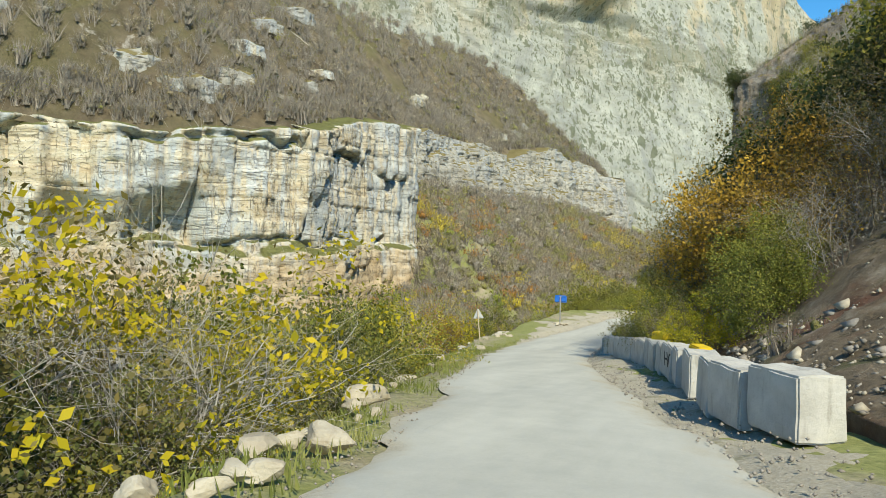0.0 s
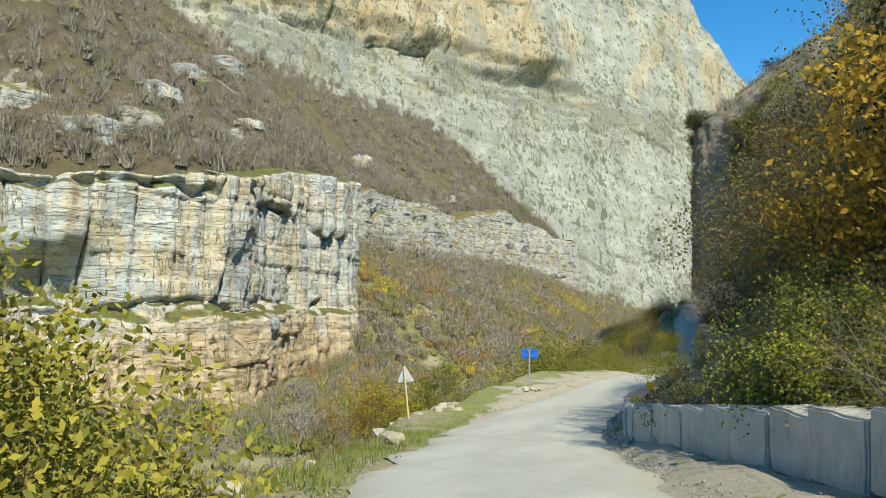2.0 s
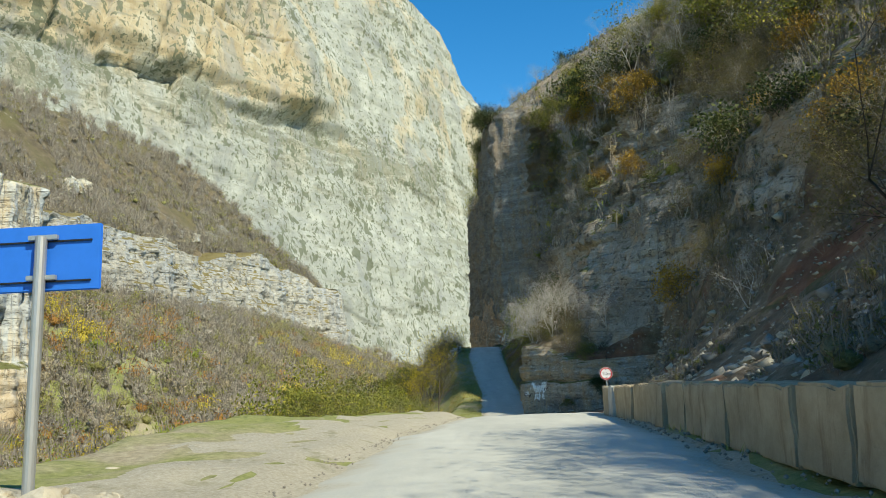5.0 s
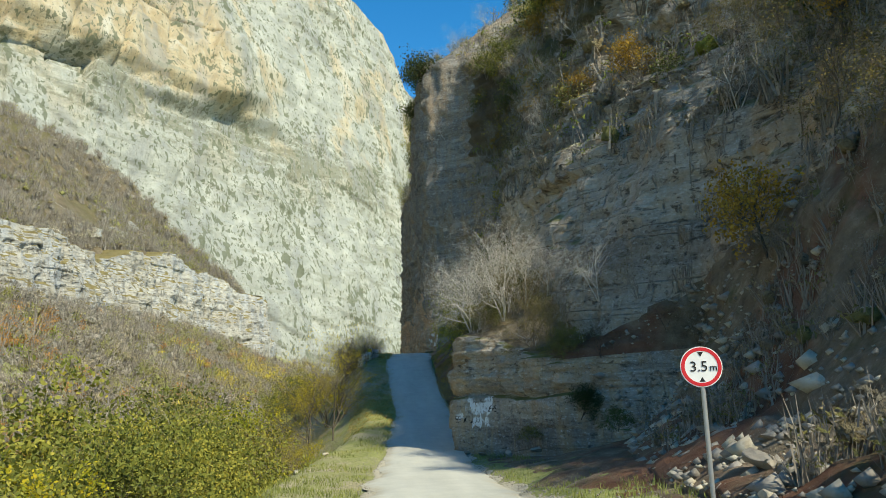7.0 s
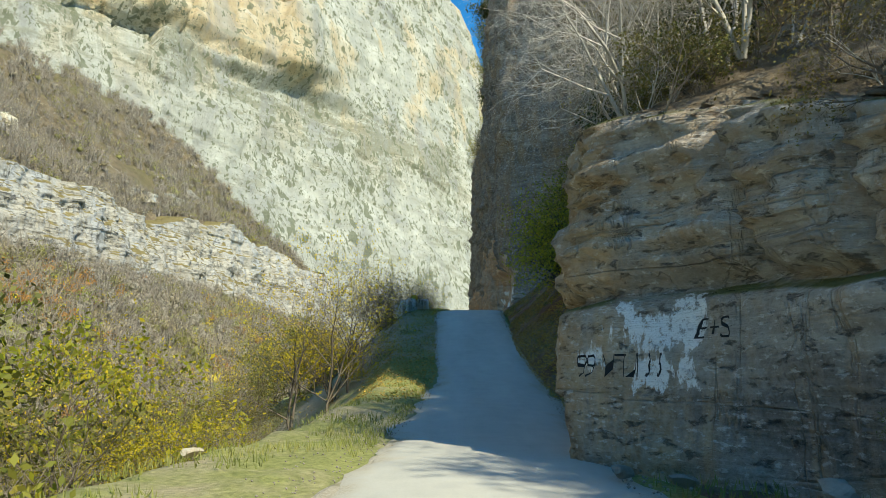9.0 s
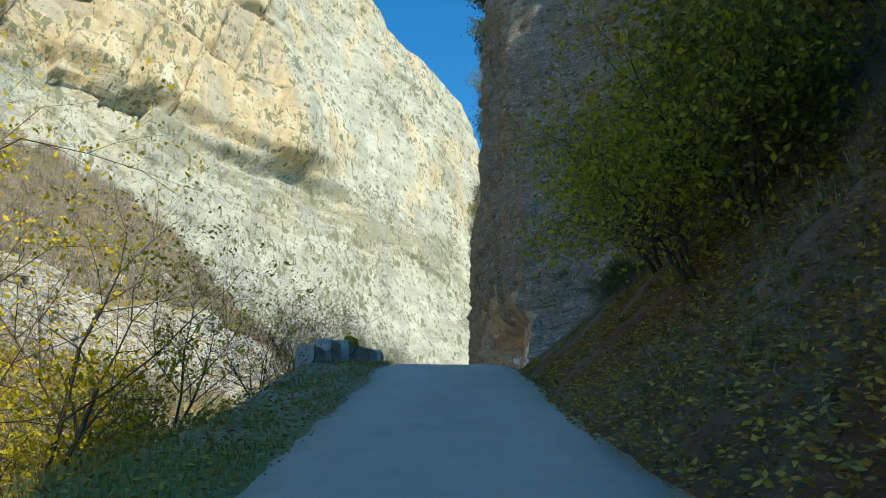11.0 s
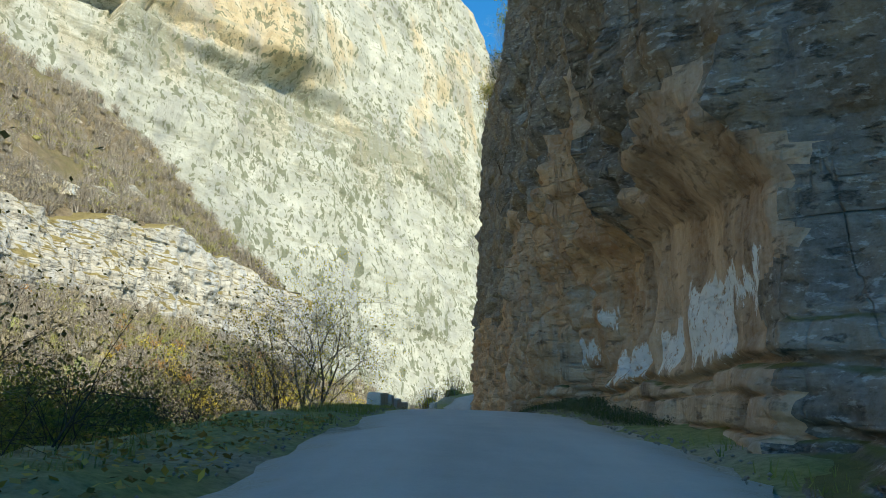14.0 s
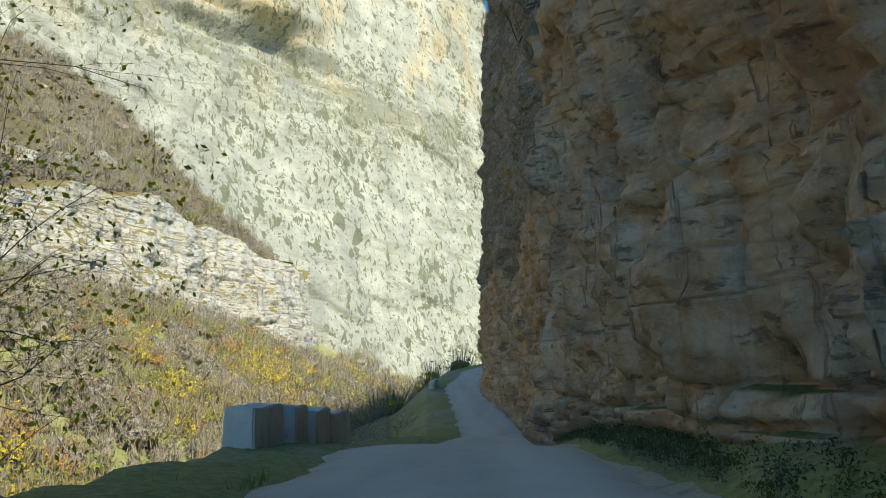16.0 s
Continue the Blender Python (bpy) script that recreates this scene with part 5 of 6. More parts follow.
for k in range(110):
    y = rnd.uniform(108, 196)
    s = section(np.array([y]))[0]
    t = rnd.uniform(0.05, 1.0)
    x, z = (s[4, c] + (s[5, c] - s[4, c]) * t for c in (0, 1))
    put(rnd.choice(("far_bare_tree", "far_bare_tree", "far_bare_tree", "far_orange_tree", "brown_tree", "far_olive_bush", "far_bare_tree", "far_bare_tree")), x + 0.3, y, z - 0.5, rnd.uniform(0.5, 0.95) * (0.45 if y < 123 and x > 14 else 1.0), group="trees on the steep slope")
for x, y, sc in ((-1.5, 44.0, 1.1), (0.5, 45.2, 1.2), (2.2, 43.0, 1.2), (-0.6, 47.4, 1.15), (1.6, 48.8, 1.25), (3.6, 46.4, 1.2), (-2.4, 41.0, 1.0), (-0.2, 51.0, 1.2), (2.2, 52.6, 1.2)):
    put("brown_tree", x, y, slope_z(x, y) - 0.3, sc, group="trees on the inner slope")
# thin trees whose shade falls across the road
for x, y, sc in ((-2.6, 64, 1.3), (-1.2, 67, 1.6), (-2.0, 70.5, 1.4), (-1.4, 75.5, 1.5), (0.4, 62, 1.5)):
    put("withered_tree", x, y, slope_z(x, y) - 0.3, sc, group="trees on the inner slope")
for x, y, kind, sc in ((0.0, 62.5, "brown_tree", 1.1), (-1.2, 66, "brown_tree", 1.0), (0.8, 68.5, "brown_tree", 1.1), (-0.4, 71.5, "brown_tree", 1.1)):
    put(kind, x, y, slope_z(x, y) - 0.3, sc, group="trees on the inner slope")
for k in range(120):
    y = rnd.uniform(104, 150)
    s = section(np.array([y]))[0]
    t = rnd.uniform(0.0, 0.85)
    x, z = (s[5, c] + (s[6, c] - s[5, c]) * t for c in (0, 1))
    put("far_bare_tree" if k % 4 else "far_green_tree", x, y, z - 0.4, rnd.uniform(0.8, 1.3) * (0.5 if y < 123 else 1.0), group="trees on the cliff top")
for k in range(26):
    y = rnd.uniform(125.5, 142)
    s = section(np.array([y]))[0]
    t = rnd.uniform(0.05, 0.75)
    x, z = (s[2, c] + (s[3, c] - s[2, c]) * t for c in (0, 1))
    put(rnd.choice(("bare_shrub", "olive_bush", "brown_tree", "bare_shrub", "withered_tree", "far_bare_tree")), x, y, z - 0.3, rnd.uniform(0.3, 0.62), group="trees on the ledge")
# ledge above the painted outcrop
for x, y, z, kind, sc in ((-1.8, 136.0, -1.8, "bare_tree", 0.9), (-1.2, 138.6, -1.0, "bare_tree", 1.15), (-0.2, 134.0, -1.2, "bare_tree", 0.9), (0.4, 136.4, -0.7, "bare_tree", 1.2), (1.8, 138.0, 0.2, "bare_tree", 1.1), (2.4, 134.6, -0.5, "bare_tree", 1.0), (-0.6, 140.5, -1.0, "bare_tree", 1.0), (-1.6, 134.6, -2.2, "bare_shrub", 0.9), (-0.6, 137.2, -0.9, "bare_tree", 0.8), (1.2, 135, -0.5, "bare_tree", 0.95), (2.6, 132.5, -0.6, "bare_shrub", 1.0), (4.0, 129, -0.8, "bare_tree", 0.75), (0.6, 139.5, -0.4, "dark_tree", 0.6), (-0.3, 142, -2.5, "olive_bush", 0.8), (0.6, 146, -4.8, "dark_tree", 0.65), (1.8, 149, -4.5, "dark_tree", 0.8), (5.2, 126.5, -0.9, "bare_shrub", 1.0),
                         (3, 124.5, -7.2, "olive_bush", 0.35), (0.2, 130, -7.9, "olive_bush", 0.3), (2.2, 127.5, -6.8, "dark_tree", 0.25)):
    put(kind, x, y, z - 0.2, sc, group="trees on the ledge")
for x, y, sc in ((1.9, 166.6, 0.95), (2.6, 169.5, 1.0), (3.2, 166.0, 1.15), (2.9, 172.5, 1.2)):
    put("leaning_tree", x, y, slope_z(x, y) - 0.3, sc, rnd.uniform(-12, 12), "trees on the shaded bank")
# the shaded bank
for x, y, kind, sc in ((3.0, 165.5, "green_tree", 0.9), (4.2, 169, "green_tree", 0.95), (5.0, 163, "dark_tree", 0.9), (6.2, 172, "dark_tree", 1.0), (3.6, 158, "green_tree", 0.8), (5.5, 177, "olive_bush", 0.9), (4.2, 183, "dark_tree", 0.3), (3.4, 179, "olive_bush", 0.5), (5.8, 186, "olive_bush", 0.8), (6.8, 181, "dark_tree", 0.6), (4.8, 189.5, "olive_bush", 0.5), (4, 153, "dark_tree", 0.8), (6.5, 168, "dark_tree", 0.9)):
    put(kind, x, y, slope_z(x, y) - 0.2, sc, group="trees on the shaded bank")
for x, y, z, sc in ((-1.0, 199, 24, 0.5), (-0.9, 231, 12.5, 0.5), (-0.8, 232.5, 15.5, 0.6), (-1.2, 298, 24, 0.8), (-1.0, 297, 30, 0.9), (0.2, 219, 8.6, 0.28)):
    put("withered_tree", x, y, z, sc, group="small trees rooted in the wall")


def scrub(name, points, sizes, leaves, seed, per, label, twig_share=0.5, lean_to=0.0, mixed=0.2, leaf_size=0.062, solid=0.6):
    """Far shrubs: lumpy crowns fringed with leaf clumps on bundles of twigs, all in one."""
    rng = np.random.default_rng(seed)
    n = len(points)
    bm = bmesh.new()
    bmesh.ops.create_icosphere(bm, subdivisions=2, radius=1.0)
    ball = np.array([v.co[:] for v in bm.verts])
    tri = np.array([[v.index for v in f.verts] for f in bm.faces])
    bm.free()
    nb = len(ball)
    wide = rng.uniform(0.36, 0.58, (n, 1, 1)) * rng.uniform(0.8, 1.2, (n, 1, 3)) * [1, 1, 0] + rng.uniform(0.34, 0.52, (n, 1, 1)) * [0, 0, 1]
    k = len(leaves)
    pick = np.clip(0.5 + lean_to + 0.55 * fbm(points[:, 0] * 0.05, points[:, 1] * 0.05, 0, 3, seed) + mixed * rng.normal(0, 1, n), 0, 0.999)
    tone = (pick * k).astype(int)
    lump = 0.80 + 0.17 * rng.normal(0, 1, (n, nb, 1))
    bv = points[:, None] + (ball * wide * lump * 0.52 + [0, 0, 0.36]) * sizes[:, None, None]
    full = rng.random(n) < solid
    bf = (np.arange(n)[:, None, None] * nb + tri)[full].reshape(-1, 3)
    o = rng.normal(0, 1, (n, per, 3))
    o /= np.linalg.norm(o, axis=2, keepdims=True)
    o[:, :, 2] = np.abs(o[:, :, 2]) * 1.1 - 0.25
    c = points[:, None] + (o * wide * (0.86 + 0.24 * rng.normal(0, 1, (n, per, 1))) + [0, 0, 0.42]) * sizes[:, None, None]
    m = n * per
    c, nrm, s = c.reshape(m, 3), (o + 0.7 * rng.normal(0, 1, (n, per, 3))).reshape(m, 3), np.repeat(sizes * leaf_size, per)[:, None] * rng.uniform(0.5, 1.2, (m, 1))
    t1 = np.cross(nrm, rng.normal(0, 1, (m, 3)))
    t1 /= np.linalg.norm(t1, axis=1, keepdims=True) + 1e-9
    t2 = np.cross(nrm, t1)
    t2 /= np.linalg.norm(t2, axis=1, keepdims=True) + 1e-9
    tw = max(5, int(per * twig_share))
    base = points[:, None] + rng.normal(0, 0.10, (n, tw, 3)) * sizes[:, None, None] * [1, 1, 0] - [0, 0, 0.3]
    tip = points[:, None] + (rng.normal(0, 0.30, (n, tw, 3)) * [1, 1, 0.4] + [0, 0, 0.95]) * sizes[:, None, None]
    w = (rng.normal(0, 1, (n, tw, 3)) * [1, 1, 0.0]) * 0.016 * sizes[:, None, None]
    v = np.concatenate([bv.reshape(-1, 3), np.stack([c - t1 * s, c - t2 * s * 0.7, c + t1 * s], 1).reshape(-1, 3), np.stack([base - w, base + w, tip], 2).reshape(-1, 3)])
    f = np.concatenate([bf, n * nb + np.arange(3 * m).reshape(m, 3), n * nb + 3 * m + np.arange(3 * n * tw).reshape(-1, 3)])
    slot = np.r_[np.repeat(tone[full], len(tri)), np.repeat(tone, per), np.full(n * tw, k)]
    me = quick_mesh(name, v, f, (*leaves, TWIG), slot)
    return tagged(new(name, me), label, "scrub", kind="stuff")


def scatter_scrub():
    rng = np.random.default_rng(5)
    # wooded slope below the far cliffs
    n = 4200
    y = rng.uniform(206, 500, n)
    x = rng.uniform(-128, -14, n)
    face = np.interp(y, [b[1] for b in BAND[4:]], [b[0] for b in BAND[4:]])
    ok = (x > face + 1.5) & (x < road_x(y) - verge_left(y) - 24)
    p = np.stack([x, y, land(x, y)], 1)[ok]
    low = np.clip((12 - p[:, 2]) / 30, -0.35, 1)
    scrub("autumn_woods", p, 3.0 + 4.4 * rng.random(len(p)) ** 1.6, WOODS, 31, 100, "mixed brown, olive, yellow and orange autumn scrub", 0.3, 0.16 * low, 0.14, 0.075, 0.8)
    # valley floor in front of the cliffs
    n = 2600
    y = rng.uniform(20, 206, n)
    x = rng.uniform(-95, -24, n)
    face = np.interp(y, [b[1] for b in BAND[:8]], [b[0] for b in BAND[:8]])
    ok = (x > face + 5) & (x < road_x(y) - verge_left(y) - 12)
    p = np.stack([x, y, land(x, y)], 1)[ok]
    near = p[:, 1] < 118
    scrub("valley_woods", p[~near], rng.uniform(2.4, 5.6, len(p))[~near], (PALE_TWIGS, BRIGHT_OLIVE, PALE_TWIGS, BRIGHT_GREEN, BRIGHT_GOLD, PALE_TWIGS, BRIGHT_GREEN, BRIGHT_RUST, PALE_TAN, BRIGHT_GREEN), 45, 100, "yellow, green and leafless autumn trees on the valley floor", 0.3, 0.0, 0.16, 0.075, 0.75)
    p = p[near]
    scrub("valley_scrub", p, rng.uniform(1.6, 3.8, len(p)), SCRUB_DRY, 33, 54, "brown and olive scrub on the valley floor", 0.4, 0.0, 0.2, 0.08, 0.3)
    # hillside above the band
    bx, by, lo, hi, nx, ny = band_path(420)
    n = 10000
    i = rng.integers(20, 415, n)
    k = np.where(np.arange(n) < 2200, rng.uniform(2.4, 11, n), 0.5 + 94 * rng.random(n) ** 1.35)
    x, y = bx[i] - 3.5 - 11.0 * smooth_step(212, 245, by[i]) - k * 0.96 + rng.uniform(-1, 1, n), by[i] + rng.uniform(-1.2, 1.2, n)
    z = hi[i] + k * 0.98 - 3.2
    keep = (fbm(x * 0.03, y * 0.03, 0, 3, 97) > -0.7) & (z < 130) & (z > hi[i] - 1)
    p = np.stack([x, y, z + 3.0 * fbm(x * 0.04, y * 0.04, 0, 5, 95) * np.clip(k / 8, 0, 1)], 1)[keep]
    scrub("hillside_scrub", p, (1.6 + 3.2 * rng.random(len(p)) ** 1.7) * np.where(p[:, 1] > 230, 1.4, 1.0), SCRUB_HILL, 35, 44, "brown leafless scrub on the steep hillside", 0.9, 0.0, 0.2, 0.085, 0.22)
    # foot of the grey wall
    n = 500
    y = rng.uniform(330, 560, n)
    x = rng.uniform(-60, 4, n) + (y - 330) * 0.02
    ok = x < road_x(y) - 8
    p = np.stack([x, y, land(x, y)], 1)[ok]
    scrub("distant_woods", p, rng.uniform(3, 7, len(p)), SCRUB_FAR, 37, 90, "yellow autumn trees below the mountain wall")
    # inner slope undergrowth
    n = 4200
    y = rng.uniform(8, 122, n)
    s = section(y)
    t = rng.uniform(0.25, 5.6, n)
    k = t.astype(int)
    a = np.arange(n)
    x = s[a, k, 0] + (s[a, k + 1, 0] - s[a, k, 0]) * (t - k)
    z = s[a, k, 1] + (s[a, k + 1, 1] - s[a, k, 1]) * (t - k)
    keep = fbm(x * 0.15, y * 0.15, 0, 3, 98) > 0.0
    scrub("undergrowth", np.stack([x, y, z - 0.1], 1)[keep], rng.uniform(0.4, 1.3, n)[keep], SCRUB_DRY, 39, 34, "dry undergrowth on the inner slope", 0.5, 0.0, 0.25, 0.09, 0.25)
    n = 2600
    y = rng.uniform(104, 300, n)
    s = section(y)
    t = np.where(y < 192, rng.uniform(3.9, 5.9, n), rng.uniform(5.0, 5.9, n))
    k = t.astype(int)
    a = np.arange(n)
    x = s[a, k, 0] + (s[a, k + 1, 0] - s[a, k, 0]) * (t - k)
    z = s[a, k, 1] + (s[a, k + 1, 1] - s[a, k, 1]) * (t - k)
    scrub("cliff_top_scrub", np.stack([x, y, z - 0.3], 1), rng.uniform(1.0, 2.8, n), (TAN_SCRUB, GREY_TWIGS, TAN_SCRUB, OLIVE_SCRUB, GREEN_SCRUB, GOLD_SCRUB), 41, 36, "scrub along the top of the shaded cliff", 0.4, 0.0, 0.25, 0.09, 0.25)
    # shaded bank: low green plants
    n = 900
    y = rng.uniform(142, 186, n)
    s = section(y)
    t = rng.uniform(0.15, 2.9, n)
    k = t.astype(int)
    a = np.arange(n)
    x = s[a, k, 0] + (s[a, k + 1, 0] - s[a, k, 0]) * (t - k)
    z = s[a, k, 1] + (s[a, k + 1, 1] - s[a, k, 1]) * (t - k)
    keep = fbm(x * 0.3, y * 0.3, 0, 3, 99) > -0.05
    scrub("bank_undergrowth", np.stack([x, y, z - 0.05], 1)[keep], (0.25 + 0.16 * t)[keep], (LEAF_OLIVE, OLIVE_SCRUB, GREEN_SCRUB, LEAF_OLIVE), 43, 46, "dark green undergrowth on the shaded bank")

    # low plants between the road and the gorge wall
    n = 1300
    y = rng.uniform(202, 236, n)
    a, c = road_x(y) + half_width(y) + 0.45, section(y)[:, 0, 0] + 0.2
    x = a + np.maximum(c - a, 0.1) * rng.random(n) ** 0.8
    scrub("gorge_undergrowth", np.stack([x, y, land(x, y) - 0.04], 1), rng.uniform(0.14, 0.42, n), (LEAF_DARK, LEAF_DARK, LEAF_OLIVE, LEAF_DARK), 47, 40, "dark green low plants at the foot of the gorge wall", 0.2, 0.0, 0.3, 0.1, 0.0)


scatter_scrub()


def scatter_litter():
    rng = np.random.default_rng(9)
    n = 52000
    y = rng.uniform(140, 187, n)
    s = section(y)
    t = rng.uniform(-0.1, 2.2, n)
    k = np.clip(np.floor(t), 0, 5).astype(int)
    a = np.arange(n)
    x = s[a, k, 0] + (s[a, k + 1, 0] - s[a, k, 0]) * (t - k)
    z = s[a, k, 1] + (s[a, k + 1, 1] - s[a, k, 1]) * (t - k)
    m = 9000
    y2 = rng.uniform(148, 200, m)
    x2 = road_x(y2) - edge_left(y2) - 0.2 - 4.0 * rng.random(m)
    x, y, z = np.r_[x, x2], np.r_[y, y2], np.r_[z, land(x2, y2)]
    n = n + m
    v, f = leaf_quads(rng, np.stack([x, y, z + 0.04 + 0.12 * rng.random(n)], 1), 0.055, 0.7)
    tagged(new("leaf_litter", quick_mesh("leaf_litter", v, f, LITTER)), "fallen yellow and brown leaves on the bank and verge", "leaf litter", kind="stuff")


scatter_litter()


def scatter_grass():
    rng = np.random.default_rng(10)
    n = 60000
    y = 220 * rng.random(n) ** 0.9
    left = rng.random(n) < 0.72
    hw = np.where(left, edge_left(y), half_width(y))
    vl = verge_left(y)
    d = np.where(left, -hw - 0.35 - (vl + 1.2 - hw - 0.35) * rng.random(n), hw + 0.5 + 2.2 * rng.random(n))
    x = road_x(y) + d
    keep = (fbm(x * 0.5, y * 0.5, 0, 3, 88) > -0.15) & ~(~left & (y < 48)) & ~((y > 60) & (y < 96) & left & (d > -6.5))
    x, y = x[keep], y[keep]
    z = land(x, y)
    n = len(x)
    h = rng.uniform(0.04, 0.17, n)
    a = rng.uniform(0, 2 * np.pi, n)
    w = np.stack([np.cos(a), np.sin(a), 0 * a], 1) * 0.016
    p = np.stack([x, y, z - 0.03], 1)
    tip = p + np.stack([rng.normal(0, 0.05, n), rng.normal(0, 0.05, n), h + 0.06], 1)
    v = np.stack([p - w, p + w, tip], 1).reshape(-1, 3)
    tagged(new("verge_grass", quick_mesh("verge_grass", v, np.arange(len(v)).reshape(-1, 3), GRASS_LEAF)), "short dry green grass on the verges", "grass", kind="stuff")


scatter_grass()

# ---- concrete blocks, signs, stones ----
def concrete_material(name, a, c, stain):
    m, nt, b = material(name, 0.9)
    w = coords(nt)
    mid, fine = noise_tex(nt, w, 1.6, 8, 0.65), noise_tex(nt, w, 14, 8, 0.7)
    run = noise_tex(nt, coords(nt, (1, 1, 0.15)), 4.0, 6, 0.65)
    col = ramp(nt, mid, (0.3, a), (0.7, c))
    col = mix(nt, level(nt, run, 0.54, 0.66, 0, 0.6), col, stain)
    col = mix(nt, level(nt, fine, 0.55, 0.75, 0, 0.5), col, mix(nt, 0.5, col, (0.12, 0.11, 0.09)))
    nt.links.new(col, b.inputs["Base Color"])
    bump(nt, b, calc(nt, "ADD", fine, mid), 0.6, 0.03)
    return m


CONCRETE = concrete_material("weathered_concrete", (0.38, 0.37, 0.335), (0.55, 0.54, 0.49), (0.26, 0.24, 0.20))
CONCRETE_PALE = concrete_material("pale_cast_concrete", (0.50, 0.50, 0.47), (0.66, 0.66, 0.62), (0.34, 0.33, 0.30))
CONCRETE_TAN = concrete_material("tan_stained_concrete", (0.28, 0.22, 0.14), (0.46, 0.38, 0.26), (0.20, 0.14, 0.08))
YELLOW_PAINT = concrete_material("worn_yellow_paint", (0.58, 0.38, 0.02), (0.70, 0.50, 0.03), (0.42, 0.30, 0.06))
PALE_STONE = concrete_material("cream_limestone", (0.32, 0.28, 0.21), (0.50, 0.46, 0.36), (0.28, 0.23, 0.15))
GREY_STONE = concrete_material("grey_brown_stone", (0.20, 0.18, 0.15), (0.36, 0.33, 0.28), (0.16, 0.13, 0.10))


def plain(name, colour, rough=0.6, metal=0.0):
    m, nt, b = material(name, rough)
    n = noise_tex(nt, coords(nt, object_space=True), 6, 6, 0.6)
    nt.links.new(mix(nt, level(nt, n, 0.4, 0.75, 0, 0.35), colour, tuple(0.7 * c for c in colour)), b.inputs["Base Color"])
    b.inputs["Metallic"].default_value = metal
    return m


SIGN_BLUE, SIGN_GREY, STEEL = plain("blue_sign_metal", (0.02, 0.16, 0.62), 0.45), plain("bare_sign_back", (0.55, 0.56, 0.55), 0.5), plain("galvanised_steel", (0.42, 0.43, 0.43), 0.45, 0.6)
SIGN_WHITE, SIGN_RED, BLACK, PAINTED_POST = plain("white_sign_face", (0.80, 0.80, 0.78), 0.4), plain("red_sign_ring", (0.62, 0.03, 0.04), 0.4), plain("black_paint", (0.02, 0.02, 0.02), 0.7), plain("dirty_white_post", (0.52, 0.43, 0.30), 0.8)


def rough_box(length, depth, height, seed, taper=0.03, chip=0.03, cuts=4):
    """A cast block: tapered, edges rounded and chipped, origin at the middle of its foot."""
    rng = random.Random(seed)
    bm = bmesh.new()
    bmesh.ops.create_cube(bm, size=1.0)
    for v in bm.verts:
        v.co = Vector((v.co.x * length, v.co.y * (depth - (2 * taper if v.co.z > 0 else 0)), (v.co.z + 0.5) * height))
    bmesh.ops.bevel(bm, geom=list(bm.edges), offset=0.035, segments=2, affect="EDGES")
    bmesh.ops.subdivide_edges(bm, edges=[e for e in bm.edges if e.calc_length() > 0.3], cuts=cuts, use_grid_fill=True)
    shift = rng.uniform(0, 50)
    for v in bm.verts:
        n = noise.noise_vector(v.co * 2.2 + Vector((shift, 0, 0)))
        v.co += n * chip
        if v.co.z > height * 0.85:
            v.co.z -= max(0, noise.noise(v.co * 3.1 + Vector((0, shift, 0))) - 0.1) * chip * 4
    return bm


def block(seed, length, depth, height, mat, label, name="concrete_block"):
    me = bpy.data.meshes.new(name)
    bm = rough_box(length, depth, height, seed)
    bm.to_mesh(me)
    bm.free()
    me.materials.append(mat)
    return tagged(new(name, me), label, "concrete block")


def text_mesh(body, size, thin=0.0):
    cu = bpy.data.curves.new("lettering", "FONT")
    cu.body, cu.size, cu.extrude, cu.resolution_u, cu.offset = body, size, 0.004, 3, -thin
    cu.align_x, cu.align_y = "CENTER", "CENTER"
    tmp = new("lettering", cu)
    me = bpy.data.meshes.new_from_object(tmp.evaluated_get(bpy.context.evaluated_depsgraph_get()))
    bpy.data.objects.remove(tmp)
    bpy.data.curves.remove(cu)
    return me


def lettering(body, size, mat, parent, m, name="lettering", label=""):
    me = text_mesh(body, size)
    me.materials.append(mat)
    ob = new(name, me)
    ob.parent = parent
    ob.matrix_basis = m
    if label:
        ob["label"] = label
    return ob


# line of blocks on the inner side of the road
LINE = ((12.4, 1.45), (13.6, 0.75), (15.3, 0.0), (18.7, -0.5), (20.4, -0.75), (22, -1.0), (24, -1.35), (30, -2.7), (36, -4.5), (40, -5.7), (44, -6.6), (46, -6.85), (48, -7.0), (53, -7.4), (58, -7.5), (61, -7.25), (67, -6.85), (73, -6.35), (79, -5.8), (85, -5.3), (89.5, -4.9))
LINE_Y, LINE_X = [p[0] for p in LINE], [p[1] for p in LINE]


def line_x(y):
    return float(np.interp(y, LINE_Y, LINE_X))


def right_ground(x, y):
    return float(land(np.array([x]), np.array([y]))[0])


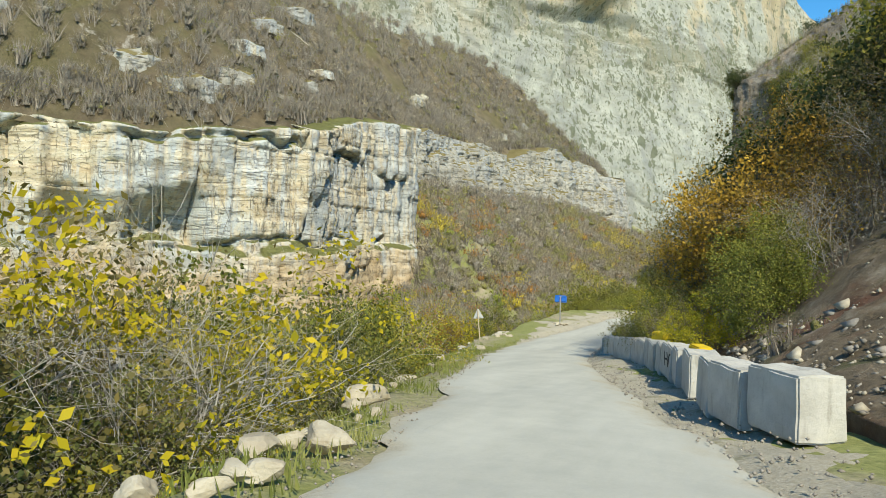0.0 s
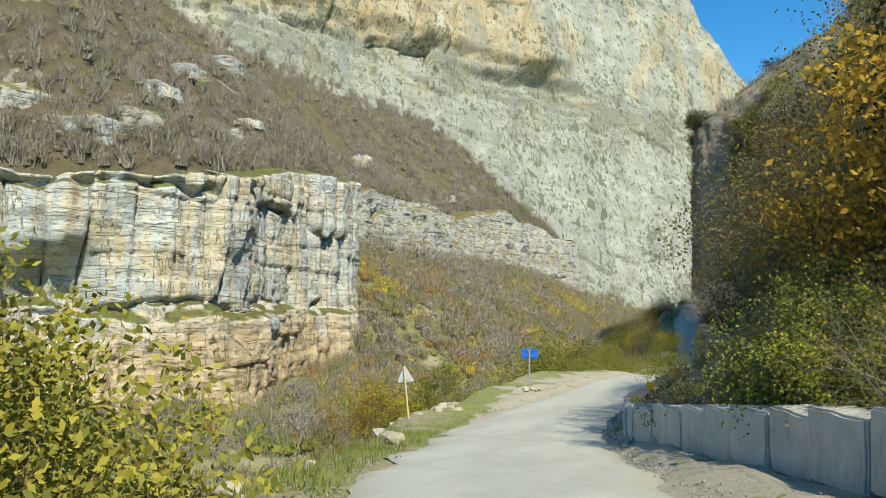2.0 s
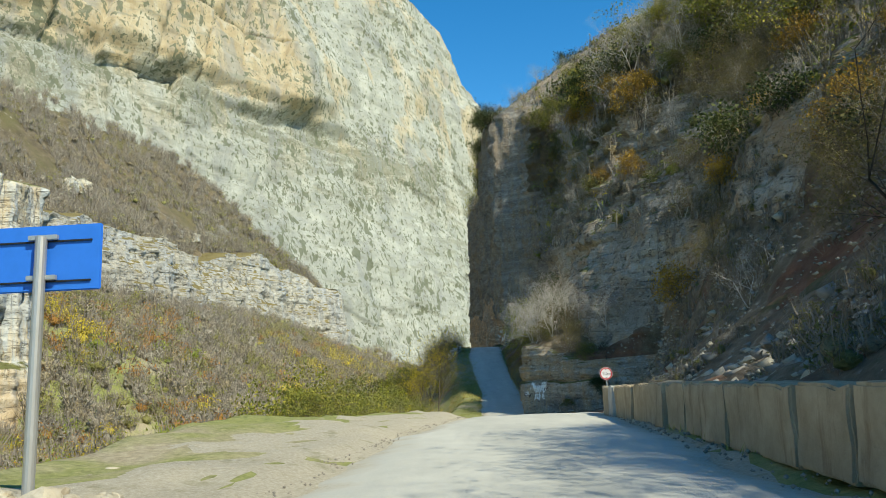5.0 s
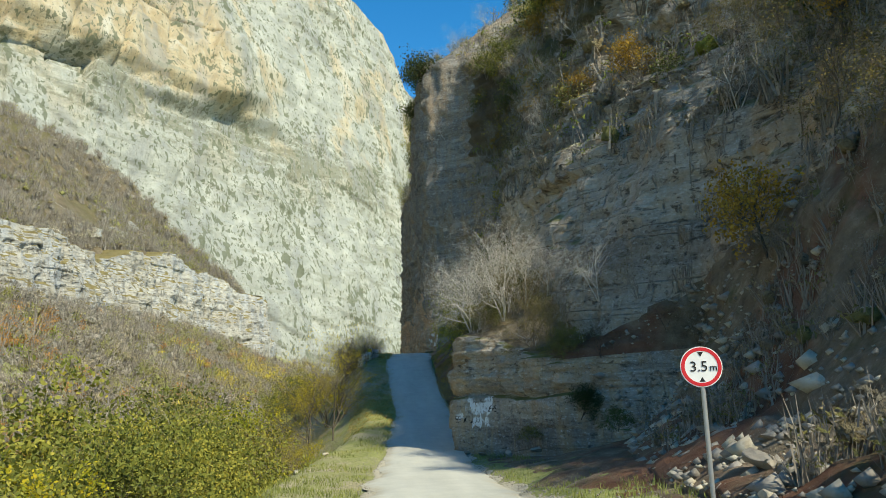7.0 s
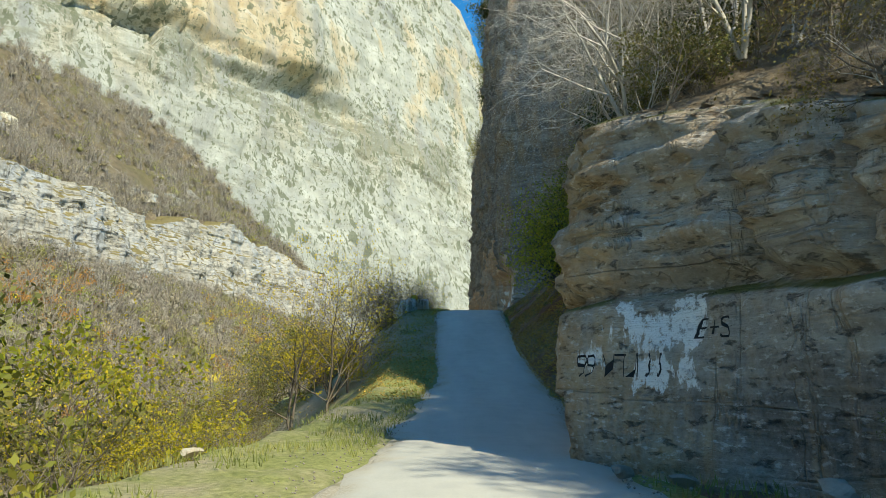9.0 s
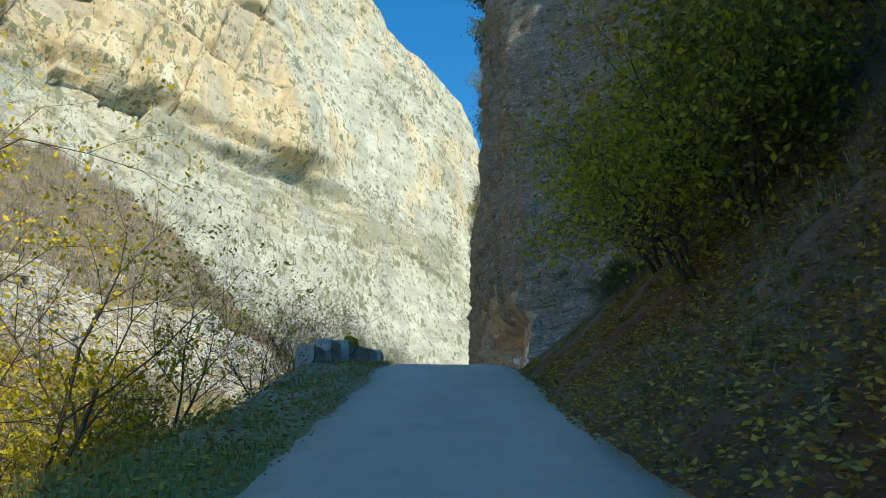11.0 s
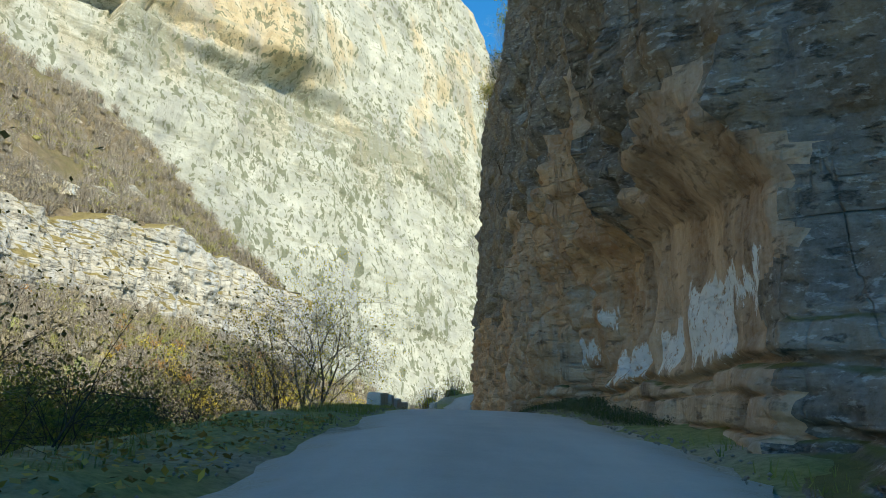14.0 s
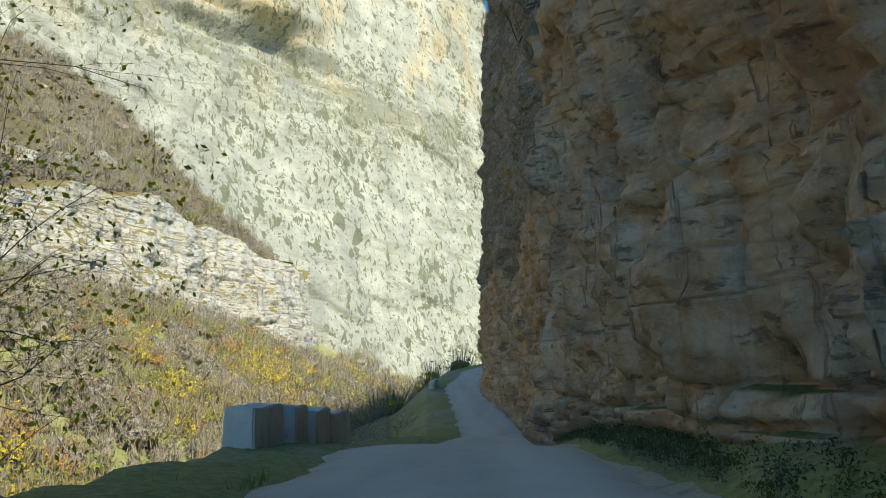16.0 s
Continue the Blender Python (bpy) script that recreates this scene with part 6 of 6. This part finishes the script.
def lay_blocks():
    rng = random.Random(3)
    grey = [block(100 + k, 1.42, 0.86, 1.05, CONCRETE, "grey weathered concrete guard block on the verge") for k in range(3)]
    tan = [block(120 + k, 1.5, 0.84, 1.05, CONCRETE_TAN, "tan stained concrete block holding back scree") for k in range(3)]
    free = {id(o): True for o in grey + tan}
    y = 12.5
    while y < 89:
        step = 1.5 if y < 48 else 1.56
        if 15.2 < y < 18.8 or 20.2 < y < 21.4 or 47.1 < y < 49.9:
            y += 0.2
            continue
        a, c = (line_x(y), y), (line_x(y + 1.45), y + 1.45)
        mx, my = (a[0] + c[0]) / 2, (a[1] + c[1]) / 2
        turn = math.degrees(math.atan2(c[1] - a[1], c[0] - a[0]))
        kinds = grey if my < 52 or rng.random() < 0.15 else tan
        src = kinds[rng.randrange(3)]
        m = pose(mx + rng.uniform(-0.06, 0.06), my, right_ground(mx, my) - 0.06, rng.uniform(-1.5, 1.5), rng.uniform(-1.5, 1.5), turn + rng.uniform(-2.5, 2.5))
        if free[id(src)]:
            src.matrix_basis, free[id(src)] = m, False
            ob = src
        else:
            ob = copy_thing(src, m)
        tagged(ob, group="blocks on the inner verge")
        y += step * math.cos(math.atan2(c[0] - a[0], c[1] - a[1]))
    for o in grey + tan:
        if free[id(o)]:
            bpy.data.objects.remove(o)


lay_blocks()


def yellow_box(x, y, z, turn, text=""):
    ob = root("yellow_box", pose(x, y, z, 0, 0, turn), "worn yellow painted box lying on the blocks", "marker box")
    part("body", rough_box(0.85, 0.45, 0.36, 9, 0.02, 0.006, 2), YELLOW_PAINT, ob)
    if text:
        lettering(text, 0.26, BLACK, ob, pose(0, -0.228, 0.17, 90, 0, 0), label="black painted letters")
    return ob


yellow_box(line_x(20.9) + 0.1, 20.9, right_ground(line_x(20.9), 20.9) + 0.75, -70)
yellow_box(line_x(29.6) + 0.15, 29.6, right_ground(line_x(29.6), 29.6) + 0.97, -52)
broken = block(140, 0.8, 0.55, 0.62, CONCRETE, "low broken block with pale fresh edges")
bx = line_x(49.5)
broken.matrix_basis = pose(bx, 49.7, right_ground(bx, 49.7) - 0.05, 0, 3, 78)
yellow_box(bx + 0.15, 49.5, right_ground(bx, 49.5) + 0.72, -66, "N.N.")
yellow_box(line_x(62.6) + 0.12, 62.6, right_ground(line_x(62.6), 62.6) + 0.95, -88)
hx, hy = line_x(23.6), 23.6
# black letters on a block face beside the road
letters = lettering("HO", 0.66, BLACK, None, look((hx - 0.47, hy - 0.12, right_ground(hx, hy) + 0.52), (hx + 5, hy + 1.8, right_ground(hx, hy) + 0.9)), "painted_letters", "black brushed letters on a concrete block")
tagged(letters, "black brushed letters on a concrete block", "graffiti")


def outer_blocks():
    rng = random.Random(4)
    src = block(160, 1.5, 0.75, 1.0, CONCRETE_PALE, "pale grey concrete guard block above the drop")
    rows = [(-9.35, 178.6), (-9.0, 180.3), (-8.65, 182.1), (-8.35, 183.9), (-8.05, 185.7), (-7.8, 187.4)] + [(-7.3, 224.6), (-7.0, 226.3), (-6.8, 228.0), (-6.6, 229.7)] + [(-7.0, 303), (-6.8, 305), (-6.6, 307)]
    for k, (x, y) in enumerate(rows):
        m = pose(x, y, land_z(x, y) - 0.05, rng.uniform(-2, 2), rng.uniform(-2, 2), 84 + rng.uniform(-9, 9))
        ob = copy_thing(src, m) if k else src
        ob.matrix_basis = m
        tagged(ob, group="blocks on the outer verge")
    yellow_box(-8.45, 183.0, land_z(-8.5, 183) + 0.93, 80)


outer_blocks()


def disc(bm, radius, z0, z1, segs=40, inner=0.0):
    rings = []
    for z in (z0, z1):
        for r in ((radius, inner) if inner else (radius,)):
            rings.append([bm.verts.new((r * math.cos(a * 2 * math.pi / segs), z, r * math.sin(a * 2 * math.pi / segs))) for a in range(segs)])
    for a in range(segs):
        b_ = (a + 1) % segs
        if inner:
            o0, i0, o1, i1 = rings
            for q in ((o0[a], o0[b_], o1[b_], o1[a]), (i0[b_], i0[a], i1[a], i1[b_]), (o0[b_], o0[a], i0[a], i0[b_]), (o1[a], o1[b_], i1[b_], i1[a])):
                bm.faces.new(q)
        else:
            bm.faces.new((rings[0][a], rings[0][b_], rings[1][b_], rings[1][a]))
    if not inner:
        bm.faces.new(rings[0][::-1])
        bm.faces.new(rings[1])
    bmesh.ops.recalc_face_normals(bm, faces=bm.faces)
    return bm


def tube(p0, p1, r, sides=14):
    bm = bmesh.new()
    p0, p1 = Vector(p0), Vector(p1)
    bmesh.ops.create_cone(bm, cap_ends=True, segments=sides, radius1=r, radius2=r, depth=(p1 - p0).length)
    q = (p1 - p0).to_track_quat("Z", "Y").to_matrix().to_4x4()
    bmesh.ops.transform(bm, matrix=Matrix.Translation((p0 + p1) / 2) @ q, verts=bm.verts)
    return bm


def box_part(size, at, bevel=0.01):
    bm = bmesh.new()
    bmesh.ops.create_cube(bm, size=1.0)
    for v in bm.verts:
        v.co = Vector((v.co.x * size[0] + at[0], v.co.y * size[1] + at[1], v.co.z * size[2] + at[2]))
    if bevel:
        bmesh.ops.bevel(bm, geom=list(bm.edges), offset=bevel, segments=2, affect="EDGES")
    return bm


def prism(points, y0, y1, bevel=0.0):
    bm = bmesh.new()
    a = [bm.verts.new((x, y0, z)) for x, z in points]
    c = [bm.verts.new((x, y1, z)) for x, z in points]
    bm.faces.new(a)
    bm.faces.new(c[::-1])
    for k in range(len(points)):
        bm.faces.new((a[k], c[k], c[(k + 1) % len(points)], a[(k + 1) % len(points)]))
    bmesh.ops.recalc_face_normals(bm, faces=bm.faces)
    return bm


def rounded_triangle(side, r, n=6):
    """Corner-rounded triangle, point up, round its centre."""
    out, big = [], side / math.sqrt(3) - 2 * r
    for k in range(3):
        a0 = math.pi / 2 + k * 2 * math.pi / 3
        cx, cz = big * math.cos(a0), big * math.sin(a0)
        for j in range(n + 1):
            a = a0 - math.pi / 3 + j / n * 2 * math.pi / 3
            out.append((cx + r * math.cos(a), cz + r * math.sin(a)))
    return out


def triangle_sign():
    x, y = -16.75, 50.4
    ob = root("triangle_sign", pose(x, y, land_z(x, y) - 0.1, 0, -6, -6), "triangular warning sign seen from its bare grey back", "road sign")
    part("post", tube((0, 0, 0), (0, 0, 2.35), 0.04), PAINTED_POST, ob, "dirty white wooden post")
    plate = part("plate", prism([(px, pz + 1.98) for px, pz in rounded_triangle(0.86, 0.05)], 0.05, 0.065), SIGN_GREY, ob)
    part("bracket", box_part((0.42, 0.02, 0.05), (0, 0.045, 1.80)), STEEL, plate)


def blue_sign():
    x, y = -15.15, 69.5
    ob = root("blue_sign", pose(x, y, land_z(x, y) - 0.1, 0, 0, -5), "blue rectangular road sign seen from behind", "road sign")
    top = -3.65 - land_z(x, y) + 0.1
    part("post", tube((0, 0, 0), (0, 0, top + 0.2), 0.055), STEEL, ob, "galvanised steel post")
    plate = part("plate", box_part((1.16, 0.025, 0.66), (0, 0.085, top), 0.012), SIGN_BLUE, ob)
    for z in (top - 0.2, top + 0.2):
        part("clamp", box_part((0.30, 0.05, 0.05), (0, 0.03, z), 0.006), STEEL, plate)
        part("rail", box_part((0.98, 0.012, 0.018), (0, 0.057, z - 0.035), 0.003), BLACK, plate)


def height_sign():
    x, y = -1.95, 104.2
    zb = right_ground(x, y)
    ob = root("height_limit_sign", pose(x, y, zb - 0.1, 0, 0, -18), "round white height limit sign with red ring", "road sign")
    top = -5.2 - zb + 0.1
    part("post", tube((0, 0.03, 0), (0, 0.03, top + 0.2), 0.04), STEEL, ob, "galvanised steel post")
    bm = disc(bmesh.new(), 0.35, 0.0, -0.012)
    bmesh.ops.translate(bm, vec=(0, 0, top), verts=bm.verts)
    face = part("plate", bm, SIGN_WHITE, ob)
    bm = disc(bmesh.new(), 0.335, -0.012, -0.017, 40, 0.275)
    bmesh.ops.translate(bm, vec=(0, 0, top), verts=bm.verts)
    part("ring", bm, SIGN_RED, face, "red border ring")
    part("arrow", prism([(-0.05, top + 0.255), (0.05, top + 0.255), (0, top + 0.175)], -0.017, -0.012), BLACK, face)
    part("arrow", prism([(-0.05, top - 0.255), (0, top - 0.175), (0.05, top - 0.255)], -0.017, -0.012), BLACK, face)
    lettering("3.5", 0.25, BLACK, face, pose(-0.04, -0.018, top, 90, 0, 0), "figures")
    lettering("m", 0.17, BLACK, face, pose(0.2, -0.018, top - 0.02, 90, 0, 0), "letter")


triangle_sign()
blue_sign()
height_sign()


def stone_mesh(seed, mat):
    bm = bmesh.new()
    bmesh.ops.create_icosphere(bm, subdivisions=3, radius=0.5)
    rng = random.Random(seed)
    planes = [(Vector((rng.gauss(0, 1), rng.gauss(0, 1), rng.gauss(0, 0.8))).normalized(), rng.uniform(0.20, 0.36)) for _ in range(12)]
    for v in bm.verts:
        for n, d in planes:
            k = v.co.dot(n) - d
            if k > 0:
                v.co -= n * k * 0.92
        v.co += noise.noise_vector(v.co * 5 + Vector((seed, 0, 0))) * 0.03 + noise.noise_vector(v.co * 16 + Vector((seed, 5, 0))) * 0.012
    me = bpy.data.meshes.new("stone")
    bm.to_mesh(me)
    bm.free()
    me.materials.append(mat)
    return me


PALE_MESHES = [stone_mesh(k, PALE_STONE) for k in range(5)]
GREY_MESHES = [stone_mesh(20 + k, GREY_STONE) for k in range(4)]


def stone(x, y, z, size, pale=True, group="", squash=0.62):
    ob = new("boulder" if size > 0.7 else "stone", rnd.choice(PALE_MESHES if pale else GREY_MESHES))
    ob.matrix_basis = pose(x, y, z + size * squash * 0.22, rnd.uniform(-12, 12), rnd.uniform(-12, 12), rnd.uniform(0, 360)) @ Matrix.Diagonal((size * rnd.uniform(1.0, 1.5), size, size * squash, 1))
    return tagged(ob, ("cream limestone boulder" if pale else "grey-brown boulder") + (" edging the road above the drop" if group == "edge stones" else " fallen beside the road"), "rock", group)


for k in range(58):
    y = 3 + k * 1.0 + rnd.uniform(-0.4, 0.4)
    if 12 < y < 49 and k % 4:
        continue
    d = -float(verge_left(y)) + rnd.uniform(-0.5, 0.9)
    x = float(road_x(y)) + d
    stone(x, y, land_z(x, y), rnd.choice((0.22, 0.28, 0.34, 0.42, 0.55, 0.7)), True, "edge stones")
for x, y, s in ((-11.2, 28.6, 0.7), (-6.9, 13.6, 0.9), (-6.1, 11.4, 0.42), (-4.9, 7.6, 0.42), (-5.2, 8.5, 0.36), (-4.2, 5.6, 0.36), (-9.0, 20.0, 0.7), (-16.6, 54.2, 0.9), (-16.2, 55.6, 0.8), (-17.3, 56.9, 0.9), (-17.2, 80.9, 0.9), (-14.9, 85.1, 0.8), (-18.2, 50.8, 1.0), (-17.2, 59.5, 0.7), (-11.8, 132.5, 0.9), (-12.3, 128, 0.8), (-10.6, 136.5, 0.5)):
    stone(x, y, land_z(x, y), s, True, "edge stones")
for k in range(34):
    t = k / 33
    x, y = -17.4 + 2.6 * t + rnd.uniform(-0.4, 0.4), 60 + 28 * t + rnd.uniform(-0.4, 0.4)
    stone(x, y, land_z(x, y), rnd.uniform(0.2, 0.55), True, "edge stones")
for k in range(26):
    a, r = rnd.uniform(0, 6.28), rnd.uniform(0.15, 0.95)
    x, y = -15.15 + r * math.cos(a), 69.4 + r * math.sin(a)
    stone(x, y, land_z(x, y) + 0.34 - 0.16 * r, rnd.uniform(0.2, 0.45), True, "stones round the sign")
for k in range(70):
    y = rnd.uniform(50, 128)
    s = section(np.array([y]))[0]
    t = rnd.uniform(0.05, 1.2)
    i = int(t)
    x, z = (s[i, c] + (s[i + 1, c] - s[i, c]) * (t - i) for c in (0, 1))
    stone(x, y, z, rnd.choice((0.2, 0.25, 0.3, 0.4, 0.5, 0.6)), rnd.random() < 0.4, "scree stones")
for k in range(110):
    # fallen rock piled behind the blocks
    y = rnd.uniform(50, 92)
    x = line_x(y) + rnd.uniform(0.35, 2.2)
    stone(x, y, max(slope_z(x, y), right_ground(x, y) + 0.75 * max(0.0, 1.2 - (x - line_x(y)))), rnd.choice((0.12, 0.15, 0.2, 0.26, 0.42)), rnd.random() < 0.6, "scree stones")
for x, y, s in ((-0.6, 104.8, 0.9), (0.4, 103.6, 0.7), (-0.9, 130.5, 0.6), (-2.6, 134, 0.5), (-2.0, 133, 0.45), (0.3, 129, 0.6), (0.2, 58, 1.4), (-3.2, 64.5, 1.1)):
    stone(x, y, max(slope_z(x, y), right_ground(x, y)), s, False, "scree stones")


def scatter_gravel():
    rng = np.random.default_rng(12)
    n = 9000
    y = rng.uniform(2, 215, n)
    left = rng.random(n) < 0.45
    d = np.where(left, -edge_left(y) - 0.1 - rng.exponential(0.7, n), half_width(y) + 0.05 + rng.exponential(1.1, n))
    x = road_x(y) + d
    z = land(x, y)
    s = rng.uniform(0.01, 0.035, n) * np.where(left, 0.8, 1.2)
    o = np.array([[1, 0, 0], [-1, 0, 0], [0, 1, 0], [0, -1, 0], [0, 0, 0.8], [0, 0, -0.8]])
    v = (np.stack([x, y, z + 0.02], 1)[:, None] + o * s[:, None, None] * rng.uniform(0.6, 1.4, (n, 6, 1))).reshape(-1, 3)
    f = np.array([[0, 2, 4], [2, 1, 4], [1, 3, 4], [3, 0, 4], [2, 0, 5], [1, 2, 5], [3, 1, 5], [0, 3, 5]])
    tagged(new("loose_gravel", quick_mesh("loose_gravel", v, (np.arange(n)[:, None, None] * 6 + f).reshape(-1, 3), GREY_STONE)), "loose pale gravel along both road edges", "gravel", kind="stuff")


scatter_gravel()


def scatter_rubble():
    """Broken rock strewn over the inner slope."""
    rng = np.random.default_rng(14)
    n = 9500
    y = 4 + 124 * rng.random(n) ** 1.35
    s = section(y)
    t = rng.uniform(0.02, 2.6, n) ** 1.2
    k = np.clip(t.astype(int), 0, 5)
    a = np.arange(n)
    x = s[a, k, 0] + (s[a, k + 1, 0] - s[a, k, 0]) * (t - k)
    z = s[a, k, 1] + (s[a, k + 1, 1] - s[a, k, 1]) * (t - k)
    size = (0.05 + rng.exponential(0.07, n)) * np.where(y < 34, 0.55, 1.0)
    o = np.array([[1, 0.2, 0], [-1, 0, 0.1], [0, 1, 0], [0.2, -1, 0], [0.2, 0, 0.7], [0, 0, -0.7], [0.6, 0.6, 0.5]])[:6]
    v = (np.stack([x, y, z + 0.03], 1)[:, None] + o * size[:, None, None] * rng.uniform(0.6, 1.5, (n, 6, 1))).reshape(-1, 3)
    f = np.array([[0, 2, 4], [2, 1, 4], [1, 3, 4], [3, 0, 4], [2, 0, 5], [1, 2, 5], [3, 1, 5], [0, 3, 5]])
    pale = np.repeat(rng.random(n) < 0.35, 8).astype(int)
    tagged(new("rubble", quick_mesh("rubble", v, (np.arange(n)[:, None, None] * 6 + f).reshape(-1, 3), (GREY_STONE, PALE_STONE), pale)), "broken grey and cream rock on the inner slope", "rubble", kind="stuff")


scatter_rubble()


def outcrop(x, y, z, sx, sy, sz, turn, seed):
    """A jointed ledge of rock that breaks out of the hillside."""
    nu, nv = 60, 30
    u, v = np.meshgrid(np.linspace(-1, 1, nu), np.linspace(0, 1, nv), indexing="ij")
    a = u * 1.9
    step, joint = blocks(u * sx * 1.9, v * sz, 2.2, 3.4, seed, 0.09)
    r = 1 + 0.10 * step - 0.10 * joint + 0.16 * fbm(u * 3, v * 1.5, seed, 4, seed)
    cap = 1 - 0.9 * smooth_step(0.8, 1.0, v) - 0.15 * v
    X, Y, Z = np.sin(a) * sx * r * cap, -np.cos(a) * sy * r * cap, (v - 0.5) * sz * (1 + 0.22 * np.sin(u * 5 + seed) + 0.2 * fbm(u * 4, 0 * u, seed, 3, seed))
    ob = sheet("rock_outcrop", X, Y, Z, ROCK_FAR if seed % 3 else ROCK_LEFT, smooth=False)
    ob.matrix_basis = pose(x, y, z, 0, 0, turn)
    return tagged(ob, "pale blue-grey and cream rock ledge on the hillside", "rock outcrop", "ledges on the hillside")


def place_outcrops():
    bx, by, lo, hi, nx, ny = band_path(420)
    rng = random.Random(21)
    spots = [(124, 10, 7, 8), (118, 15, 5, 5), (133, 13, 6, 4), (146, 9, 3, 3), (152, 22, 5, 4), (168, 12, 4, 3), (176, 30, 6, 4), (188, 16, 4, 2.5), (205, 40, 7, 5), (222, 14, 4, 3), (236, 26, 5, 4), (262, 15, 5, 4), (285, 34, 7, 5), (300, 12, 5, 4), (335, 24, 5, 6), (348, 28, 4, 5), (372, 12, 6, 4), (395, 10, 8, 5), (418, 12, 8, 5), (440, 20, 7, 6), (446, 8, 8, 5), (100, 24, 6, 8), (92, 34, 7, 12), (84, 40, 7, 10)]
    for y, k, w, h in spots:
        i = int(np.argmin(np.abs(by[:400] - y)))
        outcrop(bx[i] - 3.5 - 11.0 * float(smooth_step(212, 245, by[i])) - k * 0.96, by[i], hi[i] + k * 0.98 - 3.2, w, w * 0.5, h, 60 + rng.uniform(-15, 15), rng.randrange(1, 90))


place_outcrops()


def rock_writing(body, size, y_left, z_mid, spread):
    """Brushed writing that follows the rock face, a part for each letter."""
    ob = root("rock_writing", Matrix.Identity(4), "black brushed writing on the pale rock face", "graffiti")
    pts = CLIFF_POINTS[0]
    at = 0.0
    for ch in body:
        if ch == " ":
            at += size * 0.35
            continue
        me = text_mesh(ch, size, 0.006)
        bm = bmesh.new()
        bm.from_mesh(me)
        bmesh.ops.subdivide_edges(bm, edges=[e for e in bm.edges if e.calc_length() > 0.12], cuts=2)
        left = min(v.co.x for v in bm.verts)
        wide = max(v.co.x for v in bm.verts) - left
        for v in bm.verts:
            y, z = y_left - (at + v.co.x - left) * spread, z_mid + v.co.y
            near = np.argsort((pts[:, 1] - y) ** 2 + (pts[:, 2] - z) ** 2)[:14]
            v.co = Vector((float(pts[near, 0].min()) - 0.13 - v.co.z, y - 0.05, z))
        at += wide + size * 0.16
        part("letter", bm, BLACK, ob)


rock_writing("99 VT/135", 0.62, 135.7, -7.2, 0.47)
rock_writing("E+S", 0.52, 133.95, -6.6, 0.8)
